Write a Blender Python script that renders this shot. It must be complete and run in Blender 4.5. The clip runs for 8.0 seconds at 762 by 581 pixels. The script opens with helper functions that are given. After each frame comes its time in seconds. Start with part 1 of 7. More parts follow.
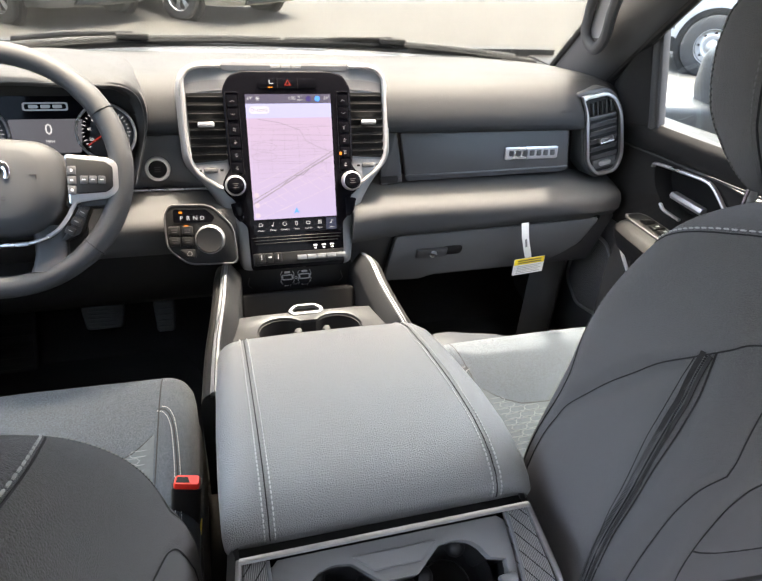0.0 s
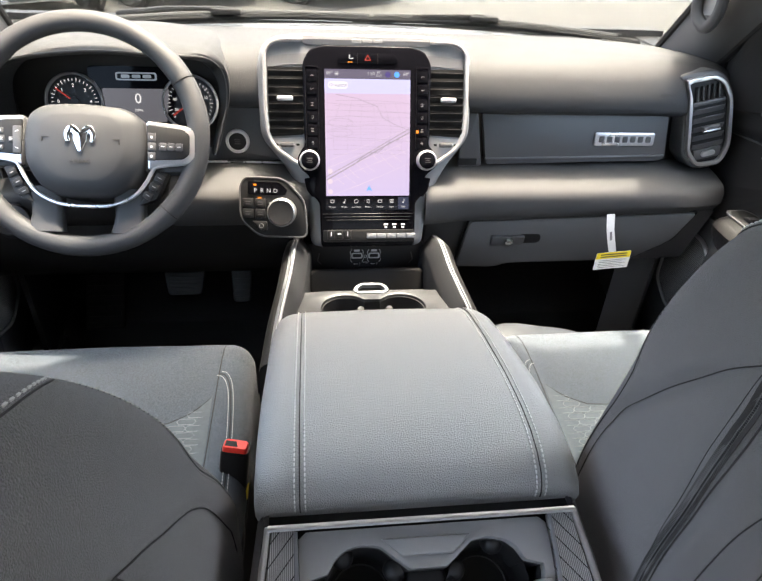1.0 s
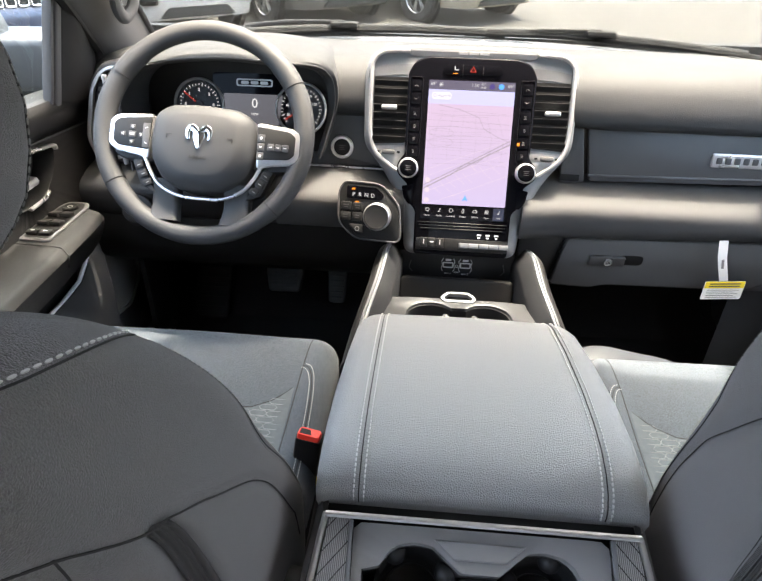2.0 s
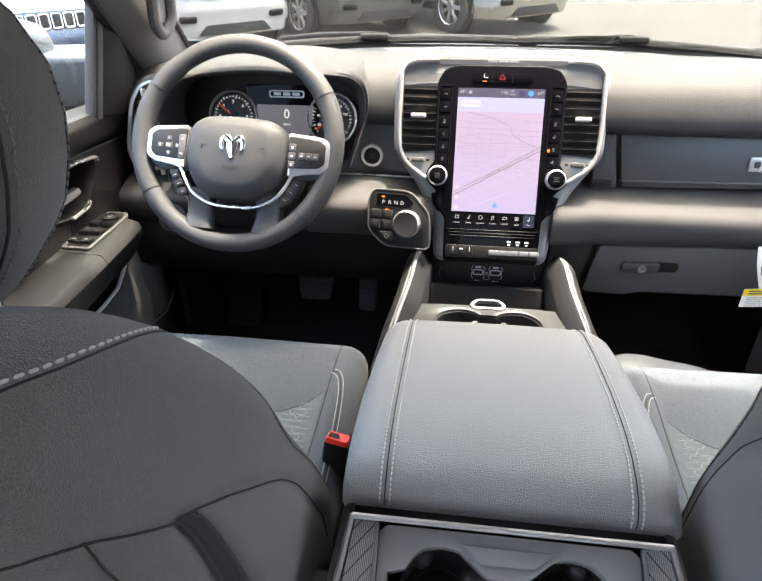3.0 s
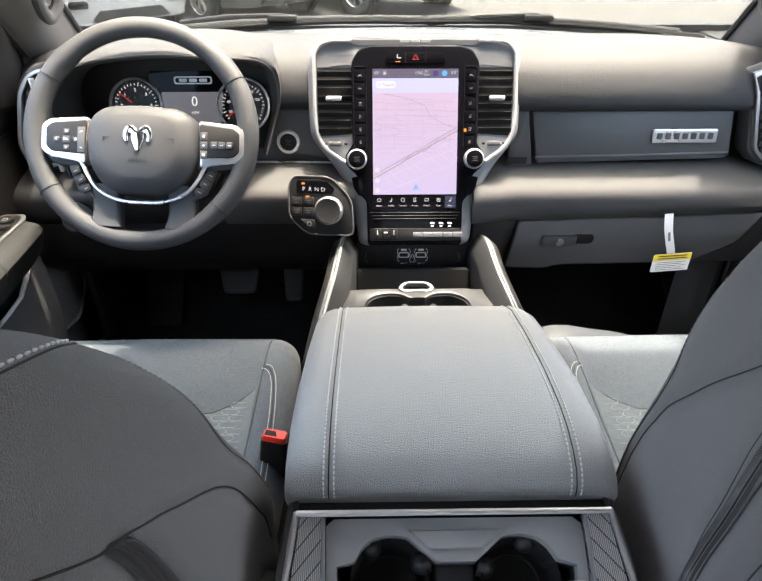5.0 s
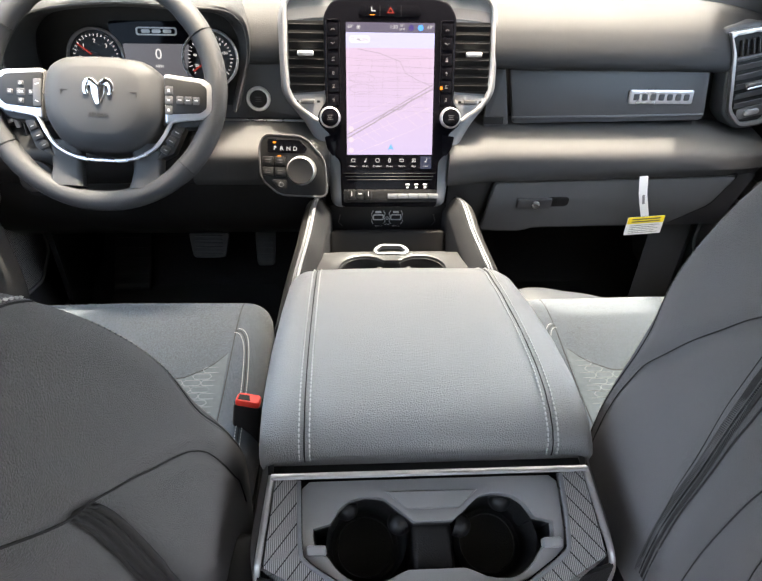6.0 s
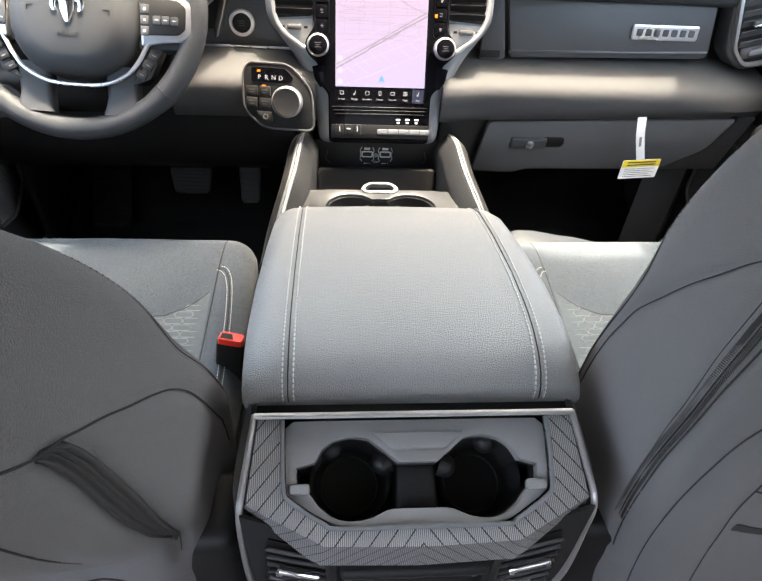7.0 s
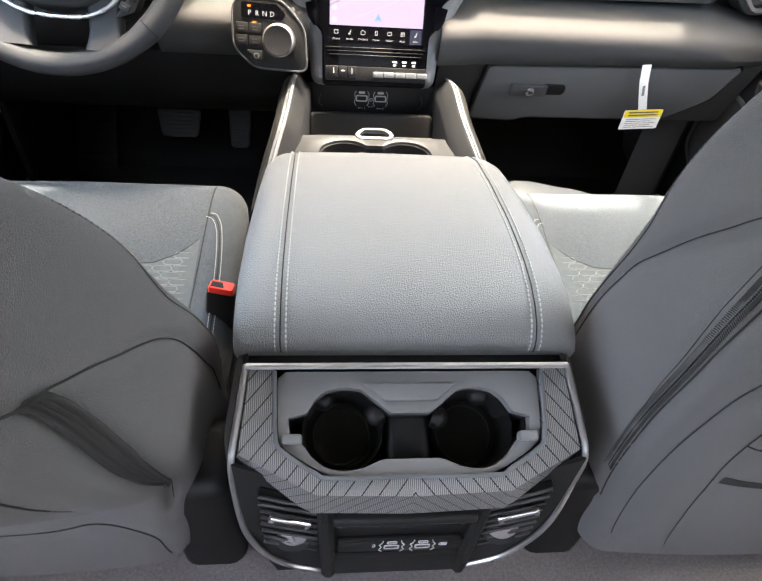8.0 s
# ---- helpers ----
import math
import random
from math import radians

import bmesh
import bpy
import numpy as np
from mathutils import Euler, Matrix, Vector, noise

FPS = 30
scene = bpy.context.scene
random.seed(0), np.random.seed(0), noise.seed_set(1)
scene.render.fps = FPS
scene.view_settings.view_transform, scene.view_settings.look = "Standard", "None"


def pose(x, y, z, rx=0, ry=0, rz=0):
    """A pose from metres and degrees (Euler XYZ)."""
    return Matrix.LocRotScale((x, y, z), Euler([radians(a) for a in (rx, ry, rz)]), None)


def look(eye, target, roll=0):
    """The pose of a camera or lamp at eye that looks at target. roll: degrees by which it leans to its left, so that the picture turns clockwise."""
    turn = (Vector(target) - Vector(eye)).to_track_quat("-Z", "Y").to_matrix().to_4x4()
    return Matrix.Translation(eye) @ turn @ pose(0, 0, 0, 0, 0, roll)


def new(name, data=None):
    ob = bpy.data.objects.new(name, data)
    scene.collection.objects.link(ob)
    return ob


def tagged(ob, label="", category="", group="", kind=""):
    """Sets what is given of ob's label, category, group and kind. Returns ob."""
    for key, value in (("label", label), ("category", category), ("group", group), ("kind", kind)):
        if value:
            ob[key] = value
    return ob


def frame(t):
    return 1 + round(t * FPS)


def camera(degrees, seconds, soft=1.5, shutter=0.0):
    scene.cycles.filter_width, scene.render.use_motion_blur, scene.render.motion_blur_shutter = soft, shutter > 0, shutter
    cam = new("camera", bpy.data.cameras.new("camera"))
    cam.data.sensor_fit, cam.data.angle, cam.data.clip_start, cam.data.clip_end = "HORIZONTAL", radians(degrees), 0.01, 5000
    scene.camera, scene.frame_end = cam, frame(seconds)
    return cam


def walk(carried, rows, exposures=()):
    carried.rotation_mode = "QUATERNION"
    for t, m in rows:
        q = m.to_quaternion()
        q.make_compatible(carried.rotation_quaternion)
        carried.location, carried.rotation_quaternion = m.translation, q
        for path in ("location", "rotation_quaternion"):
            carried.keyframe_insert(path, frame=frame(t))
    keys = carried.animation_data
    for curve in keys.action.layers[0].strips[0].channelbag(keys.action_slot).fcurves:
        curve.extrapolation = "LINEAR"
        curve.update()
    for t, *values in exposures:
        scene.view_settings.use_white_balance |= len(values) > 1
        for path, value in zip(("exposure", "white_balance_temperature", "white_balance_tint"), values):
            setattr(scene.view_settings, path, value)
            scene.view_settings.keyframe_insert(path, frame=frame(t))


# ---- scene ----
cam = camera(64.96, 8.0)
PATH = [
    (0, (-0.1597, 0.0408, 1.6271), (0.3622, 1.6558, 0.5691), 4.40),
    (0.5, (-0.1406, 0.0463, 1.6194), (0.2563, 1.6733, 0.526), 3.83),
    (1, (-0.1134, 0.0448, 1.6082), (0.1164, 1.6938, 0.5), 3.06),
    (1.5, (-0.0953, 0.0342, 1.6047), (-0.0454, 1.7037, 0.5046), 2.22),
    (2, (-0.0839, 0.0239, 1.6021), (-0.1973, 1.7058, 0.5258), 1.42),
    (3.5, (-0.0751, 0.0145, 1.5984), (-0.309, 1.7046, 0.555), -0.71),
    (4, (-0.0794, 0.0168, 1.601), (-0.2232, 1.7139, 0.5526), -0.77),
    (4.5, (-0.0807, 0.0245, 1.5977), (-0.128, 1.7184, 0.5353), -0.52),
    (6, (-0.0854, 0.0408, 1.5759), (0.03, 1.6537, 0.3989), 1.72),
    (6.5, (-0.085, 0.0485, 1.5677), (0.0526, 1.6061, 0.3207), 2.76),
    (7, (-0.0854, 0.0563, 1.5569), (0.0744, 1.5483, 0.2346), 4.05),
    (7.5, (-0.0881, 0.064, 1.5518), (0.0924, 1.4894, 0.1605), 5.31),
    (8, (-0.089, 0.0675, 1.5462), (0.1041, 1.4423, 0.1066), 6.22),
]
walk(cam, [(t, look(eye, target, roll)) for t, eye, target, roll in PATH],
     [(0.0, 4.84, 7200, 9), (2.0, 4.88, 7080, 8), (4.6, 4.86, 7080, 8), (6.0, 4.97, 7250, 8), (7.0, 5.07, 7350, 8), (8.0, 5.18, 7450, 9)])

# ---- light: a high sun from ahead on the passenger side, bright hazy sky ----
SUN_EL, SUN_AZ = 76.0, 35.0      # degrees above the ground; degrees to the right of straight ahead
world = bpy.data.worlds.new("sky")
scene.world = world
world.use_nodes = True
wn = world.node_tree
sky = wn.nodes.new("ShaderNodeTexSky")
sky.sky_type = "NISHITA"
sky.sun_disc = False
sky.sun_elevation = radians(SUN_EL)
sky.sun_rotation = radians(SUN_AZ)
sky.air_density, sky.dust_density, sky.ozone_density = 0.7, 8.0, 0.4
wn.nodes["Background"].inputs["Strength"].default_value = 0.15
wn.links.new(sky.outputs[0], wn.nodes["Background"].inputs["Color"])
sun_data = bpy.data.lights.new("sun", "SUN")
sun_data.energy, sun_data.angle, sun_data.color = 0.58, radians(1.2), (1.0, 0.95, 0.87)
sun = new("sun", sun_data)
sun_way = Vector((math.sin(radians(SUN_AZ)) * math.cos(radians(SUN_EL)), math.cos(radians(SUN_AZ)) * math.cos(radians(SUN_EL)), math.sin(radians(SUN_EL))))
sun.matrix_world = look(sun_way * 30, (0, 0, 0))


# ---- materials ----
def mat(name, color, rough=0.5, metal=0.0, grain=0.0, grain_scale=900.0, wear=0.15, wear_scale=9.0, spec=0.5, coat=0.0, kind="noise"):
    """A surface with fine grain (bump), and colour and roughness that vary at two scales. Scales are per metre."""
    m = bpy.data.materials.new(name)
    m.use_nodes = True
    nt = m.node_tree
    b = nt.nodes["Principled BSDF"]
    b.inputs["Roughness"].default_value = rough
    b.inputs["Metallic"].default_value = metal
    b.inputs["Specular IOR Level"].default_value = spec
    b.inputs["Coat Weight"].default_value = coat
    co = nt.nodes.new("ShaderNodeTexCoord")
    big = nt.nodes.new("ShaderNodeTexNoise")
    big.inputs["Scale"].default_value = wear_scale
    big.inputs["Detail"].default_value = 5
    nt.links.new(co.outputs["Object"], big.inputs["Vector"])
    mix = nt.nodes.new("ShaderNodeMix")
    mix.data_type = "RGBA"
    mix.inputs["A"].default_value = (*[c * (1 - wear) for c in color], 1)
    mix.inputs["B"].default_value = (*[min(1, c * (1 + wear)) for c in color], 1)
    nt.links.new(big.outputs["Fac"], mix.inputs["Factor"])
    nt.links.new(mix.outputs["Result"], b.inputs["Base Color"])
    rr = nt.nodes.new("ShaderNodeMapRange")
    rr.inputs["To Min"].default_value = max(0.02, rough * 0.85)
    rr.inputs["To Max"].default_value = min(1, rough * 1.15)
    nt.links.new(big.outputs["Fac"], rr.inputs["Value"])
    nt.links.new(rr.outputs["Result"], b.inputs["Roughness"])
    if grain:
        if kind == "leather":
            tex = nt.nodes.new("ShaderNodeTexVoronoi")
            tex.feature = "DISTANCE_TO_EDGE"
            tex.inputs["Scale"].default_value = grain_scale
            out = tex.outputs["Distance"]
        else:
            tex = nt.nodes.new("ShaderNodeTexNoise")
            tex.inputs["Scale"].default_value = grain_scale
            tex.inputs["Detail"].default_value = 3
            out = tex.outputs["Fac"]
        nt.links.new(co.outputs["Object"], tex.inputs["Vector"])
        bump = nt.nodes.new("ShaderNodeBump")
        bump.inputs["Strength"].default_value = grain
        bump.inputs["Distance"].default_value = 0.001
        nt.links.new(out, bump.inputs["Height"])
        nt.links.new(bump.outputs["Normal"], b.inputs["Normal"])
    return m


def heather(m, low, high):
    """Sharpens the fine flecks of a cloth."""
    nt = m.node_tree
    mix = [n for n in nt.nodes if n.type == "MIX"][0]
    noise = mix.inputs["Factor"].links[0].from_node
    noise.inputs["Detail"].default_value = 2
    rng = nt.nodes.new("ShaderNodeMapRange")
    rng.inputs["From Min"].default_value, rng.inputs["From Max"].default_value = low, high
    nt.links.new(noise.outputs["Fac"], rng.inputs["Value"])
    nt.links.new(rng.outputs["Result"], mix.inputs["Factor"])


def glow(name, color, strength):
    m = bpy.data.materials.new(name)
    m.use_nodes = True
    b = m.node_tree.nodes["Principled BSDF"]
    b.inputs["Base Color"].default_value = (0.01, 0.01, 0.01, 1)
    b.inputs["Roughness"].default_value = 0.25
    b.inputs["Emission Color"].default_value = (*color, 1)
    b.inputs["Emission Strength"].default_value = strength * 0.40
    b.inputs["Specular IOR Level"].default_value = 0.12
    return m


def pane_glass(name, tint=(0.93, 0.95, 0.94), gloss=0.06):
    m = bpy.data.materials.new(name)
    m.use_nodes = True
    nt = m.node_tree
    clear = nt.nodes.new("ShaderNodeBsdfTransparent")
    clear.inputs["Color"].default_value = (*tint, 1)
    shine = nt.nodes.new("ShaderNodeBsdfGlossy")
    shine.inputs["Roughness"].default_value = 0.01
    mix = nt.nodes.new("ShaderNodeMixShader")
    mix.inputs["Fac"].default_value = gloss
    nt.links.new(clear.outputs[0], mix.inputs[1])
    nt.links.new(shine.outputs[0], mix.inputs[2])
    nt.links.new(mix.outputs[0], nt.nodes["Material Output"].inputs["Surface"])
    return m


PAD = mat("dash_soft_skin", (0.0255, 0.0268, 0.0285), 0.60, spec=0.27, grain=0.6, grain_scale=480, kind="leather", wear=0.08)
PLASTIC = mat("dark_grey_plastic", (0.050, 0.050, 0.051), 0.45, grain=0.15, grain_scale=1200, wear=0.1)
LOWER = mat("lower_grey_plastic", (0.0555, 0.0555, 0.0555), 0.65, spec=0.17, grain=0.45, grain_scale=1000, wear=0.1)
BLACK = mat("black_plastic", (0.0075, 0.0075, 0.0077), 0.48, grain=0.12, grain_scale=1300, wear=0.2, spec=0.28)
GLOSS = mat("gloss_black", (0.003, 0.003, 0.004), 0.05, wear=0.2, spec=0.05)
# LOWER again, lightened for the light that reaches the glove box door
LOWER_LIT = mat("lower_grey_plastic_lit", (0.106, 0.106, 0.106), 0.62, spec=0.3, grain=0.45, grain_scale=1000, wear=0.1)
KEYPRINT = mat("grey_key_print", (0.20, 0.20, 0.20), 0.6, wear=0.03)
PIANO = mat("piano_black", (0.004, 0.004, 0.005), 0.12, wear=0.2, spec=0.5)
PRINT = mat("white_print", (0.55, 0.55, 0.55), 0.6, wear=0.03)
SATIN = mat("satin_silver_surround", (0.48, 0.48, 0.48), 0.34, metal=0.9, wear=0.04)
SILVER = mat("satin_silver", (0.58, 0.58, 0.59), 0.28, metal=0.85, wear=0.04)
CHROME = mat("chrome", (0.85, 0.85, 0.86), 0.08, metal=1.0, wear=0.03)
GREYMETAL = mat("satin_grey_paint", (0.30, 0.30, 0.30), 0.38, metal=0.5, wear=0.05)
SURROUND = mat("surround_grey", (0.182, 0.19, 0.20), 0.40, metal=0.5, wear=0.05)
TOPSILVER = mat("silver_paint", (0.115, 0.12, 0.127), 0.33, metal=0.25, wear=0.05)
LEATHER = mat("lid_leather", (0.110, 0.109, 0.105), 0.56, spec=1.0, coat=1.0, grain=0.9, grain_scale=420, kind="leather", wear=0.22, wear_scale=6)
LEATHER.node_tree.nodes["Principled BSDF"].inputs["Coat Roughness"].default_value = 0.58
LEATHER.node_tree.nodes["Principled BSDF"].inputs["Coat IOR"].default_value = 2.0
lid_nodes = LEATHER.node_tree.nodes
LEATHER.node_tree.links.new([n for n in lid_nodes if n.type == "BUMP"][0].outputs["Normal"], lid_nodes["Principled BSDF"].inputs["Coat Normal"])
WHEEL = mat("wheel_leather", (0.0258, 0.0270, 0.0286), 0.60, spec=0.45, grain=0.2, grain_scale=900, kind="leather", wear=0.08)
CLOTH = mat("seat_cloth", (0.070, 0.081, 0.093), 0.95, grain=1.0, grain_scale=900, wear=0.40, wear_scale=640, spec=0.15)
CLOTHTOP = mat("shoulder_cloth", (0.125, 0.120, 0.122), 0.95, grain=1.0, grain_scale=900, wear=0.5, wear_scale=480, spec=0.15)
RAIL = mat("rail_plastic", (0.0160, 0.0168, 0.0180), 0.55, grain=0.2, grain_scale=1000, wear=0.1, spec=0.10)
CLOTHB = mat("seat_back_cloth", (0.131, 0.126, 0.122), 0.9, grain=1.0, grain_scale=1000, wear=0.42, wear_scale=900, spec=0.15)
heather(CLOTH, 0.36, 0.64)
for skin, depth in ((LEATHER, 0.0014), (PAD, 0.0013), (CLOTHB, 0.0024), (CLOTHTOP, 0.0022)):       # coarser grain and weave
    [n for n in skin.node_tree.nodes if n.type == "BUMP"][0].inputs["Distance"].default_value = depth
for cloth, nap in ((CLOTHB, 0.12), (CLOTHTOP, 0.2), (CLOTH, 0.1)):      # the nap of the cloth catches light at a glance
    cloth.node_tree.nodes["Principled BSDF"].inputs["Sheen Weight"].default_value = nap
    cloth.node_tree.nodes["Principled BSDF"].inputs["Sheen Roughness"].default_value = 0.45
INSERT = mat("seat_insert_cloth", (0.102, 0.117, 0.126), 0.9, grain=0.8, grain_scale=900, wear=0.25, wear_scale=120, spec=0.2)
INSERT_LINE = mat("insert_line_cloth", (0.215, 0.228, 0.238), 0.9, grain=0.5, grain_scale=600, wear=0.2, wear_scale=200, spec=0.15)
DOORTRIM = mat("door_trim", (0.014, 0.014, 0.014), 0.5, grain=0.3, grain_scale=1000, wear=0.1, spec=0.2)
THREAD = mat("pale_thread", (0.48, 0.475, 0.46), 0.8, wear=0.1)
THREAD_GREY = mat("grey_thread", (0.17, 0.17, 0.16), 0.8, wear=0.1)
SEAM = mat("seam_cloth", (0.040, 0.039, 0.038), 0.9, wear=0.1, spec=0.1)
THREAD_DARK = mat("dark_thread", (0.010, 0.010, 0.010), 0.8, wear=0.1)
CARPET = mat("carpet", (0.028, 0.027, 0.027), 1.0, grain=1.0, grain_scale=500, wear=0.35, wear_scale=150, spec=0.1)
RUBBER = mat("rubber", (0.02, 0.02, 0.02), 0.75, grain=0.3, grain_scale=400, wear=0.2, spec=0.25)
LINER = mat("headliner", (0.30, 0.30, 0.30), 0.95, grain=0.4, grain_scale=800, wear=0.05)
TRIMGREY = mat("pillar_grey", (0.048, 0.048, 0.049), 0.6, grain=0.2, grain_scale=900, wear=0.08)
RED = mat("red_plastic", (0.75, 0.03, 0.02), 0.35, wear=0.08)
WHITE = mat("white_paper", (0.8, 0.8, 0.78), 0.6, wear=0.04)
YELLOW = mat("yellow_paper", (0.85, 0.66, 0.03), 0.6, wear=0.04)
INK = mat("ink", (0.06, 0.06, 0.06), 0.6, wear=0.1)
GLASS = pane_glass("window_glass", (0.78, 0.84, 0.86))
REARGLASS = pane_glass("rear_window_glass", (0.72, 0.71, 0.68), 0.06)
PRIVACY = pane_glass("privacy_glass", (0.66, 0.65, 0.625), 0.06)
SCREENGLASS = pane_glass("windscreen_glass", (0.537, 0.557, 0.549), 0.09)
MIRRORSHELL = mat("mirror_shell", (0.035, 0.038, 0.042), 0.35, wear=0.06)
# the floor's carpet again, lightened for the daylight in the rear
CARPET_LIT = mat("carpet_lit_rear", (0.175, 0.162, 0.160), 1.0, grain=1.0, grain_scale=420, wear=0.5, wear_scale=260, spec=0.1)
RINGSILVER = mat("ring_silver", (0.70, 0.70, 0.70), 0.35, metal=0.2, wear=0.04)
BRIGHT = mat("bright_satin", (0.22, 0.22, 0.22), 0.35, metal=0.15, wear=0.04)
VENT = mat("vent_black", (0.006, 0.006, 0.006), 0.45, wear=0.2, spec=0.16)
CUP = mat("cup_rubber", (0.011, 0.0107, 0.0105), 0.55, grain=0.3, grain_scale=600, wear=0.3, spec=0.30)
TRAY = mat("tray_satin", (0.175, 0.173, 0.170), 0.42, grain=0.15, grain_scale=1300, wear=0.06)
FRONTTRAY = mat("front_tray_satin", (0.038, 0.040, 0.0425), 0.36, metal=0.4, wear=0.06)
PEDALPAD = mat("pedal_rubber", (0.050, 0.049, 0.047), 0.5, grain=0.3, grain_scale=500, wear=0.15)
FILM = mat("plastic_film", (0.030, 0.034, 0.040), 0.5, spec=0.2, wear=0.12, wear_scale=30)
CRACK = mat("crack", (0.045, 0.042, 0.036), 0.95, wear=0.4, wear_scale=3)
FOLDCLOTH = mat("fold_cloth", (0.052, 0.050, 0.049), 0.9, grain=0.8, grain_scale=900, wear=0.25, wear_scale=600, spec=0.15)
ZIPCLOTH = mat("zip_cloth", (0.046, 0.044, 0.042), 0.9, grain=0.8, grain_scale=700, wear=0.2, wear_scale=300, spec=0.15)
STEELRIM = mat("steel_rim", (0.42, 0.42, 0.42), 0.45, metal=0.5, wear=0.08)
CONCRETE = mat("concrete_lot", (0.043, 0.0415, 0.038), 0.9, grain=0.4, grain_scale=60, wear=0.16, wear_scale=0.35)
PAINT_WHITE = mat("white_car_paint", (0.34, 0.34, 0.34), 0.25, wear=0.02, coat=0.6)
PAINT_GREY = mat("grey_car_paint", (0.07, 0.067, 0.064), 0.3, metal=0.4, wear=0.05, coat=0.6)
PAINT_TAN = mat("tan_car_paint", (0.26, 0.23, 0.18), 0.3, metal=0.3, wear=0.05, coat=0.6)
PAINT_BLUE = mat("blue_car_paint", (0.014, 0.022, 0.045), 0.25, metal=0.2, wear=0.05, coat=0.6)
TYRE = mat("tyre", (0.03, 0.03, 0.03), 0.85, grain=0.4, grain_scale=120, wear=0.2)
ALLOY = mat("alloy", (0.6, 0.6, 0.6), 0.3, metal=0.9, wear=0.05)


def ribbed_trim():
    """Dark trim with fine upright ribs and slanting grooves that meet in the middle."""
    m = mat("ribbed_trim", (0.10, 0.10, 0.10), 0.4, metal=0.3, wear=0.1)
    nt = m.node_tree
    b = nt.nodes["Principled BSDF"]
    co = nt.nodes.new("ShaderNodeTexCoord")
    sep = nt.nodes.new("ShaderNodeSeparateXYZ")
    nt.links.new(co.outputs["Object"], sep.inputs[0])
    def op(kind, a, c):
        n = nt.nodes.new("ShaderNodeMath")
        n.operation = kind
        for k, v in enumerate((a, c)):
            if v is None:
                continue
            if isinstance(v, (int, float)):
                n.inputs[k].default_value = v
            else:
                nt.links.new(v, n.inputs[k])
        return n.outputs[0]
    ax = op("ABSOLUTE", sep.outputs["X"], None)
    slant = op("ADD", ax, op("MULTIPLY", op("ADD", sep.outputs["Z"], op("MULTIPLY", sep.outputs["Y"], 0.6)), 0.85))
    groove = op("GREATER_THAN", op("FRACT", op("MULTIPLY", slant, 60.0), None), 0.085)
    rib = op("SINE", op("MULTIPLY", sep.outputs["X"], 2 * math.pi / 0.0019), None)
    ribc = op("ADD", op("MULTIPLY", rib, 0.40), 0.60)
    shade = op("MULTIPLY", groove, ribc)
    mixn = nt.nodes.new("ShaderNodeMix")
    mixn.data_type = "RGBA"
    mixn.inputs["A"].default_value, mixn.inputs["B"].default_value = (0.006, 0.006, 0.006, 1), (0.34, 0.335, 0.33, 1)
    nt.links.new(shade, mixn.inputs["Factor"])
    nt.links.new(mixn.outputs["Result"], b.inputs["Base Color"])
    bump = nt.nodes.new("ShaderNodeBump")
    bump.inputs["Strength"].default_value, bump.inputs["Distance"].default_value = 0.5, 0.0008
    nt.links.new(shade, bump.inputs["Height"])
    nt.links.new(bump.outputs["Normal"], b.inputs["Normal"])
    return m


RIBBED = ribbed_trim()


def speaker_mesh():
    """Black cover with rows of small round holes."""
    m = mat("speaker_mesh", (0.05, 0.048, 0.046), 0.5, wear=0.1)
    nt = m.node_tree
    b = nt.nodes["Principled BSDF"]
    co = nt.nodes.new("ShaderNodeTexCoord")
    tex = nt.nodes.new("ShaderNodeTexVoronoi")
    tex.inputs["Scale"].default_value, tex.inputs["Randomness"].default_value = 240.0, 0.0
    nt.links.new(co.outputs["Object"], tex.inputs["Vector"])
    hole = nt.nodes.new("ShaderNodeMath")
    hole.operation = "GREATER_THAN"
    hole.inputs[1].default_value = 0.36
    nt.links.new(tex.outputs["Distance"], hole.inputs[0])
    mixn = nt.nodes.new("ShaderNodeMix")
    mixn.data_type = "RGBA"
    mixn.inputs["A"].default_value, mixn.inputs["B"].default_value = (0.004, 0.004, 0.004, 1), (0.20, 0.19, 0.18, 1)
    nt.links.new(hole.outputs[0], mixn.inputs["Factor"])
    nt.links.new(mixn.outputs["Result"], b.inputs["Base Color"])
    bump = nt.nodes.new("ShaderNodeBump")
    bump.inputs["Strength"].default_value, bump.inputs["Distance"].default_value = 0.6, 0.001
    nt.links.new(hole.outputs[0], bump.inputs["Height"])
    nt.links.new(bump.outputs["Normal"], b.inputs["Normal"])
    return m


SPEAKER = speaker_mesh()


# ---- shapes ----
def thing(name, at=(0, 0, 0), label="", category="", group="", kind=""):
    ob = new(name)
    ob.empty_display_size = 0.05
    ob.location = at
    return tagged(ob, label, category, group, kind)


def part(name, bm, material, parent=None, label="", smooth=40):
    """Links a bmesh, built in world places, as one mesh object under a thing or a part."""
    bmesh.ops.recalc_face_normals(bm, faces=bm.faces[:])
    me = bpy.data.meshes.new(name)
    bm.to_mesh(me)
    bm.free()
    me.materials.append(material)
    me.polygons.foreach_set("use_smooth", [True] * len(me.polygons))
    me.set_sharp_from_angle(angle=radians(smooth))
    ob = new(name, me)
    if parent is not None:
        ob.parent = parent
        if parent.parent is None:
            ob.matrix_parent_inverse = Matrix.Translation(-parent.location)
    if label:
        tagged(ob, label)
    return ob


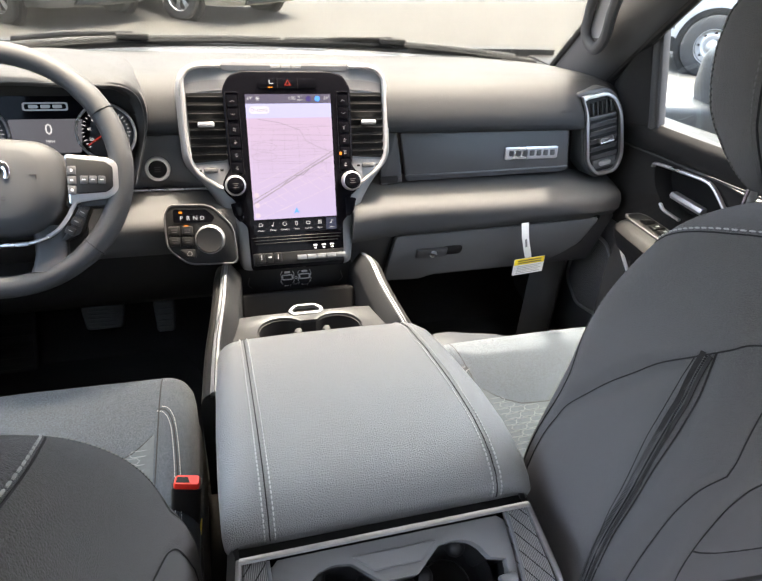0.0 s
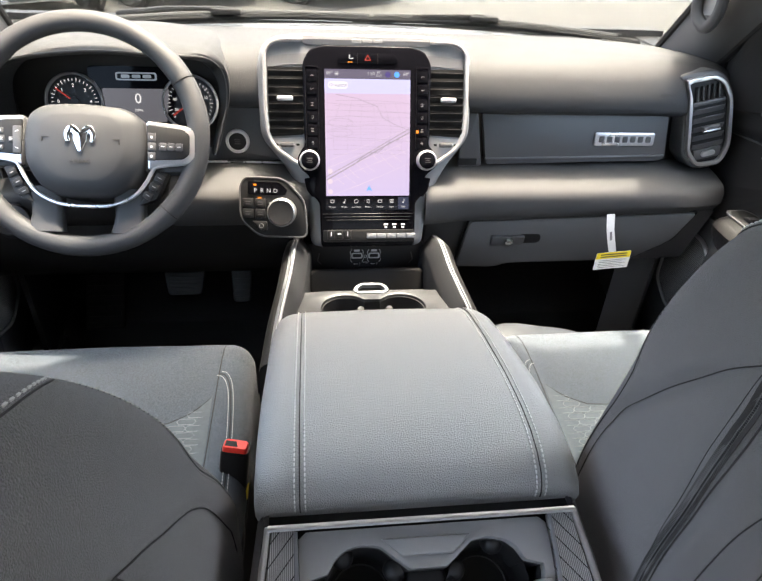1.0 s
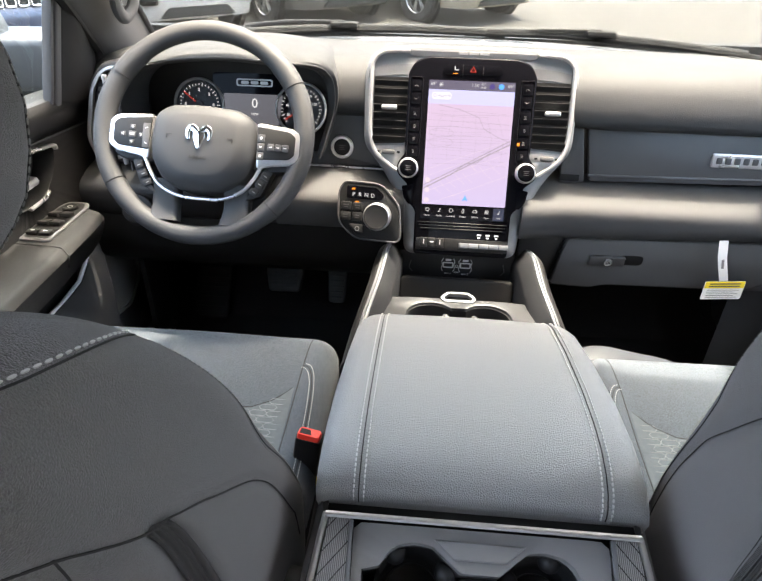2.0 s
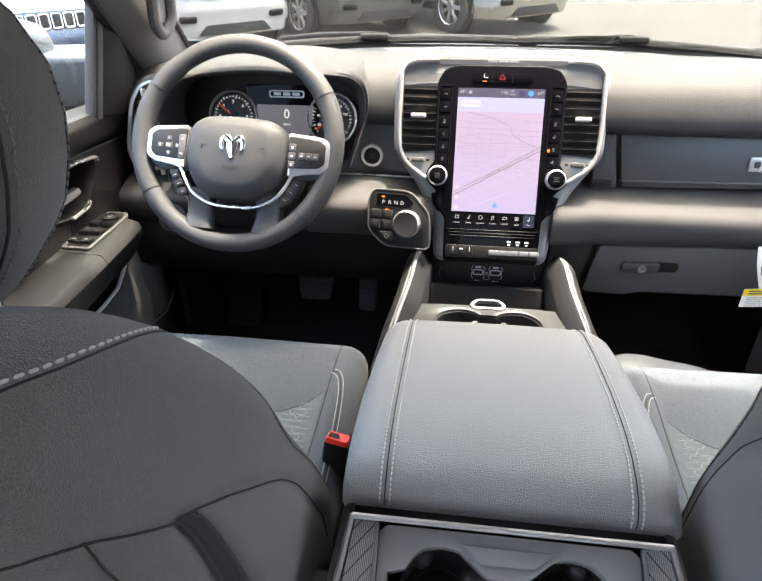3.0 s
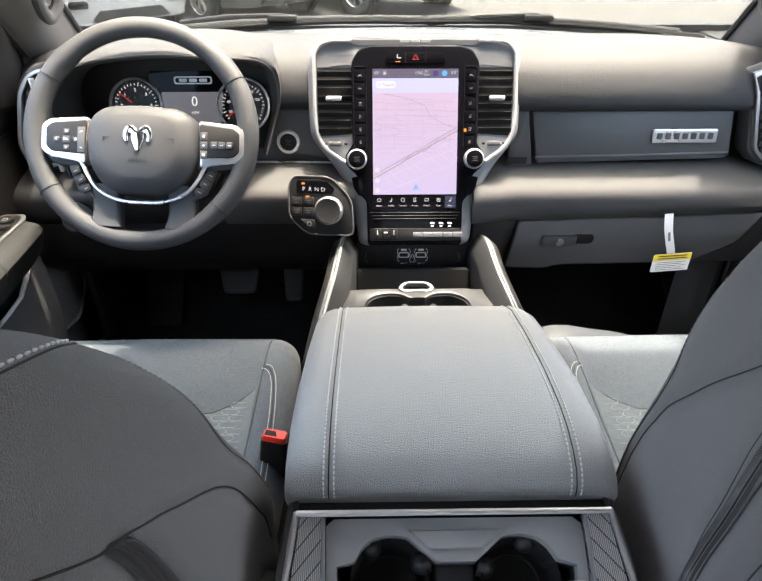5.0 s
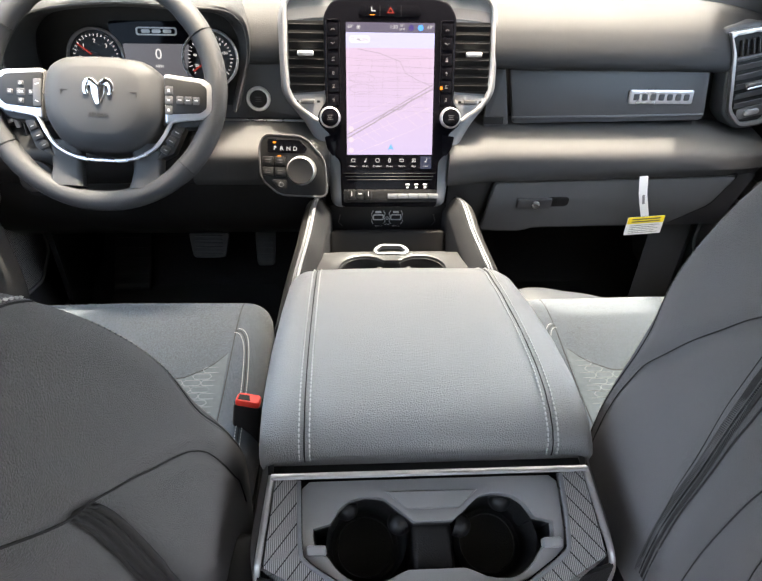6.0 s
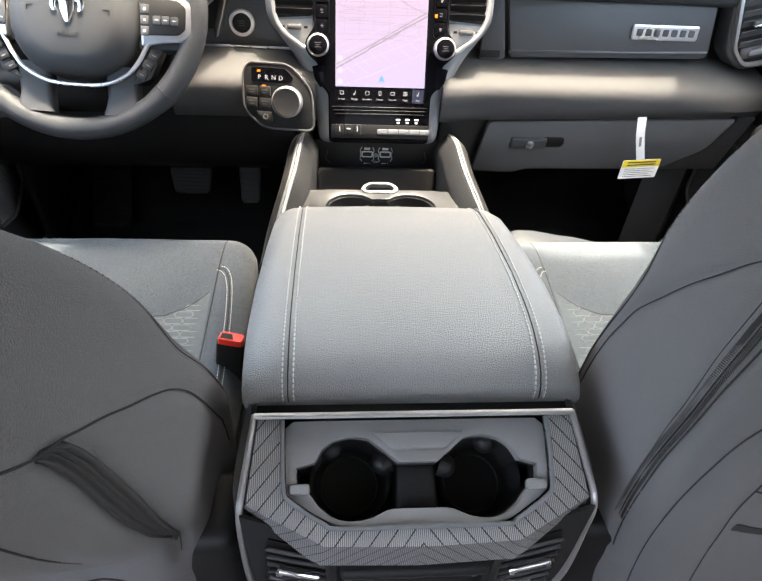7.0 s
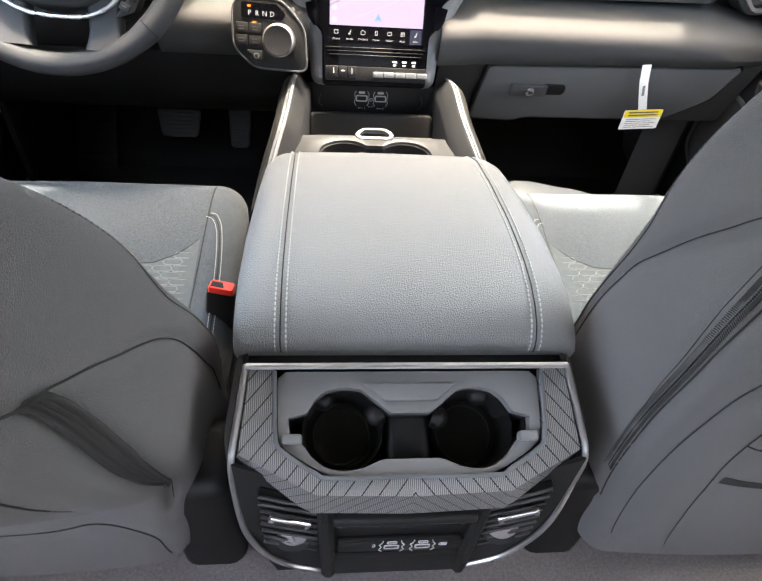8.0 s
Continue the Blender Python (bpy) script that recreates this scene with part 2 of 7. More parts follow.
def frame_of(origin, xdir, ydir):
    x = Vector(xdir).normalized()
    y = Vector(ydir).normalized()
    z = x.cross(y).normalized()
    y = z.cross(x)
    m = Matrix((x, y, z)).transposed().to_4x4()
    m.translation = origin
    return m


def merge(*bms):
    out = bmesh.new()
    me = bpy.data.meshes.new("tmp")
    for b in bms:
        b.to_mesh(me)
        out.from_mesh(me)
        b.free()
    bpy.data.meshes.remove(me)
    return out


def obox(m, sx, sy, sz, bev=0.002, seg=2):
    """A box of that size round the origin of the axes m."""
    bm = bmesh.new()
    bmesh.ops.create_cube(bm, size=1.0)
    bmesh.ops.scale(bm, vec=(sx, sy, sz), verts=bm.verts[:])
    if bev:
        bmesh.ops.bevel(bm, geom=bm.edges[:], offset=min(bev, 0.49 * min(sx, sy, sz)), segments=seg, profile=0.5, affect="EDGES")
    bm.transform(m)
    return bm


def box(x0, x1, y0, y1, z0, z1, bev=0.002, seg=2):
    return obox(Matrix.Translation(((x0 + x1) / 2, (y0 + y1) / 2, (z0 + z1) / 2)), x1 - x0, y1 - y0, z1 - z0, bev, seg)


def prism(poly, depth, m, bev=0.002, seg=2):
    """The outline poly (x, y on the axes m) from z = 0 to z = depth, the edge of its far face rounded."""
    bm = bmesh.new()
    vs = [bm.verts.new((x, y, 0)) for x, y in poly]
    f = bm.faces.new(vs)
    got = bmesh.ops.extrude_face_region(bm, geom=[f])
    top = [v for v in got["geom"] if isinstance(v, bmesh.types.BMVert)]
    bmesh.ops.translate(bm, vec=(0, 0, depth), verts=top)
    if bev:
        far = set(top)
        edges = [e for e in bm.edges if e.verts[0] in far and e.verts[1] in far]
        bmesh.ops.bevel(bm, geom=edges, offset=bev, segments=seg, profile=0.5, affect="EDGES", clamp_overlap=True)
    bm.transform(m)
    return bm


def ring_prism(outer, inner, depth, m, bev=0.0):
    """A frame between two outlines of the same number of points."""
    bm = bmesh.new()
    n = len(outer)
    rows = []
    for z, s in ((0, 0), (depth, 0)):
        rows.append([bm.verts.new((x, y, z)) for x, y in outer])
        rows.append([bm.verts.new((x, y, z)) for x, y in inner])
    for a in range(n):
        b = (a + 1) % n
        bm.faces.new((rows[0][a], rows[0][b], rows[2][b], rows[2][a]))
        bm.faces.new((rows[1][b], rows[1][a], rows[3][a], rows[3][b]))
        bm.faces.new((rows[2][a], rows[2][b], rows[3][b], rows[3][a]))
        bm.faces.new((rows[0][b], rows[0][a], rows[1][a], rows[1][b]))
    if bev:
        edges = [e for e in bm.edges if all(abs(v.co.z - depth) < 1e-7 for v in e.verts)]
        loops = [e for e in edges if len({id(v) for v in e.verts} & {id(v) for v in rows[2]}) == 2 or len({id(v) for v in e.verts} & {id(v) for v in rows[3]}) == 2]
        bmesh.ops.bevel(bm, geom=loops, offset=bev, segments=2, profile=0.5, affect="EDGES", clamp_overlap=True)
    bm.transform(m)
    return bm


def lathe(profile, m, seg=32):
    """(radius, height) turned round the z axis of m."""
    bm = bmesh.new()
    rings = []
    for r, h in profile:
        if r < 1e-6:
            rings.append([bm.verts.new((0, 0, h))])
        else:
            rings.append([bm.verts.new((r * math.cos(2 * math.pi * k / seg), r * math.sin(2 * math.pi * k / seg), h)) for k in range(seg)])
    for a, b in zip(rings, rings[1:]):
        for k in range(seg):
            q = (k + 1) % seg
            if len(a) == 1 and len(b) > 1:
                bm.faces.new((a[0], b[k], b[q]))
            elif len(b) == 1 and len(a) > 1:
                bm.faces.new((a[k], a[q], b[0]))
            elif len(a) > 1:
                bm.faces.new((a[k], a[q], b[q], b[k]))
    bm.transform(m)
    return bm


def loft(rings, caps=True, closed=True):
    """A skin through rings of equally many points."""
    bm = bmesh.new()
    rows = [[bm.verts.new(p) for p in ring] for ring in rings]
    n = len(rows[0])
    for a, b in zip(rows, rows[1:]):
        for k in range(n if closed else n - 1):
            q = (k + 1) % n
            bm.faces.new((a[k], a[q], b[q], b[k]))
    if caps and closed:
        bm.faces.new(rows[0][::-1])
        bm.faces.new(rows[-1])
    return bm


def sheet(rows, thick):
    """A grid of points given a thickness along its normals."""
    bm = loft(rows, caps=False, closed=False)
    bmesh.ops.recalc_face_normals(bm, faces=bm.faces[:])
    bm.normal_update()
    bmesh.ops.solidify(bm, geom=bm.faces[:], thickness=thick)
    return bm


def smooth_line(pts, n=8, closed=False):
    """Points along a Catmull-Rom curve through pts."""
    pts = [Vector(p) for p in pts]
    out = []
    count = len(pts)
    spans = count if closed else count - 1
    for k in range(spans):
        if closed:
            p0, p1, p2, p3 = (pts[(k + d) % count] for d in (-1, 0, 1, 2))
        else:
            p1, p2 = pts[k], pts[k + 1]
            p0 = pts[k - 1] if k > 0 else p1 * 2 - p2
            p3 = pts[k + 2] if k + 2 < count else p2 * 2 - p1
        for s in range(n):
            t = s / n
            out.append(0.5 * ((2 * p1) + (p2 - p0) * t + (2 * p0 - 5 * p1 + 4 * p2 - p3) * t * t + (3 * p1 - p0 - 3 * p2 + p3) * t ** 3))
    if not closed:
        out.append(pts[-1])
    return out


def tube(pts, radius, seg=8, closed=False, flat=1.0, up=(0, 0, 1)):
    """A round (or, with flat, oval) rod along pts; radius may be a list."""
    pts = [Vector(p) for p in pts]
    n = len(pts)
    rings = []
    side = None
    for k, p in enumerate(pts):
        a = pts[(k - 1) % n] if closed or k else p
        b = pts[(k + 1) % n] if closed or k < n - 1 else p
        t = (b - a).normalized()
        if side is None:
            side = t.cross(Vector(up))
            if side.length < 1e-4:
                side = t.cross(Vector((1, 0, 0)))
        side = (side - t * side.dot(t)).normalized()
        over = side.cross(t)
        r = radius[k] if isinstance(radius, (list, tuple)) else radius
        rings.append([p + side * (r * math.cos(2 * math.pi * j / seg)) + over * (r * flat * math.sin(2 * math.pi * j / seg)) for j in range(seg)])
    if closed:
        rings.append(rings[0])
    bm = loft(rings, caps=not closed)
    if closed:
        bmesh.ops.remove_doubles(bm, verts=bm.verts[:], dist=1e-6)
    return bm


def rrect(w, h, r, n=5, cx=0.0, cy=0.0):
    """A rounded rectangle."""
    out = []
    for qx, qy, a0 in ((1, 1, 0), (-1, 1, 90), (-1, -1, 180), (1, -1, 270)):
        for k in range(n + 1):
            a = radians(a0 + 90 * k / n)
            out.append((cx + qx * (w / 2 - r) + r * math.cos(a), cy + qy * (h / 2 - r) + r * math.sin(a)))
    return out


def rounded(poly, r, n=4):
    """A polygon with its corners rounded."""
    out = []
    count = len(poly)
    for k in range(count):
        p = Vector(poly[k])
        a, b = Vector(poly[k - 1]) - p, Vector(poly[(k + 1) % count]) - p
        rr = min(r, 0.45 * a.length, 0.45 * b.length)
        s, e = p + a.normalized() * rr, p + b.normalized() * rr
        for j in range(n + 1):
            t = j / n
            q = s * (1 - t) ** 2 + p * 2 * t * (1 - t) + e * t * t
            out.append((q.x, q.y))
    return out


def resample(pts, step):
    pts = [Vector(p) for p in pts]
    out, left = [pts[0].copy()], step
    for a, b in zip(pts, pts[1:]):
        d = (b - a).length
        pos = 0.0
        while d - pos >= left:
            pos += left
            out.append(a.lerp(b, pos / d))
            left = step
        left -= d - pos
    return out


def stitches(pts, pitch=0.006, length=0.0042, r=0.0007):
    """A row of sewn threads along pts."""
    bm = bmesh.new()
    pts = resample(pts, pitch)
    for a, b in zip(pts, pts[1:]):
        d = (b - a).normalized()
        s = d.cross(Vector((0, 0, 1)))
        s = s.normalized() if s.length > 1e-3 else Vector((1, 0, 0))
        u = s.cross(d)
        rows = []
        for t, k in ((0.0, 0.45), (0.2, 1.0), (0.8, 1.0), (1.0, 0.45)):
            c = a + d * (length * t)
            rows.append([bm.verts.new(c + s * (r * k * math.cos(q)) + u * (r * k * math.sin(q))) for q in (0.3, 1.87, 3.44, 5.01)])
        for p, q in zip(rows, rows[1:]):
            for j in range(4):
                bm.faces.new((p[j], p[(j + 1) % 4], q[(j + 1) % 4], q[j]))
        bm.faces.new(rows[0][::-1])
        bm.faces.new(rows[-1])
    return bm


def words(text, size, m, depth=0.0004, align="CENTER"):
    """Raised lettering in the x, y plane of m, as a bmesh."""
    cu = bpy.data.curves.new("lettering", "FONT")
    cu.body, cu.size, cu.extrude, cu.align_x, cu.align_y = text, size, depth, align, "CENTER"
    cu.resolution_u = 2
    ob = new("lettering", cu)
    me = bpy.data.meshes.new_from_object(ob.evaluated_get(bpy.context.evaluated_depsgraph_get()))
    bm = bmesh.new()
    bm.from_mesh(me)
    bpy.data.objects.remove(ob)
    bpy.data.curves.remove(cu)
    bpy.data.meshes.remove(me)
    bm.transform(m)
    return bm


def at(m, x, y, z=0.0):
    return m @ Matrix.Translation((x, y, z))


def polar(poly, n, cx=0.0, cy=0.0):
    """The outline poly as n points at even angles round (cx, cy)."""
    out = []
    for k in range(n):
        a = 2 * math.pi * k / n
        dx, dy = math.cos(a), math.sin(a)
        best = 0.0
        for (x0, y0), (x1, y1) in zip(poly, poly[1:] + poly[:1]):
            ex, ey = x1 - x0, y1 - y0
            det = ex * dy - ey * dx
            if abs(det) < 1e-12:
                continue
            px, py = x0 - cx, y0 - cy
            far = (ex * py - ey * px) / det
            t = (dx * py - dy * px) / det
            if far > 0 and -1e-9 <= t <= 1 + 1e-9:
                best = max(best, far)
        out.append((cx + dx * best, cy + dy * best))
    return out


# ---- the lot and the cab's shell ----
bm = bmesh.new()
bmesh.ops.create_grid(bm, x_segments=40, y_segments=40, size=300)
tagged(part("ground", bm, CONCRETE), "pale sunlit concrete of a car lot", "ground", kind="structure")

rnd = random.Random(11)
for x, y, turn, length in ((1.6, 6.2, 8, 9.0), (-3.2, 5.6, 20, 7.0), (4.0, 9.5, -12, 9.0), (2.2, 12.5, 5, 12.0), (6.5, 7.0, 70, 8.0), (-0.8, 8.2, 80, 5.0)):
    pts, a = [], radians(turn)
    for k in range(15):
        pts.append((x + math.cos(a) * (k / 14 - 0.5) * length + rnd.uniform(-0.09, 0.09), y + math.sin(a) * (k / 14 - 0.5) * length + rnd.uniform(-0.09, 0.09), 0.002))
    tagged(part("crack", tube(pts, [rnd.uniform(0.012, 0.03) for _ in pts], 6, flat=0.12), CRACK), "dark crack in the concrete of the lot", "crack", kind="structure")

FLOOR_Z = 0.60
bm = loft([[(-0.80, y, z), (-0.16, y, z), (-0.12, y, z + 0.1), (0.12, y, z + 0.1), (0.16, y, z), (0.80, y, z), (0.80, y, z - 0.05), (-0.80, y, z - 0.05)]
           for y, z in ((-1.0, FLOOR_Z), (0.2, FLOOR_Z), (1.3, FLOOR_Z), (1.52, FLOOR_Z + 0.03), (1.72, FLOOR_Z + 0.24), (1.76, FLOOR_Z + 0.55))])
tagged(part("floor", bm, CARPET), "dark grey carpet of the cab", "floor", kind="structure")
tagged(part("rear_carpet", box(-0.76, 0.76, -0.98, 0.62, FLOOR_Z + 0.101, FLOOR_Z + 0.112, 0.004), CARPET_LIT), "carpet in the rear of the cab, coloured purple-grey as lit", "carpet", kind="structure")
tagged(part("wall_front", box(-0.88, 0.88, 1.74, 1.78, 0.5, 1.32, 0), BLACK), "dark firewall behind the dashboard", "wall", kind="structure")
tagged(part("bulkhead", box(-0.88, 0.88, 1.56, 1.78, 1.262, 1.300, 0), BLACK), "dark bulkhead under the windscreen", "wall", kind="structure")
# roof with its header, its rear wall and the window in it
# front edge, out of view, drawn past the glass to set the sun patches
roof = [[(x, -1.0 + max(2.150 - 0.337 * (x / 0.74) ** 2, 2.032) * k, 1.93 - 0.05 * (x / 0.74) ** 2 - 0.05 * k ** 3) for x in np.linspace(-0.74, 0.74, 25)] for k in np.linspace(0, 1, 11)]
tagged(part("ceiling", sheet(roof, 0.03), LINER), "grey cloth headliner", "ceiling", kind="structure")
for side in (-1, 1):
    tagged(part("wall_rear", box(*sorted((side * 0.45, side * 0.80)), -1.04, -1.0, 0.6, 1.93, 0.004), TRIMGREY), "grey trim beside the rear window", "wall", kind="structure")
tagged(part("wall_rear", box(-0.45, 0.45, -1.04, -1.0, 0.6, 1.30, 0.004), TRIMGREY), "grey trim under the rear window", "wall", kind="structure")
tagged(part("wall_rear", box(-0.45, 0.45, -1.04, -1.0, 1.78, 1.93, 0.004), TRIMGREY), "grey trim over the rear window", "wall", kind="structure")
tagged(part("window_rear", box(-0.45, 0.45, -1.025, -1.02, 1.30, 1.78, 0), REARGLASS), "lightly tinted rear window", "window", kind="structure")

for side in (-1, 1):
    tagged(part("hinge_pillar", box(*sorted((side * 0.795, side * 0.88)), 1.33, 1.79, 0.50, 1.305, 0.004), BLACK), "dark hinge pillar beside the footwell", "pillar", kind="structure")

# windscreen between cowl and header
def screen_point(u, v):
    x = u * (0.74 - 0.10 * v)
    y = 1.64 - 0.62 * v - (0.12 + 0.10 * v) * u * u
    z = 1.33 + 0.55 * v + 0.03 * math.sin(math.pi * v) - 0.02 * u * u
    return (x, y, z)

rows = [[screen_point(u, v) for u in np.linspace(-1, 1, 15)] for v in np.linspace(0, 1, 9)]
ob = tagged(part("windscreen", sheet(rows, 0.005), SCREENGLASS), "large clear windscreen", "windscreen", kind="structure")
ob.visible_shadow = False

# A-pillars, with a grab handle on each
def pillar(side):
    top = thing("a_pillar", (side * 0.74, 1.5, 1.33), "grey plastic windscreen pillar with a grab handle", "pillar", "windscreen pillars")
    rows = []
    for v in np.linspace(-0.10, 1.02, 13):
        fx, fy, fz = screen_point(1.0, v)
        rx, ry, rz = 0.775 - 0.115 * v, 1.345 - 0.62 * v, 1.305 + 0.50 * v      # its edge on the door side
        row = []
        for k in np.linspace(0, 1, 9):
            bulge = 0.030 * math.sin(math.pi * k) ** 0.8
            row.append((side * (fx + (rx - fx) * k - 0.5 * bulge + 0.01), fy + (ry - fy) * k - 0.6 * bulge, fz + (rz - fz) * k - 0.5 * bulge))
        rows.append(row)
    part("pillar_cover", sheet(rows, 0.012), TRIMGREY, top)
    part("windscreen_edge", tube([Vector(screen_point(side * 1.0, v)) + Vector((0, -0.004, 0)) for v in np.linspace(-0.06, 1.0, 14)], 0.010, 8), BLACK, top)
    part("door_seal", tube([(side * (0.778 - 0.115 * v), 1.340 - 0.62 * v, 1.302 + 0.50 * v) for v in np.linspace(-0.1, 1.0, 12)], 0.011, 8), BLACK, top, "black rubber door seal")
    # grab handle: a long loop with a rounded lower end, over a shallow bed
    X = lambda x: side * x
    loop = [(0.690, 1.268, 1.410), (0.684, 1.300, 1.428), (0.676, 1.296, 1.470), (0.650, 1.245, 1.540), (0.61, 1.13, 1.640), (0.585, 1.035, 1.715), (0.583, 0.985, 1.715), (0.60, 1.045, 1.640), (0.640, 1.150, 1.550), (0.668, 1.205, 1.490), (0.684, 1.232, 1.438)]
    part("grab_handle", tube(smooth_line([(X(x), y, z) for x, y, z in loop], 6, closed=True), 0.0110, 10, closed=True, flat=1.2), TRIMGREY, top, "dark grey moulded grab handle")
    front, rear = [loop[k] for k in (1, 2, 3, 4, 5)], [loop[k] for k in (10, 9, 8, 7, 6)]
    # bed coloured pale for the light that shows in the handle's opening
    part("handle_bed", sheet([[(X(a[0] + (b[0] - a[0]) * k + 0.012), a[1] + (b[1] - a[1]) * k, a[2] + (b[2] - a[2]) * k) for k in (0, 0.33, 0.67, 1)] for a, b in zip(front, rear)], 0.006), SATIN, top, "inside of the handle, coloured pale as if lit")
    return top

for side in (-1, 1):
    pillar(side)


# ---- dashboard ----
dash = thing("dashboard", (0, 1.4, 1.0), "dark grey soft-skinned truck dashboard with satin silver trim", "dashboard")

# top pad with its rolled rear face
def pad_profile(x):
    """(y, z) from the windscreen's foot over the top and down the rear face."""
    e = max(0.0, (abs(x) - 0.50) / 0.28)
    back = 0.045 * e * e
    drop = 0.020 * e * e
    pts = [(1.63, 1.322), (1.55, 1.334), (1.45, 1.345), (1.36, 1.352), (1.30, 1.354), (1.262, 1.350), (1.235, 1.337), (1.219, 1.316), (1.210, 1.290), (1.205, 1.268), (1.209, 1.257), (1.222, 1.249), (1.30, 1.245), (1.60, 1.20)]
    return [(y + back * (1 if y < 1.4 else 0.3) - 0.02 * (x > 0.2), z - drop) for y, z in pts]

xs = [-0.79, -0.72, -0.64, -0.55, -0.45, -0.35, -0.25, -0.1, 0.1, 0.25, 0.35, 0.45, 0.55, 0.61, 0.66, 0.70, 0.74, 0.79]
part("top_pad", loft([[(x, y, z) for y, z in pad_profile(x)] for x in xs]), PAD, dash, "grey soft skin, bleached by the sun")
# the defroster grille along the foot of the windscreen
for side in (-1, 1):
    slots = merge(*[obox(pose(side * (0.60 + 0.012 * k), 1.50 - 0.004 * k, 1.334 - 0.0012 * k, 0, 0, side * 25), 0.005, 0.03, 0.006, 0.001, 1) for k in range(11)])
    part("defroster_grille", slots, BLACK, dash)

# body behind all faces
part("dash_body", box(-0.79, 0.79, 1.25, 1.60, 0.98, 1.25, 0.01), BLACK, dash)

# glossy panel on the passenger side, with the badge
FACE = frame_of((0, 1.222, 1.245), (1, 0, 0), (0, 0.14, 0.99))
panel = part("trim_panel", prism(rounded([(0.236, 0.0), (0.255, -0.104), (0.640, -0.096), (0.650, -0.088), (0.640, 0.0)], 0.006), 0.012, at(FACE, 0, 0, -0.006), 0.003), PLASTIC, dash, "dark grey panel with a name plate")
part("airbag_word", words("AIRBAG", 0.010, frame_of((0.605, 1.1895, 1.293), (1, 0.06, 0), (0, 0.32, 0.95)), 0.0003), BLACK, dash)
part("panel_ridge", tube([FACE @ Vector(p) for p in ((0.250, -0.092, 0.007), (0.45, -0.089, 0.007), (0.645, -0.084, 0.007))], 0.0025, 6), PLASTIC, dash)
part("filler_panel", prism(rounded([(0.196, 0.0), (0.196, -0.115), (0.246, -0.106), (0.229, 0.0)], 0.004), 0.011, at(FACE, 0, 0, -0.006), 0.003), PLASTIC, dash)
part("blank_switch", prism(rrect(0.040, 0.014, 0.002, 3, 0.214, -0.098), 0.004, at(FACE, 0, 0, 0.005), 0.001), BLACK, dash)
badge = part("name_plate", prism(rrect(0.132, 0.027, 0.004, 4, 0.549, -0.050), 0.004, at(FACE, 0, 0, 0.006), 0.001), SILVER, dash, "silver name plate with dark bars")
part("plate_inlay", prism(rrect(0.125, 0.020, 0.002, 3, 0.549, -0.050), 0.001, at(FACE, 0, 0, 0.0098), 0), SILVER, badge)
for k in range(7):
    part("letter_bar", prism(rrect(0.0115, 0.0125, 0.002, 3, 0.549 + 0.0172 * (k - 3), -0.050), 0.0012, at(FACE, 0, 0, 0.0104), 0.0004), TRIMGREY, badge)

# the ledge and knee bolster under the panels, passenger side then driver side
def ledge_profile(x):
    k = min(1.0, max(0.0, (x - 0.10) / 0.10))
    e = max(0.0, (x - 0.62) / 0.16)
    f = 0.035 * e * e
    top = [(1.250, 1.142), (1.205, 1.137), (1.165, 1.130), (1.138, 1.123), (1.128, 1.118), (1.121, 1.109), (1.119, 1.098), (1.119, 1.082), (1.124, 1.062), (1.134, 1.046), (1.146, 1.040), (1.30, 1.04)]
    rise = 0.016 * min(1.0, max(0.0, (x - 0.22) / 0.5))
    return [(y + f - 0.02 * (1 - k), z - 0.012 * e + (rise if z < 1.08 else 0.0)) for y, z in top]

part("passenger_ledge", loft([[(x, y, z) for y, z in ledge_profile(x)] for x in (0.115, 0.14, 0.17, 0.20, 0.24, 0.3, 0.4, 0.5, 0.58, 0.64, 0.70, 0.75, 0.785)]), LOWER, dash, "grey moulded ledge in part sun")

def knee_profile(x):
    e = max(0.0, (-x - 0.30) / 0.48)
    return [(1.250, 1.150), (1.190, 1.146), (1.150, 1.138), (1.122, 1.128), (1.112, 1.120), (1.107, 1.108), (1.107, 1.080), (1.117, 1.052), (1.140, 1.035), (1.30, 1.03)]

part("driver_ledge", loft([[(x, y, z) for y, z in knee_profile(x)] for x in (-0.375, -0.34, -0.3, -0.25, -0.2, -0.115)]), LOWER, dash, "grey moulded ledge in part sun")
part("column_panel", loft([[(x, y + 0.012, z - 0.010) for y, z in knee_profile(x)] for x in (-0.785, -0.7, -0.6, -0.5, -0.379)]), BLACK, dash, "black panel behind the steering wheel")
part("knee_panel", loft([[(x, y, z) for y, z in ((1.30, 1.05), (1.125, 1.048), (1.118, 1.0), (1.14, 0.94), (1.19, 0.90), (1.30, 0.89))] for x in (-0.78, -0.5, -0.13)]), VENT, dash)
part("chrome_strip", tube([(-0.145, 1.186, 1.152), (-0.2, 1.194, 1.150), (-0.3, 1.2, 1.149), (-0.42, 1.2, 1.149)], 0.0022, 6), SILVER, dash)
FACEL = frame_of((0, 1.226, 1.245), (1, 0, 0), (0, 0.14, 0.99))
part("driver_panel", prism(rounded([(-0.195, 0.01), (-0.75, 0.01), (-0.75, -0.098), (-0.165, -0.098)], 0.006), 0.010, at(FACEL, 0, 0, -0.006), 0.003), PLASTIC, dash)

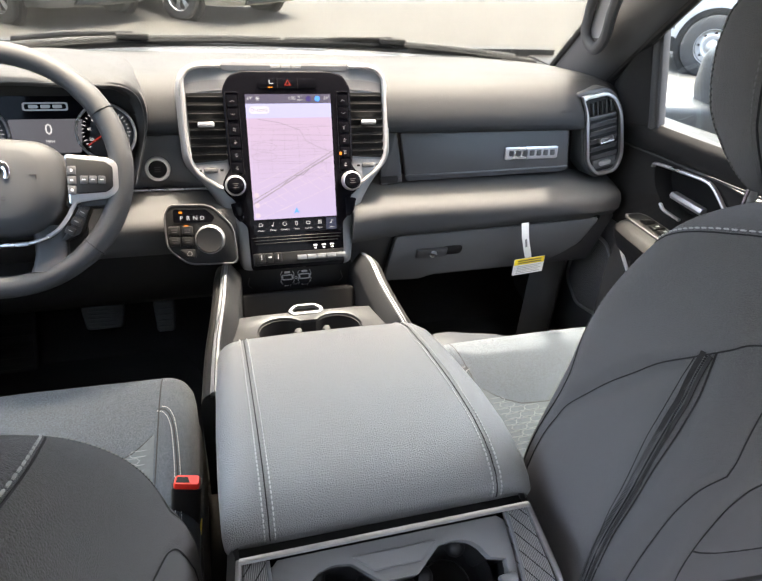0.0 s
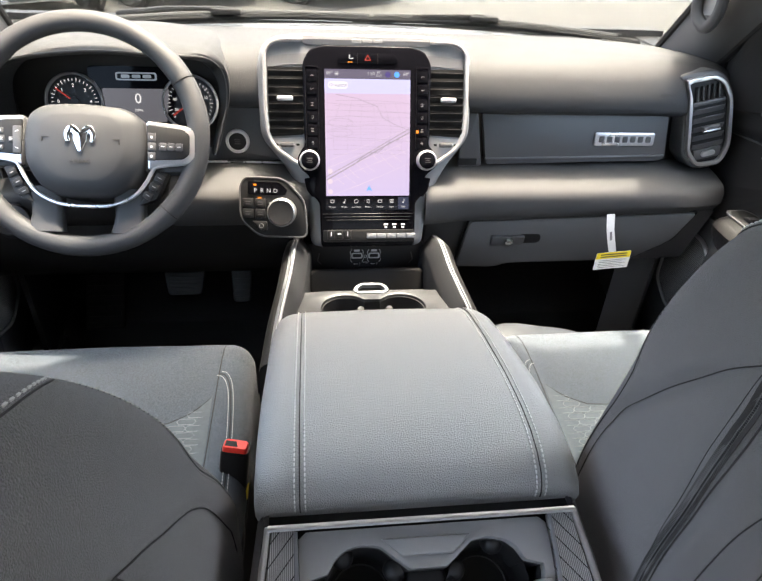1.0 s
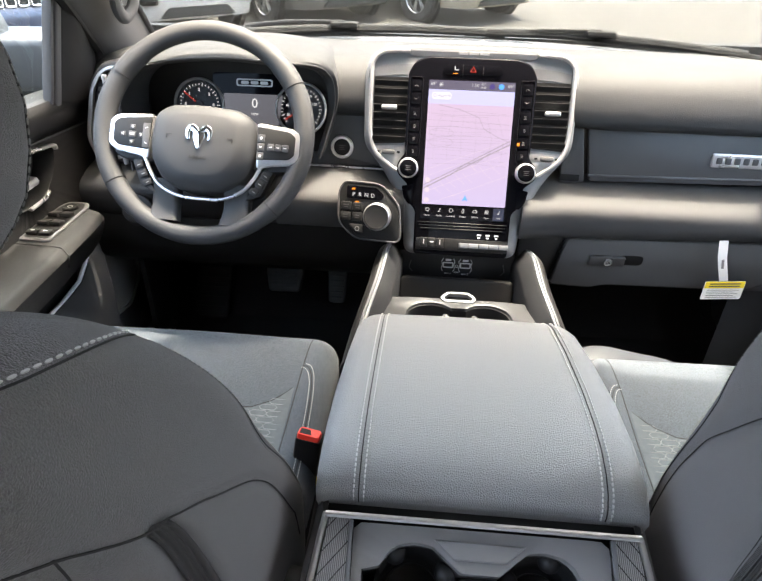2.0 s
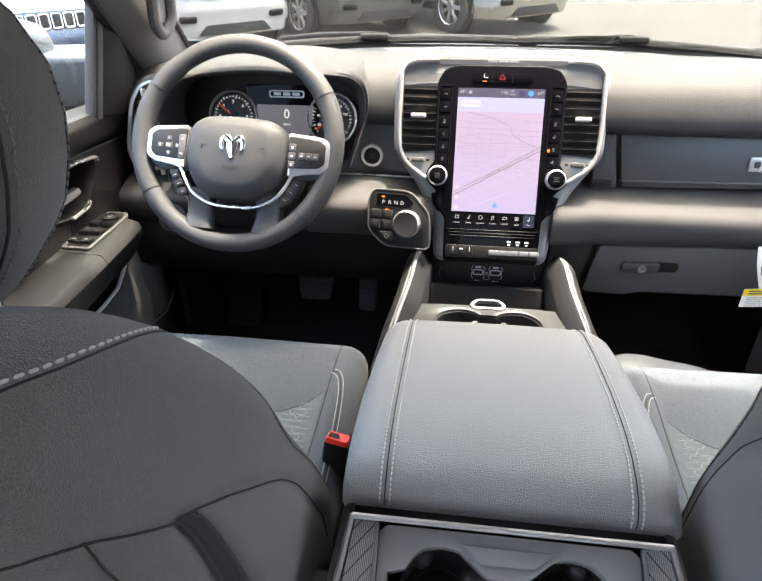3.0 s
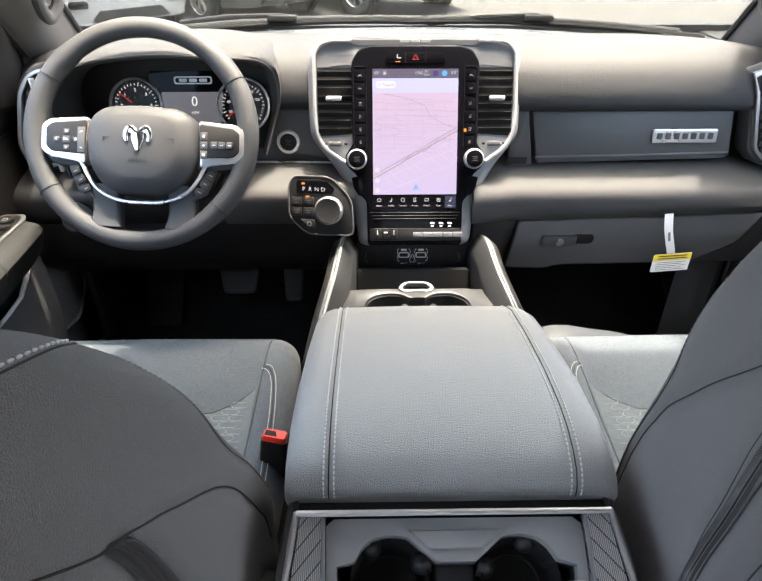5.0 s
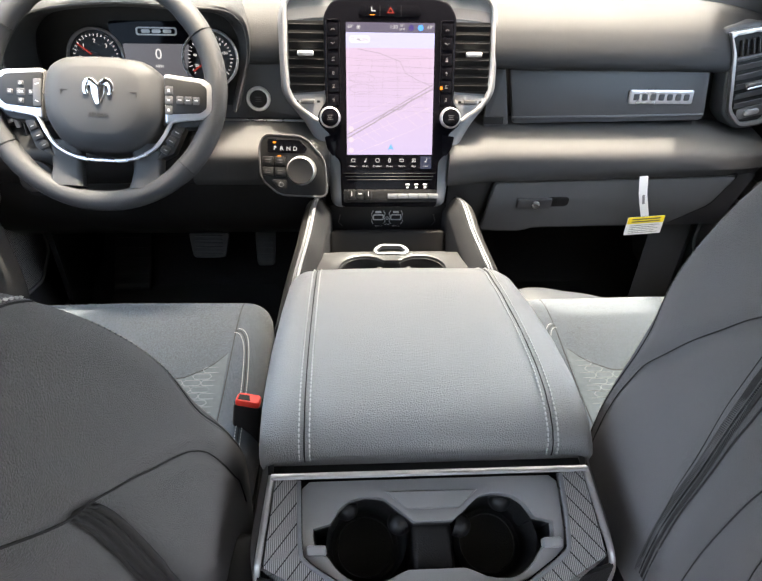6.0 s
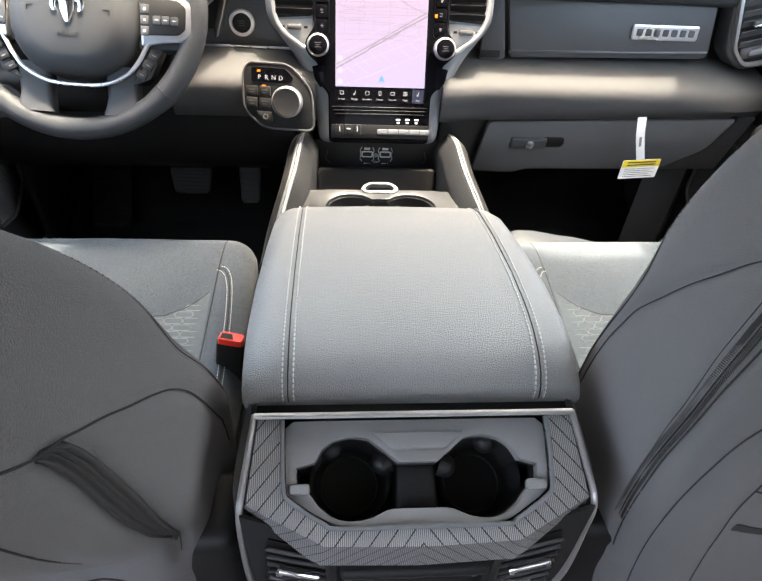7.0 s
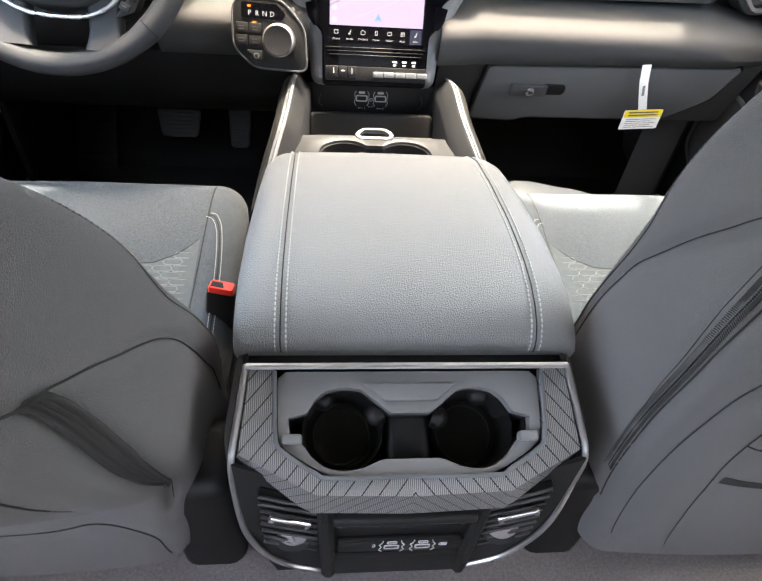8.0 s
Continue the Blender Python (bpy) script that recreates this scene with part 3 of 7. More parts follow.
# glove box
GLOVE = frame_of((0, 1.151, 1.040), (1, 0, 0), (0, -0.21, 0.98))
glove = part("glove_box_door", prism(rounded([(0.222, 0.0), (0.208, -0.128), (0.30, -0.132), (0.325, -0.121), (0.62, -0.116), (0.70, -0.06), (0.728, 0.016)], 0.012), 0.016, at(GLOVE, 0, 0, -0.008), 0.004), LOWER_LIT, dash, "grey glove box door, shut")
gap = [GLOVE @ Vector((x, y, 0.0005)) for x, y in rounded([(0.219, 0.004), (0.205, -0.131), (0.30, -0.135), (0.325, -0.124), (0.622, -0.119), (0.704, -0.062), (0.732, 0.019)], 0.012)]
part("glove_gap", tube(gap, 0.0030, 6, closed=True), VENT, dash, "dark gap round the glove box door")
part("glove_surround", prism(rounded([(0.13, 0.012), (0.13, -0.10), (0.19, -0.138), (0.76, -0.13), (0.78, 0.012)], 0.01), 0.006, at(GLOVE, 0, 0, -0.016), 0.002), PLASTIC, dash)
part("pull_recess", prism(rrect(0.050, 0.026, 0.010, 4, 0.362, -0.048), 0.0012, at(GLOVE, 0, 0, 0.0075), 0.0005), BLACK, glove)
part("latch", prism(rrect(0.074, 0.026, 0.004, 4, 0.312, -0.050), 0.009, at(GLOVE, 0, 0, 0.006), 0.0025), PLASTIC, glove)
part("lock", lathe([(0, 0.0035), (0.0085, 0.0035), (0.009, 0.002), (0.009, 0)], at(GLOVE, 0.314, -0.050, 0.0148), 20), SILVER, glove, "round silver lock")
part("keyway", obox(at(GLOVE, 0.314, -0.050, 0.0185), 0.009, 0.0016, 0.0008, 0), BLACK, glove)

# the side vents at the ends
def end_vent(side):
    m = frame_of((side * 0.712, 1.197, 1.232), (1, 0, side * 0.24), (-side * 0.24, 0.12, 0.96))
    v = thing("side_vent", (side * 0.71, 1.2, 1.23), "tall dashboard end vent in a satin silver surround", "air vent", "dashboard vents")
    sx = lambda pts: [(side * x, y) for x, y in pts][::side]
    out = rounded(sx([(-0.048, 0.101), (0.018, 0.099), (0.040, 0.082), (0.055, 0.046), (0.055, -0.056), (0.036, -0.090), (-0.016, -0.087), (-0.039, -0.052), (-0.035, 0.070)]), 0.012)
    inn = [(0.005 * side + (x - 0.005 * side) * 0.86, y * 0.925) for x, y in out]
    big = [(x * 1.16, y * 1.10) for x, y in out]
    part("housing", prism(big, 0.06, at(m, 0, 0, -0.066), 0.010, 3), PLASTIC, v)
    part("surround", ring_prism(polar(out, 72, 0.005 * side, 0.0), polar(inn, 72, 0.005 * side, 0.0), 0.014, at(m, 0, 0, -0.008), 0.003), SATIN, v, "satin silver frame")
    part("duct", prism(inn, 0.002, at(m, 0, 0, -0.006), 0), BLACK, v)
    for k in range(5):
        part("slat", obox(at(m, side * 0.007, 0.030 - 0.0185 * k, 0.000) @ pose(0, 0, 0, 28), 0.066, 0.0145, 0.0025, 0.001, 1), PLASTIC, v)
    for k in range(5):
        part("upper_slat", obox(at(m, side * (-0.018 + 0.011 * k), 0.066, -0.001), 0.0025, 0.030, 0.010, 0.001, 1), PLASTIC, v)
    part("cross_bar", obox(at(m, side * 0.004, 0.047, 0.001), 0.070, 0.008, 0.008, 0.002), PLASTIC, v)
    part("tab", obox(at(m, side * 0.009, -0.006, 0.008), 0.036, 0.011, 0.010, 0.003, 3), PLASTIC, v)
    part("tab_edge", obox(at(m, side * 0.009, -0.0105, 0.0115), 0.036, 0.004, 0.005, 0.0015), SILVER, v, "silver edge of the tab")
    part("dial_plate", obox(at(m, side * 0.008, -0.062, -0.002), 0.058, 0.022, 0.006, 0.002), PLASTIC, v)
    part("wheel_dial", prism(rrect(0.030, 0.011, 0.005, 4, side * 0.008, -0.062), 0.006, at(m, 0, 0, 0.0), 0.002), GREYMETAL, v)

end_vent(1)
end_vent(-1)

# hanging tag on the glove box
tag = thing("airbag_tag", (0.56, 1.13, 0.95), "white and yellow warning tag hanging from the glove box", "tag")
TAG = frame_of((0.545, 1.128, 1.046), (0.99, 0.06, 0.04), (-0.01, -0.05, 1))
strap = [TAG @ Vector((x, y, 0.010 + 0.004 * math.sin(k))) for k, (x, y) in enumerate(((-0.032, 0.024), (-0.026, -0.012), (-0.015, -0.045), (-0.004, -0.072)))]
rows = [[p + TAG.to_3x3() @ Vector((s, 0, 0)) for s in (-0.009, 0.009)] for p in strap]
part("strap", sheet(rows, 0.0006), WHITE, tag)
part("strap_print", obox(at(TAG, -0.021, -0.028, 0.0150) @ pose(0, 0, 0, 0, 0, 14), 0.005, 0.022, 0.0003, 0), KEYPRINT, tag)
part("card", prism(rrect(0.082, 0.044, 0.002, 2, 0.0, -0.094), 0.0007, at(TAG, 0, 0, 0.012), 0), WHITE, tag)
part("yellow_band", prism(rrect(0.080, 0.016, 0.001, 2, 0.0, -0.080), 0.0006, at(TAG, 0, 0, 0.0127), 0), YELLOW, tag, "yellow heading band")
for k in range(2):
    part("heading_bar", obox(at(TAG, 0.0, -0.077 - 0.006 * k, 0.0135), 0.062, 0.0026, 0.0003, 0), INK, tag)
for k in range(5):
    part("print_line", obox(at(TAG, -0.004 * (k % 2), -0.093 - 0.0045 * k, 0.0129), 0.064 - 0.008 * (k % 2), 0.0008, 0.0003, 0), TRIMGREY, tag)


# ---- centre stack: surround, vents, screen ----
S, C = math.sin(radians(21.5)), math.cos(radians(21.5))
SCR = frame_of((0, 1.2, 1.33), (1, 0, 0), (0, S, C))      # x across, y up the screen from its top edge, z towards the seats
stack = thing("centre_stack", (0, 1.2, 1.05), "tall centre stack with silver-edged surround and portrait screen", "centre console")

half = [(0.0, 0.068), (0.120, 0.066), (0.172, 0.060), (0.197, 0.043), (0.206, 0.008), (0.203, -0.122), (0.158, -0.176), (0.136, -0.215), (0.118, -0.270), (0.112, -0.335), (0.0, -0.335)]
outline = rounded([(x, y) for x, y in half[1:-1]] + [(-x, y) for x, y in half[1:-1]][::-1], 0.020, 5)
part("surround", prism(outline, 0.075, at(SCR, 0, 0, -0.085), 0.016, 4), SURROUND, stack, "satin grey surround")
# its top rolls back towards the windscreen
rows = [[SCR @ Vector((half_w * f, y - 0.012 * abs(f) ** 6, z)) for f in np.linspace(-1, 1, 25)] for y, z, half_w in ((0.010, -0.0085, 0.1985), (0.024, -0.0090, 0.1975), (0.036, -0.0115, 0.195), (0.048, -0.0175, 0.190), (0.058, -0.0280, 0.182), (0.066, -0.0430, 0.172), (0.069, -0.0620, 0.162))]
part("surround_top", sheet(rows, 0.003), TOPSILVER, stack, "satin silver top of the surround")
# bright edge round the vents
for side in (-1, 1):
    edge = [(side * x, y, -0.006) for x, y in ((0.120, 0.052), (0.165, 0.050), (0.186, 0.036), (0.191, 0.008), (0.187, -0.118), (0.147, -0.163), (0.128, -0.172))]
    part("silver_edge", tube([SCR @ p for p in smooth_line(edge, 6)], 0.0042, 8), GREYMETAL, stack, "bright silver edge")
crown = [(-0.134, 0.053), (-0.112, 0.043), (0.112, 0.043), (0.134, 0.053), (0.118, 0.060), (-0.118, 0.060)]
part("crown", prism(rounded(crown, 0.004), 0.014, at(SCR, 0, 0, -0.022), 0.003), TOPSILVER, stack, "satin silver brow over the screen")
for k in range(3):
    part("crown_bar", obox(at(SCR, -0.020 + 0.020 * k, 0.0510, -0.0078), 0.0175, 0.0060, 0.0012, 0.0005, 1), SURROUND, stack)
# gloss black face
hb = [(0.085, 0.042), (0.108, 0.034), (0.121, 0.012), (0.121, -0.120), (0.118, -0.135), (0.130, -0.150), (0.131, -0.180), (0.112, -0.196), (0.108, -0.232), (0.094, -0.246), (0.093, -0.3325)]
face = rounded(hb + [(-x, y) for x, y in hb][::-1], 0.008, 4)
bezel = part("bezel", prism(face, 0.016, at(SCR, 0, 0, -0.014), 0.004, 3), GLOSS, stack, "glossy black bezel")

# the display: a lit map, its status bar and its row of apps
MAP_LOW, MAP_HIGH = glow("map_pink", (0.56, 0.42, 0.60), 0.115), glow("map_lilac", (0.42, 0.42, 0.72), 0.151)
BAR = glow("status_bar", (0.10, 0.09, 0.15), 0.126)
ROAD = glow("map_road", (0.30, 0.26, 0.33), 0.126)
LANE = glow("map_lane", (0.74, 0.62, 0.76), 0.107)
ICON = glow("icon_white", (0.85, 0.85, 0.9), 0.095)
BLUE = glow("icon_blue", (0.05, 0.25, 0.85), 0.189)
AMBER = glow("amber_light", (1.0, 0.30, 0.02), 0.13)
REDLIGHT = glow("red_light", (0.9, 0.06, 0.04), 0.06)
nt = MAP_LOW.node_tree
co, sep, rng, mixn = nt.nodes.new("ShaderNodeTexCoord"), nt.nodes.new("ShaderNodeSeparateXYZ"), nt.nodes.new("ShaderNodeMapRange"), nt.nodes.new("ShaderNodeMix")
mixn.data_type = "RGBA"
mixn.inputs["A"].default_value, mixn.inputs["B"].default_value = (0.53, 0.455, 0.72, 1), (0.585, 0.455, 0.66, 1)
rng.inputs["From Min"].default_value, rng.inputs["From Max"].default_value = 1.12, 1.27
nt.links.new(co.outputs["Object"], sep.inputs[0])
nt.links.new(sep.outputs["Z"], rng.inputs["Value"])
nt.links.new(rng.outputs[0], mixn.inputs["Factor"])
nt.links.new(mixn.outputs["Result"], nt.nodes["Principled BSDF"].inputs["Emission Color"])

D = at(SCR, 0, 0, 0.0022)
display = part("display", prism(rrect(0.166, 0.262, 0.002, 2, 0, -0.130), 0.0008, at(SCR, 0, 0, 0.0016), 0), GLOSS, stack, "lit portrait touch screen showing a map")
part("map_ground", prism(rrect(0.162, 0.190, 0.001, 2, 0, -0.138), 0.0004, at(D, 0, 0, 0.0003), 0), MAP_LOW, display)
part("map_sky", prism(rrect(0.162, 0.026, 0.001, 2, 0, -0.030), 0.0004, at(D, 0, 0, 0.0003), 0), MAP_HIGH, display)
part("status_bar", prism(rrect(0.162, 0.017, 0.001, 2, 0, -0.0085), 0.0004, at(D, 0, 0, 0.0003), 0), BAR, display)

def strip(pts, w, mt, name, z=0.0009):
    """A flat line on the map."""
    pts = [Vector((min(0.0805, max(-0.0805, x)), min(-0.02, max(-0.2325, y)), z)) for x, y in pts]
    rows = []
    for k, p in enumerate(pts):
        t = (pts[min(k + 1, len(pts) - 1)] - pts[max(k - 1, 0)]).normalized()
        s = Vector((-t.y, t.x, 0)) * w / 2
        rows.append([D @ (p - s), D @ (p + s)])
    part(name, loft(rows, caps=False, closed=False), mt, display)

strip([(-0.081, -0.203), (-0.05, -0.186), (-0.01, -0.163), (0.03, -0.140), (0.081, -0.113)], 0.0022, ROAD, "map_road")
strip([(-0.081, -0.196), (-0.05, -0.180), (-0.005, -0.155), (0.035, -0.132), (0.081, -0.106)], 0.0016, ROAD, "map_road")
strip([(-0.03, -0.176), (-0.01, -0.159), (0.0, -0.152), (0.02, -0.150), (0.04, -0.133), (0.06, -0.126)], 0.0014, ROAD, "map_road")
strip([(0.081, -0.110), (0.05, -0.098), (0.028, -0.086), (0.018, -0.066), (-0.02, -0.052), (-0.06, -0.045)], 0.0009, ROAD, "map_road")
for k in range(2):
    strip([(-0.052 + 0.023 * math.cos(a), -0.096 - 0.018 * k + 0.008 * math.sin(a)) for a in np.linspace(0, 2 * math.pi, 24)], 0.0005, ROAD, "map_road")
for k in range(6):
    y = -0.060 - 0.013 * k
    strip([(-0.081, y), (-0.03, y - 0.004 + 0.003 * (k % 3)), (0.02, y - 0.001), (0.081, y - 0.005 * (k % 2))], 0.0004, ROAD, "map_road")
rnd = random.Random(4)
for k in range(6):      # pale streets in the foreground: some along the main road, some across it
    y = -0.232 + 0.0125 * k
    x0, x1 = -0.079 + 0.05 * rnd.random() * (k < 3), 0.081 - 0.09 * rnd.random() * (k % 2)
    strip([(x, y + 0.40 * (x - x0) + 0.002 * rnd.random()) for x in np.linspace(x0, x1, 4)], 0.0006, LANE, "map_street")
for k in range(10):
    x, y = -0.070 + 0.016 * k, -0.200 + 0.007 * k + 0.012 * rnd.random()
    run = 0.012 + 0.022 * rnd.random()
    strip([(x, y), (x + 0.45 * run, y - 0.5 * run), (x + run, y - 0.9 * run)], 0.0006, LANE, "map_street")
for k in range(12):     # faint far streets
    y = -0.056 - 0.009 * k
    x0, x1 = -0.081 + 0.05 * rnd.random(), 0.081 - 0.06 * rnd.random()
    strip([(x0, y), ((x0 + x1) / 2, y + 0.006 * (rnd.random() - 0.5)), (x1, y + 0.010 * (rnd.random() - 0.5))], 0.0003, ROAD, "map_street")
for k in range(6):
    x = -0.065 + 0.026 * k
    strip([(x, -0.150 + 0.02 * rnd.random()), (x + 0.008 * (rnd.random() - 0.3), -0.105), (x * 0.8, -0.060)], 0.0003, ROAD, "map_street")
part("position_arrow", prism([(0, 0.006), (-0.0055, -0.005), (0, -0.0025), (0.0055, -0.005)], 0.0004, at(D, 0.002, -0.219, 0.001), 0), BLUE, display, "blue position arrow")
part("search_box", prism(rrect(0.038, 0.013, 0.006, 4, -0.056, -0.0285), 0.0004, at(D, 0, 0, 0.0008), 0), glow("search_pale", (0.60, 0.58, 0.74), 0.150), display)
part("search_word", words("Search", 0.0092, at(D, -0.051, -0.0285, 0.0016), 0.0001), INK, display)
part("search_lens", ring_prism(rrect(0.006, 0.006, 0.0029, 4, -0.069, -0.028), rrect(0.0045, 0.0045, 0.0022, 4, -0.069, -0.028), 0.0003, at(D, 0, 0, 0.0013)), ROAD, display)
for x, word in ((-0.072, "69°"), (0.006, "1:50"), (0.073, "69°")):
    part("status_word", words(word, 0.0085, at(D, x, -0.0075, 0.0009), 0.0001), ICON, display)
part("status_word", words("85°", 0.0055, at(D, 0.0215, -0.005, 0.0009), 0.0001), ICON, display)
part("status_word", words("OUT", 0.0050, at(D, 0.0215, -0.011, 0.0009), 0.0001), ICON, display)
for x, mt in ((0.038, glow("dark_blue_dot", (0.05, 0.03, 0.2), 0.126)), (0.055, BLUE)):
    part("status_dot", lathe([(0, 0.0003), (0.0052, 0.0003), (0.0052, 0)], at(D, x, -0.0085, 0.0008), 20), mt, display)
part("status_fan", merge(*[obox(at(D, -0.058, -0.008, 0.0009) @ pose(0, 0, 0, 0, 0, 60 * k), 0.008, 0.0011, 0.0002, 0) for k in range(3)]), ICON, display)
for k in range(3):
    part("map_button", lathe([(0, 0.0003), (0.0050, 0.0003), (0.0050, 0)], at(D, -0.073, -0.186 - 0.0195 * k, 0.0008), 18), LANE, display)
APPS = ("Home", "Media", "Comfort", "Phone", "Vehicle", "Apps", "Nav")
part("nav_highlight", prism(rrect(0.021, 0.024, 0.001, 2, 0.0695, -0.2475), 0.0003, at(D, 0, 0, 0.0004), 0), glow("nav_blue", (0.02, 0.026, 0.06), 0.13), display)
for k, word in enumerate(APPS):
    x = -0.0695 + 0.02317 * k
    part("app_word", words(word, 0.0048, at(D, x, -0.2545, 0.0009), 0.0001), ICON, display)
    if k in (0, 3, 4):
        sx, sy = ((0.007, 0.0065), (0.0045, 0.008), (0.008, 0.0055))[(0, 3, 4).index(k)]
        part("app_icon", ring_prism(rrect(sx, sy, 0.0012, 2), rrect(sx - 0.0018, sy - 0.0018, 0.0005, 2), 0.0003, at(D, x, -0.2435, 0.0008)), ICON, display)
    elif k == 5:
        part("app_icon", merge(*[obox(at(D, x + 0.0026 * (a - 1), -0.2435 + 0.0026 * (b - 1), 0.0009), 0.0017, 0.0017, 0.0002, 0) for a in range(3) for b in range(3)]), ICON, display)
    elif k == 2:
        part("app_icon", ring_prism(rrect(0.008, 0.008, 0.0039, 4), rrect(0.0064, 0.0064, 0.0031, 4), 0.0003, at(D, x, -0.2435, 0.0008)), ICON, display)
    else:
        part("app_icon", merge(obox(at(D, x + 0.001, -0.243, 0.0009) @ pose(0, 0, 0, 0, 0, -15), 0.0011, 0.007, 0.0002, 0), obox(at(D, x - 0.0006, -0.246, 0.0009), 0.0032, 0.0022, 0.0002, 0)), ICON, display)

# keys down both sides, hazard key row over the screen
for side in (-1, 1):
    for k in range(6):
        y = -0.012 - 0.0235 * k - (0.004 if k > 1 else 0)
        key = part("side_key", prism(rrect(0.019, 0.0205, 0.002, 3, side * 0.1045, y), 0.0022, at(SCR, 0, 0, 0.0015), 0.0008), GLOSS, stack)
        if k < 2:
            part("key_mark", merge(*[obox(at(SCR, side * 0.1045 + d * 0.0019, y, 0.0039) @ pose(0, 0, 0, 0, 0, d * (-38 if k == 0 else 38)), 0.0044, 0.0006, 0.0003, 0) for d in (-1, 1)]), KEYPRINT, key)
        else:
            part("key_mark", merge(*[obox(at(SCR, side * 0.1045, y + 0.0024 * (j - 1), 0.0039), 0.0052 - 0.0020 * ((j + k) % 2), 0.0006, 0.0003, 0) for j in range(3)]), KEYPRINT, key)
    column = rounded([(side * 0.0925, 0.004), (side * 0.1165, 0.004), (side * 0.1165, -0.142), (side * 0.1085, -0.152), (side * 0.0925, -0.146)][::side], 0.004)
    part("column_rim", tube([SCR @ Vector((x, y, 0.0024)) for x, y in column], 0.0011, 6, closed=True), PIANO, stack)
    # tuning knobs
    hub = part("knob", lathe([(0, 0.0295), (0.0135, 0.0295), (0.0155, 0.0285), (0.0160, 0.026), (0.0160, 0.010), (0.0225, 0.008), (0.0225, -0.002), (0, -0.002)], at(SCR, side * 0.1115, -0.1655), 40), GLOSS, stack, "black rotary knob with a chrome ring")
    part("knob_ring", lathe([(0.0162, 0.0285), (0.0172, 0.0280), (0.0186, 0.0258), (0.0192, 0.020), (0.0190, 0.011), (0.0168, 0.011), (0.0164, 0.026), (0.0162, 0.0285)], at(SCR, side * 0.1115, -0.1655), 40), SATIN, hub)
    part("knob_mark", merge(*[obox(at(SCR, side * 0.1115, -0.1655 + 0.0035 * (j - 1), 0.0298), 0.011 - 0.003 * (j % 2), 0.0011, 0.0003, 0) for j in range(3)]), TRIMGREY, hub)
    part("corner_key", prism(rounded([(side * 0.100, -0.196), (side * 0.123, -0.200), (side * 0.118, -0.222), (side * 0.108, -0.236), (side * 0.100, -0.232)][::side], 0.003), 0.0025, at(SCR, 0, 0, 0.0015), 0.0008), GLOSS, stack)
part("key_light", obox(at(SCR, 0.0955, -0.112, 0.004), 0.005, 0.006, 0.0006, 0.0002, 1), AMBER, stack)
top_keys = part("top_keys", prism(rounded([(-0.052, 0.010), (-0.058, 0.016), (-0.050, 0.029), (0.050, 0.029), (0.058, 0.016), (0.052, 0.010)], 0.004), 0.0022, at(SCR, 0, 0, 0.0015), 0.0008), GLOSS, stack)
part("hazard_triangle", ring_prism([(0, 0.0065), (-0.0065, -0.0045), (0.0065, -0.0045)], [(0, 0.0036), (-0.0038, -0.0029), (0.0038, -0.0029)], 0.0003, at(SCR, 0, 0.020, 0.0038)), REDLIGHT, top_keys, "red hazard triangle")
for x in (-0.019, 0.019):
    part("key_gap", obox(at(SCR, x, 0.0195, 0.0038), 0.0008, 0.018, 0.0006, 0), BLACK, top_keys)
part("park_mark", merge(obox(at(SCR, -0.034, 0.022, 0.0039), 0.002, 0.007, 0.0003, 0), obox(at(SCR, -0.030, 0.019, 0.0039), 0.007, 0.0016, 0.0003, 0)), ICON, top_keys)
part("park_light", obox(at(SCR, -0.033, 0.0125, 0.0039), 0.009, 0.0016, 0.0003, 0), AMBER, top_keys)

# slim keys and switches under the screen
for k in range(3):
    part("slim_groove", obox(at(SCR, 0.0, -0.268 - 0.006 * k, 0.0025), 0.176 - 0.006 * k, 0.0014, 0.0016, 0.0005, 1), BLACK, stack)
for x in (0.035, 0.052, 0.069):
    part("slim_mark", merge(obox(at(SCR, x, -0.289, 0.003), 0.008, 0.003, 0.0003, 0), obox(at(SCR, x, -0.2945, 0.003), 0.005, 0.0030, 0.0003, 0)), PRINT, stack)
part("switch_bank", prism(rrect(0.180, 0.024, 0.003, 3, 0.002, -0.311), 0.003, at(SCR, 0, 0, 0.001), 0.001), BLACK, stack)
for k in range(5):
    part("silver_switch", obox(at(SCR, 0.006 + 0.0195 * k, -0.311, 0.0075), 0.0186, 0.0095, 0.006, 0.0015, 2), SURROUND, stack, "satin silver toggle switch")
for k in range(3):
    part("drive_switch", obox(at(SCR, -0.073 + 0.016 * k, -0.308, 0.007), 0.0145, 0.019, 0.008, 0.002), BLACK, stack)
    part("switch_mark", obox(at(SCR, -0.073 + 0.016 * k, -0.306, 0.0112), 0.0012 if k != 1 else 0.007, 0.009 if k != 1 else 0.002, 0.0004, 0), PRINT, stack)

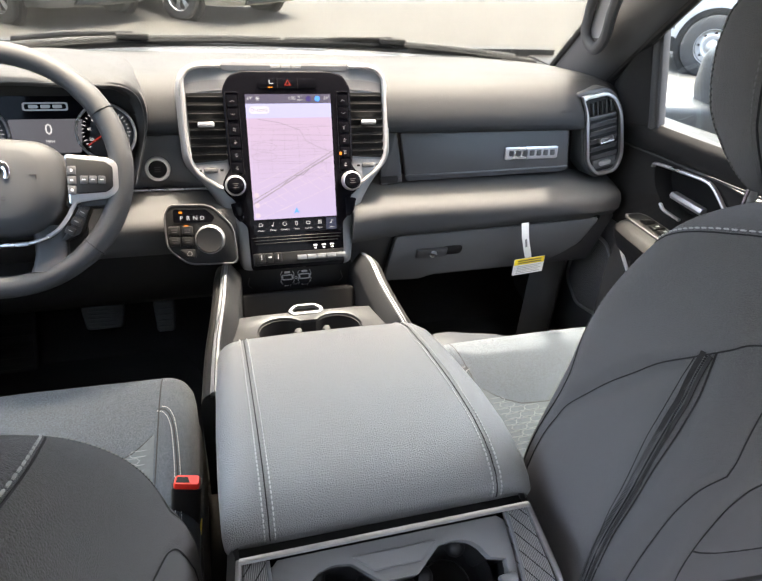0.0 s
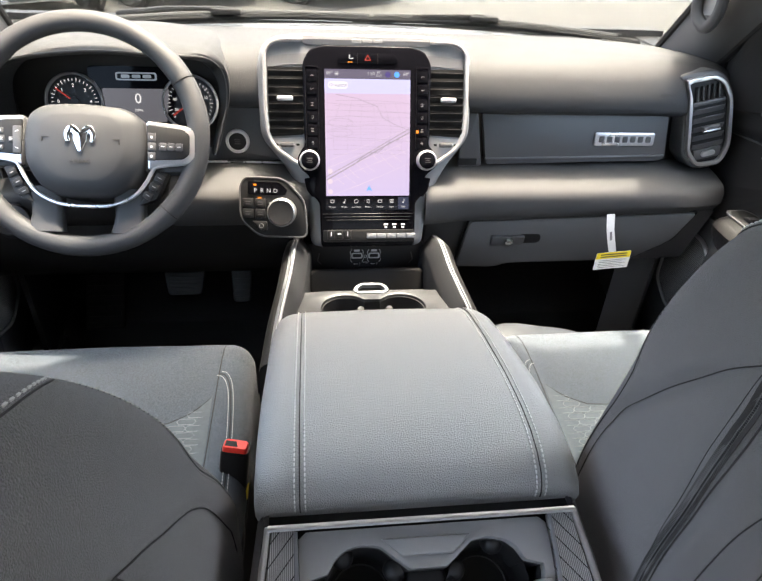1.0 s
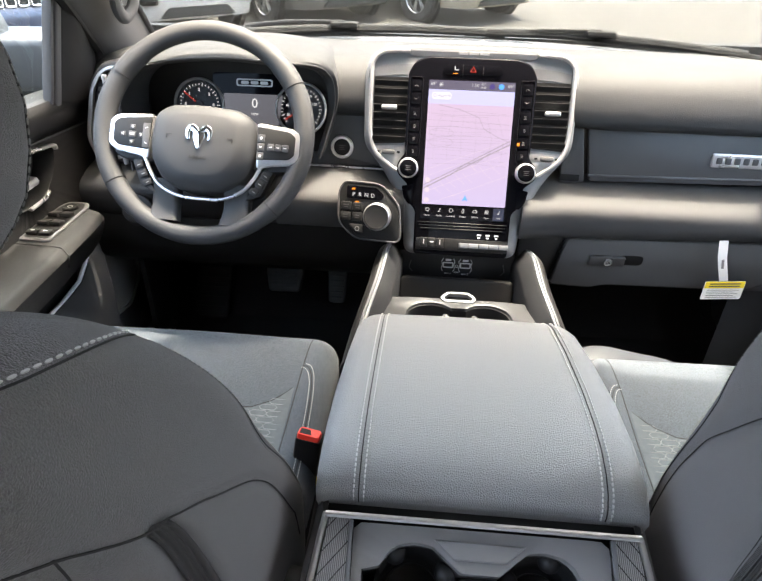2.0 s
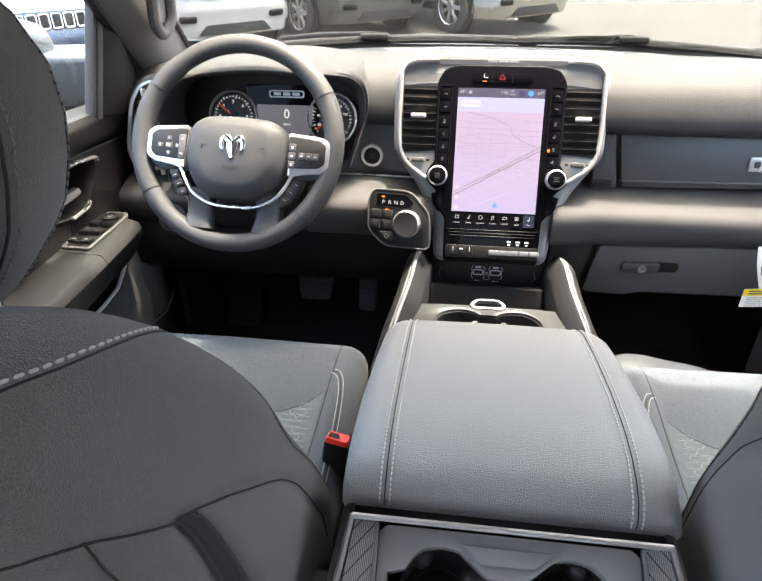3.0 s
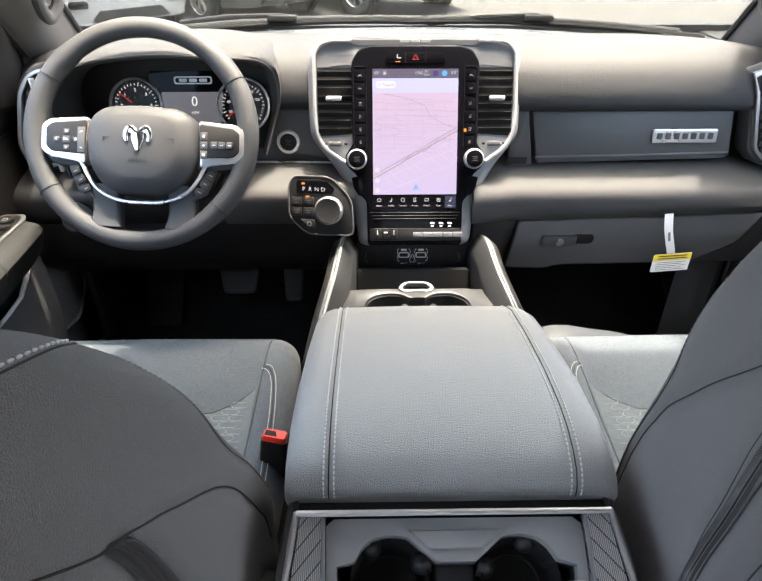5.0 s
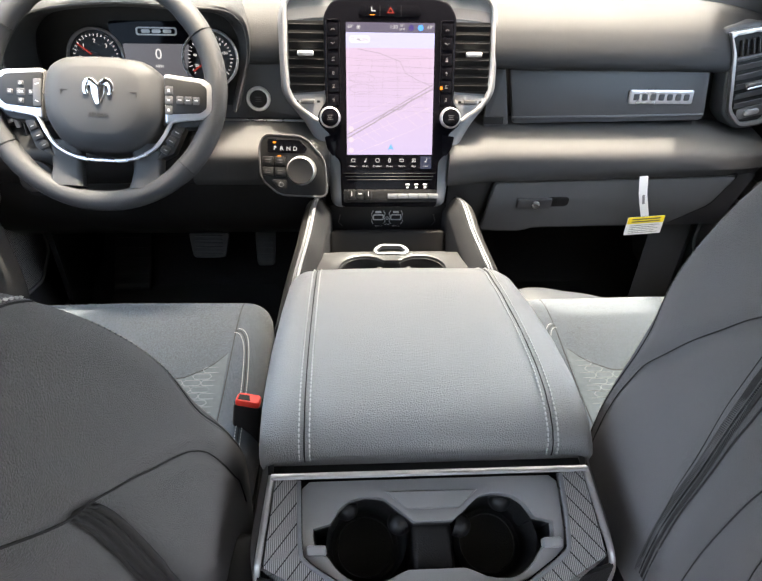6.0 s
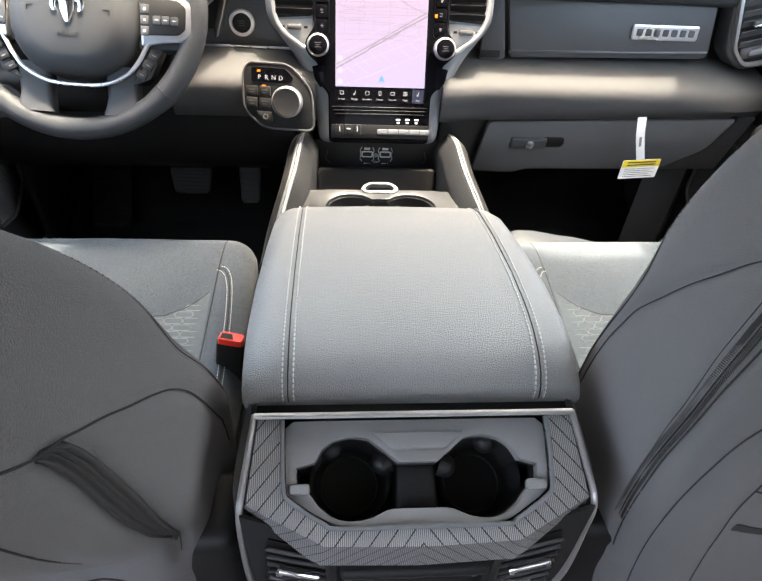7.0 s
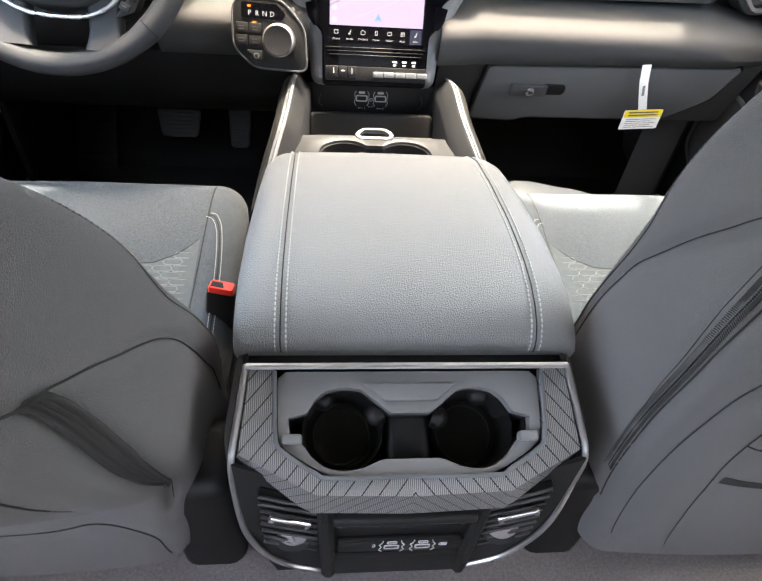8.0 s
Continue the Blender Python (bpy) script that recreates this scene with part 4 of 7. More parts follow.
# the pair of vents beside the screen
for side in (-1, 1):
    v = part("vent", prism(rounded([(side * 0.120, 0.004), (side * 0.186, 0.004), (side * 0.184, -0.122), (side * 0.122, -0.118)][::side], 0.004), 0.003, at(SCR, 0, 0, -0.0115), 0), VENT, stack, "black louvred air vent")
    for k in range(8):
        part("slat", obox(at(SCR, side * 0.153, -0.008 - 0.0148 * k, -0.003) @ pose(0, 0, 0, 28), 0.064, 0.011, 0.0018, 0.0006, 1), VENT, v)
    part("tab", obox(at(SCR, side * 0.1545, -0.0535, 0.005), 0.030, 0.0085, 0.009, 0.003, 3), SILVER, v, "silver vent tab")
    shelf = [(side * 0.122, -0.122), (side * 0.185, -0.126), (side * 0.183, -0.128), (side * 0.146, -0.166), (side * 0.134, -0.170), (side * 0.122, -0.140)]
    p = part("vent_foot", prism(rounded(shelf[::side], 0.003), 0.004, at(SCR, 0, 0, -0.011), 0.001), GREYMETAL, stack)
    part("vent_slider", obox(at(SCR, side * 0.153, -0.1365, -0.004), 0.026, 0.009, 0.008, 0.003, 2), PLASTIC, p)
    for d in (-1, 1):
        part("slider_mark", obox(at(SCR, side * 0.153 + d * 0.020, -0.1365, -0.0065), 0.006, 0.004, 0.0006, 0), BLACK, p)

# start button and shifter panel on the driver's side
start = part("start_button", lathe([(0, 0.008), (0.015, 0.0075), (0.0165, 0.006), (0.0165, 0)], at(FACEL, -0.2515, -0.060, 0.003), 32), BLACK, dash, "round push-button with a silver ring")
part("button_ring", lathe([(0.0168, 0.004), (0.0175, 0.008), (0.0215, 0.008), (0.0235, 0.004), (0.0235, 0)], at(FACEL, -0.2515, -0.060, 0.003), 32), RINGSILVER, start)
for k in range(3):
    part("button_bar", obox(at(FACEL, -0.2515, -0.056 - 0.004 * k, 0.0114), 0.012 - 0.002 * (k % 2), 0.0016, 0.0004, 0), TRIMGREY, start)
SH = frame_of((-0.185, 1.086, 1.100), (0.985, -0.10, 0.0), (0.03, 0.36, 0.93))
shifter = part("shifter_panel", prism(rounded([(-0.050, 0.058), (0.022, 0.058), (0.062, 0.018), (0.069, -0.052), (-0.022, -0.052), (-0.058, -0.022), (-0.060, 0.040)], 0.016, 5), 0.014, at(SH, 0, 0, -0.012), 0.003), BLACK, dash, "black shifter panel with a rotary gear selector")
part("panel_rim", tube([SH @ Vector((x, y, 0.0015)) for x, y in rounded([(-0.050, 0.058), (0.022, 0.058), (0.062, 0.018), (0.069, -0.052), (-0.022, -0.052), (-0.058, -0.022), (-0.060, 0.040)], 0.016, 5)], 0.0018, 6, closed=True), PLASTIC, shifter)
part("gear_window", prism(rounded([(-0.044, 0.026), (-0.044, 0.050), (0.014, 0.050), (0.030, 0.036), (0.024, 0.026)], 0.004), 0.001, at(SH, 0, 0, 0.002), 0), GLOSS, shifter)
for k, ch in enumerate("PRND"):
    part("gear_letter", words(ch, 0.0108, at(SH, -0.030 + 0.0125 * k, 0.034, 0.0034), 0.0001), ICON, shifter)
part("gear_light", obox(at(SH, -0.031, 0.0445, 0.0034), 0.006, 0.0035, 0.0004, 0), AMBER, shifter)
part("drive_light", obox(at(SH, -0.022, 0.0205, 0.004), 0.007, 0.0025, 0.0004, 0), AMBER, shifter)
dial = part("rotary_dial", lathe([(0, 0.0268), (0.019, 0.0268), (0.0225, 0.0275), (0.0238, 0.0265), (0.0238, 0.0), (0.0, 0.0)], at(SH, 0.021, -0.004), 40), CUP, shifter, "rotary gear selector with a silver rim")
part("dial_rim", lathe([(0.0239, 0.0262), (0.0254, 0.0252), (0.0264, 0.0225), (0.0268, 0.012), (0.0262, 0.003), (0.0239, 0.003), (0.0239, 0.0262)], at(SH, 0.021, -0.004), 40), SATIN, dial)
for k in range(4):
    key = part("drive_key", obox(at(SH, -0.043 + 0.023 * (k % 2), 0.0105 - 0.019 * (k // 2), 0.004), 0.0195, 0.0170, 0.006, 0.0015), BLACK, shifter)
    for j in range(2):
        part("key_bar", obox(at(SH, -0.043 + 0.023 * (k % 2), 0.0130 - 0.019 * (k // 2) - 0.0045 * j, 0.0072), 0.010 - 0.002 * j, 0.0012, 0.0004, 0), TRIMGREY, key)
part("brake_key", prism(rounded([(-0.036, -0.023), (-0.008, -0.023), (-0.006, -0.040), (-0.024, -0.040)], 0.004), 0.005, at(SH, 0, 0, 0.002), 0.0015), BLACK, shifter)
part("brake_mark", ring_prism(rrect(0.009, 0.009, 0.0044, 4, -0.018, -0.0315), rrect(0.0074, 0.0074, 0.0036, 4, -0.018, -0.0315), 0.0004, at(SH, 0, 0, 0.0069)), KEYPRINT, shifter)

# instrument cluster under its hood
cluster = thing("instrument_cluster", (-0.42, 1.15, 1.2), "instrument cluster with two ringed gauges under a hood", "instruments")
arch_o = [(-0.655, 1.16), (-0.655, 1.29), (-0.632, 1.345), (-0.575, 1.372), (-0.44, 1.385), (-0.312, 1.371), (-0.266, 1.342), (-0.257, 1.28), (-0.285, 1.18)]
arch_o = [(x, z) for x, z in ((p.x, p.y) for p in smooth_line([(x, z, 0) for x, z in arch_o], 5))]
cx, cz = -0.44, 1.20
flush = lambda x, y: y if y > 1.19 else y + (1.195 - y) * min(1.0, max(0.0, (x + 0.40) / 0.14)) ** 2
arch = lambda s, y, dz=0.0: [(cx + (x - cx) * s, flush(x, y), cz + (z - cz) * s + dz) for x, z in arch_o]
rings = [arch(0.96, 1.42, -0.012), arch(1.0, 1.30, -0.002), arch(1.0, 1.16), arch(0.985, 1.112, -0.002), arch(0.965, 1.100, -0.004), arch(0.945, 1.107, -0.006), arch(0.90, 1.19, -0.006)]
part("hood", loft(rings, caps=False, closed=False), PAD, cluster, "soft grey hood with a sewn lip")
part("hood_seam", tube(arch(0.972, 1.097, -0.003), 0.0012, 6), PLASTIC, cluster)
GA = frame_of((-0.42, 1.180, 1.272), (1, 0, 0), (0, 0.30, 0.954))
part("back_plate", prism([(cx + (x - cx) * 0.93, cz + (z - cz) * 0.93 - 0.006) for x, z in arch_o], 0.004, frame_of((0, 1.215, 0), (1, 0, 0), (0, 0, 1)), 0), BLACK, cluster)
part("cluster_screen", prism(rounded([(-0.085, 0.060), (0.075, 0.060), (0.060, -0.040), (-0.070, -0.040)], 0.01), 0.003, at(GA, 0, 0, -0.012), 0), GLOSS, cluster, "dark lit display")
part("display_field", prism(rounded([(-0.062, 0.022), (0.056, 0.022), (0.048, -0.036), (-0.056, -0.036)], 0.004), 0.0006, at(GA, 0, 0, -0.009), 0), glow("cluster_grey", (0.20, 0.20, 0.24), 0.059), cluster)
part("speed", words("0", 0.026, at(GA, 0.000, 0.004, -0.008), 0.0002), ICON, cluster)
part("speed_unit", words("MPH", 0.007, at(GA, 0.000, -0.016, -0.008), 0.0002), ICON, cluster)
part("name_frame", ring_prism(rrect(0.072, 0.014, 0.004, 3, 0.0, 0.043), rrect(0.066, 0.009, 0.003, 3, 0.0, 0.043), 0.0006, at(GA, 0, 0, -0.0085)), PRINT, cluster)
for k in range(3):
    part("name_bar", prism(rrect(0.015, 0.006, 0.002, 3, -0.019 + 0.019 * k, 0.043), 0.0005, at(GA, 0, 0, -0.0085), 0), PRINT, cluster)
for side, needle in ((-1, 62), (1, 210)):
    gx = -0.111 if side < 0 else 0.092
    dialp = part("gauge", lathe([(0, 0.001), (0.046, 0.001), (0.0465, 0)], at(GA, gx, -0.002, -0.010), 40), BLACK, cluster, "round gauge with a silver ring")
    part("gauge_ring", lathe([(0.0465, 0.0), (0.0468, 0.006), (0.0485, 0.008), (0.0505, 0.006), (0.0510, 0.0)], at(GA, gx, -0.002, -0.010), 48), BRIGHT, dialp)
    ticks = merge(*[obox(at(GA, gx, -0.002, -0.0085) @ pose(0, 0, 0, 0, 0, a) @ Matrix.Translation((0.038, 0, 0)), 0.007 if k % 4 == 0 else 0.004, 0.0010, 0.0003, 0) for k, a in enumerate(range(-40, 221, 10))])
    part("tick_marks", ticks, ICON, dialp)
    for k in range(6):
        a = radians(180 - 45 * k if side < 0 else 205 - 37 * k)
        part("number", words(str(k if side < 0 else 20 + 20 * k), 0.0088 if side < 0 else 0.007, at(GA, gx + 0.028 * math.cos(a), -0.002 + 0.028 * math.sin(a), -0.0085), 0.0002), ICON, dialp)
    part("needle", obox(at(GA, gx, -0.002, -0.006) @ pose(0, 0, 0, 0, 0, 142 if side < 0 else 215) @ Matrix.Translation((0.020, 0, 0)), 0.036, 0.0016, 0.0008, 0), REDLIGHT, dialp)
    part("needle_hub", lathe([(0, 0.004), (0.008, 0.004), (0.009, 0)], at(GA, gx, -0.002, -0.009), 20), BLACK, dialp)
# small outer gauge rings that peep out beside the main ones
part("side_bezel", tube([(-0.664 - 0.004 * math.sin(a), 1.10, 1.255 + 0.085 * math.sin(a)) for a in np.linspace(-1.4, 1.4, 10)], 0.005, 8), SILVER, cluster)

# light switch left of the column
LS = frame_of((-0.655, 1.093, 1.075), (1, 0, 0), (0, 0.3, 0.95))
lights = part("light_switch", lathe([(0, 0.022), (0.020, 0.022), (0.022, 0.019), (0.023, 0.004), (0.032, 0.002), (0.032, -0.01)], LS, 32), BLACK, dash, "black rotary light switch")
for k in range(3):
    part("thumb_wheel", obox(at(LS, 0.052 + 0.013 * k, 0.0, 0.006), 0.009, 0.032, 0.012, 0.003), PLASTIC, dash)


# ---- steering wheel ----
WT = radians(31)
SW = frame_of((-0.466, 1.020, 1.265), (1, 0, 0), (0, math.sin(WT), math.cos(WT))) @ pose(0, 0, 0, 0, 0, -2.5)     # turned a little to the right
steer = thing("steering_wheel", (-0.472, 1.02, 1.262), "grey leather four-spoke steering wheel with silver trim and thumb switches", "steering wheel")
RIM = 0.177
pts = [SW @ Vector((RIM * math.cos(a), RIM * math.sin(a), 0.004)) for a in np.linspace(0, 2 * math.pi, 73)[:-1]]
rads = [0.0165 + 0.0015 * (abs(math.sin(a)) < 0.75) for a in np.linspace(0, 2 * math.pi, 73)[:-1]]
part("rim", tube(pts, rads, 14, closed=True, flat=0.9), WHEEL, steer, "grey leather rim")
for a in (31, 150, 213, 318):
    q = radians(a)
    c = SW @ Vector((RIM * math.cos(q), RIM * math.sin(q), 0.004))
    n = SW.to_3x3() @ Vector((-math.sin(q), math.cos(q), 0))
    f = frame_of(c, SW.to_3x3() @ Vector((math.cos(q), math.sin(q), 0)), SW.to_3x3() @ Vector((0, 0, 1)))
    part("rim_seam", tube([f @ Vector((0.0183 * math.cos(b), 0.0165 * math.sin(b), 0)) for b in np.linspace(0, 2 * math.pi, 21)[:-1]], 0.0009, 5, closed=True), BLACK, steer)
for a0, a1 in ((31, 62), (118, 150), (150, 213), (-42, 31), (-62, -42), (213, 242), (242, 298), (62, 118)):
    path = [SW @ Vector(((RIM - 0.0172) * math.cos(radians(a)), (RIM - 0.0172) * math.sin(radians(a)), 0.004)) for a in np.linspace(a0, a1, 20)]
    part("rim_stitching", stitches(path, 0.005, 0.0036, 0.0007), THREAD_DARK, steer)
SW = at(SW, 0.008, -0.019)      # hub and spokes sit a little below the rim's middle
hub_poly = [(-0.085, 0.044), (-0.060, 0.060), (0.0, 0.064), (0.060, 0.060), (0.085, 0.044), (0.092, 0.004), (0.088, -0.036), (0.067, -0.068), (0.036, -0.084), (-0.036, -0.084), (-0.067, -0.068), (-0.088, -0.036), (-0.092, 0.004)]
hubo = rounded(hub_poly, 0.020, 5)
rings = []
for s, z in ((1.0, -0.03), (1.0, 0.010), (0.99, 0.018), (0.965, 0.025), (0.92, 0.030), (0.80, 0.0365), (0.70, 0.0395), (0.66, 0.0405), (0.3, 0.043)):
    rings.append([SW @ Vector((x * s, y * s, z)) for x, y in hubo])
part("airbag_cover", loft(rings), WHEEL, steer, "soft grey airbag cover")
part("airbag_word", words("AIRBAG", 0.0088, at(SW, 0, -0.030, 0.0430) @ pose(0, 0, 0, 1), 0.0003), THREAD_DARK, steer)
for side in (-1, 1):
    part("horn_mark", prism([(side * x, y) for x, y in ((0.047, 0.0066), (0.057, 0.0066), (0.057, -0.001), (0.0556, -0.001), (0.0556, 0.0052), (0.047, 0.0052))][::side], 0.0012, at(SW, 0, 0, 0.0408), 0), THREAD_DARK, steer)
# the maker's sign becomes a plain chrome shield with two curled sides
lobe = [(0.0, 0.011), (0.006, 0.0195), (0.014, 0.0222), (0.0215, 0.0192), (0.0262, 0.010), (0.0262, 0.0), (0.0238, -0.0075), (0.0180, -0.0085), (0.0158, -0.0060), (0.0176, 0.0005), (0.0166, 0.0062), (0.0140, 0.0084), (0.0118, 0.0060), (0.0112, -0.0040), (0.0062, -0.018), (0.0035, -0.0245)]
sign = part("centre_sign", prism(lobe + [(-x, y) for x, y in lobe[:0:-1]], 0.0065, at(SW, 0, 0.006, 0.040) @ Matrix.Scale(0.88, 4), 0.0020, 3), CHROME, steer, "plain chrome sign")
# side spokes with switch pads
for side in (-1, 1):
    sp = [(0.080, 0.030), (0.168, 0.026), (0.170, -0.016), (0.150, -0.036), (0.086, -0.040)]
    spoke = part("spoke", prism(rounded([(side * x, y) for x, y in sp][::side], 0.010), 0.030, at(SW, 0, 0, -0.020), 0.006), WHEEL, steer)
    tr = [(0.090, 0.042), (0.152, 0.037), (0.166, 0.027), (0.167, -0.013), (0.156, -0.023), (0.106, -0.028), (0.094, -0.036)]
    part("spoke_trim", prism(rounded([(side * x, y) for x, y in tr][::side], 0.006), 0.012, at(SW, 0, 0, 0.008), 0.003), SILVER, spoke, "satin silver spoke trim")
    pad = [(0.0915, 0.0355), (0.147, 0.0305), (0.1575, 0.0225), (0.1575, -0.0085), (0.148, -0.0165), (0.095, -0.0200)]
    padp = part("switch_pad", prism(rounded([(side * x, y) for x, y in pad][::side], 0.004), 0.004, at(SW, 0, 0, 0.0185), 0.0015), BLACK, spoke)
    if side > 0:
        for k in range(3):
            part("pad_key", obox(at(SW, 0.100, 0.016 - 0.015 * k, 0.0225), 0.012, 0.013, 0.003, 0.0012), PLASTIC, padp)
        for k in range(3):
            part("pad_key", obox(at(SW, 0.117 + 0.0125 * k, 0.002, 0.0225), 0.011, 0.012, 0.003, 0.003), PLASTIC, padp)
    else:
        part("pad_key", obox(at(SW, -0.124, 0.003, 0.0225), 0.013, 0.011, 0.003, 0.003), PLASTIC, padp)
        for dx, dy in ((-0.016, 0), (0.016, 0), (0, 0.013), (0, -0.013)):
            part("pad_key", obox(at(SW, -0.124 + dx, 0.003 + dy, 0.0225), 0.009, 0.008, 0.003, 0.003), PLASTIC, padp)
        part("pad_key", obox(at(SW, -0.0995, 0.003, 0.0225), 0.013, 0.042, 0.003, 0.0015), PLASTIC, padp)
        part("pad_word", words("OK", 0.0062, at(SW, -0.124, 0.003, 0.0242), 0.0002), PRINT, padp)
        for dx, dy, turn in ((-0.016, 0, 90), (0.016, 0, -90), (0, 0.013, 0), (0, -0.013, 180)):
            part("pad_arrow", ring_prism([(0, 0.0022), (-0.0022, -0.0016), (0.0022, -0.0016)], [(0, 0.0011), (-0.0012, -0.0009), (0.0012, -0.0009)], 0.0003, at(SW, -0.124 + dx, 0.003 + dy, 0.0241) @ pose(0, 0, 0, 0, 0, turn)), PRINT, padp)
        for dy, turn in ((0.016, 20), (-0.010, -20)):
            part("pad_mark", obox(at(SW, -0.0995, dy, 0.0242) @ pose(0, 0, 0, 0, 0, turn), 0.005, 0.0011, 0.0003, 0), PRINT, padp)
    if side > 0:
        for k in range(3):
            part("pad_mark", obox(at(SW, 0.100, 0.016 - 0.015 * k, 0.0242), 0.0034, 0.0040 if k != 1 else 0.0022, 0.0003, 0), PRINT, padp)
            part("pad_mark", obox(at(SW, 0.117 + 0.0125 * k, 0.002, 0.0242), 0.0052, 0.0012, 0.0003, 0), PRINT, padp)
# silver line under the cover, lower key strips, lower spokes
low = [(-0.152, -0.022), (-0.108, -0.029), (-0.099, -0.038), (-0.090, -0.055), (-0.072, -0.077), (-0.040, -0.092), (0.0, -0.095), (0.040, -0.092), (0.072, -0.077), (0.090, -0.055), (0.099, -0.038), (0.108, -0.029), (0.152, -0.022)]
part("silver_line", tube([SW @ Vector((x, y, 0.016)) for x, y in (tuple(p)[:2] for p in smooth_line([(a, b, 0) for a, b in low], 6))], 0.0032, 8), SILVER, steer, "thin silver line under the cover")
for side in (-1, 1):
    strip_poly = [(0.106, -0.036), (0.124, -0.038), (0.106, -0.080), (0.078, -0.092), (0.094, -0.066)]
    part("lower_keys", prism(rounded([(side * x, y) for x, y in strip_poly][::side], 0.004), 0.020, at(SW, 0, 0, -0.006), 0.003), BLACK, steer)
    for k in range(3):
        part("lower_key", obox(at(SW, side * (0.111 - 0.009 * k), -0.047 - 0.014 * k, 0.0148) @ pose(0, 0, 0, 0, 0, -side * 28), 0.015, 0.0115, 0.003, 0.0012), BLACK, steer)
        part("key_mark", obox(at(SW, side * (0.111 - 0.009 * k), -0.047 - 0.014 * k, 0.0165) @ pose(0, 0, 0, 0, 0, -side * 28), 0.006, 0.0012, 0.0003, 0), KEYPRINT, steer)
    rr = []
    for s, w, z, t in ((0.066, 0.050, 0.002, 0.030), (0.092, 0.046, -0.002, 0.028), (0.110, 0.046, -0.003, 0.026), (0.124, 0.050, 0.0, 0.026), (0.136, 0.056, 0.004, 0.024)):
        cxx = side * 0.063
        rr.append([SW @ Vector((cxx + px, -s, z + py)) for px, py in rrect(w, t, 0.008, 4)])
    part("lower_spoke", loft(rr), WHEEL, steer)
# column shroud and stalks
col = thing("steering_column", (-0.47, 1.12, 1.2), "dark plastic steering column shroud with stalks", "steering column")
part("shroud", loft([[SW @ Vector((px * s, py * s - 0.010, -z)) for px, py in rrect(0.13, 0.12, 0.035, 5)] for s, z in ((0.85, 0.035), (1.0, 0.05), (1.05, 0.16), (0.9, 0.24))]), BLACK, col)
part("stalk", tube([SW @ Vector(p) for p in ((-0.05, 0.0, -0.07), (-0.10, 0.012, -0.065), (-0.16, 0.024, -0.06), (-0.185, 0.028, -0.06))], [0.008, 0.009, 0.012, 0.010], 10), PLASTIC, col)
part("tilt_lever", tube([SW @ Vector(p) for p in ((-0.04, -0.05, -0.08), (-0.08, -0.065, -0.08), (-0.13, -0.062, -0.08))], 0.007, 8), SILVER, col)


# ---- centre console between the seats ----
console = thing("centre_console", (0, 0.7, 0.62), "wide grey centre console with cup holders, padded lid and rear vents", "console")

# side body
rings = []
for y, w, zt in ((0.352, 0.150, 0.86), (0.372, 0.168, 0.895), (0.43, 0.177, 0.915), (0.452, 0.177, 0.925), (0.456, 0.177, 1.010), (0.60, 0.176, 1.00), (0.86, 0.165, 0.945), (1.00, 0.150, 0.915), (1.13, 0.135, 0.90)):
    rings.append([(-w * 0.9, y, 0.62), (-w, y, 0.75), (-w, y, zt - 0.02), (-w + 0.015, y, zt), (w - 0.015, y, zt), (w, y, zt - 0.02), (w, y, 0.75), (w * 0.9, y, 0.62)])
part("body", loft(rings), DOORTRIM, console, "dark grey moulded body")

for side in (-1, 1):
    part("side_wall", sheet([[(side * 0.172, y, 0.84), (side * 0.174, y, 0.95), (side * 0.170, y, 1.046 + (y - 0.43) * 0.466)] for y in (0.354, 0.38, 0.41, 0.44, 0.458)], 0.006), PLASTIC, console)

# padded lid
def lid_ring(y, w, zt, zb, r):
    """A rounded section across the lid."""
    pts = []
    n = 8
    for k in range(n + 1):
        a = math.pi * 0.5 * k / n
        pts.append((w - r + r * math.cos(a), zt - r + r * math.sin(a)))
    out = [(w - 0.004, zb)] + pts
    for x in (0.12, 0.08, 0.04, 0.0):
        out.append((x, zt + 0.004 * (1 - (x / w) ** 2)))
    right = out
    left = [(-x, z) for x, z in right[::-1] if x > 1e-6]
    return [(x, y, z) for x, z in right + left]

LID = [(0.448, 0.166, 1.056, 1.045, 0.008), (0.444, 0.174, 1.064, 1.043, 0.012), (0.446, 0.178, 1.075, 1.042, 0.018), (0.456, 0.1795, 1.087, 1.041, 0.024), (0.474, 0.180, 1.097, 1.040, 0.028), (0.498, 0.1802, 1.1035, 1.038, 0.031), (0.53, 0.1800, 1.1065, 1.034, 0.032),
       (0.60, 0.179, 1.102, 1.024, 0.033), (0.70, 0.176, 1.085, 1.005, 0.033), (0.78, 0.173, 1.066, 0.985, 0.033), (0.815, 0.170, 1.050, 0.972, 0.033), (0.838, 0.165, 1.033, 0.962, 0.030), (0.850, 0.158, 1.012, 0.955, 0.024), (0.852, 0.150, 0.985, 0.95, 0.015)]
lid = part("armrest_lid", loft([lid_ring(*r) for r in LID]), LEATHER, console, "padded grey leather lid with pale double stitching", smooth=60)

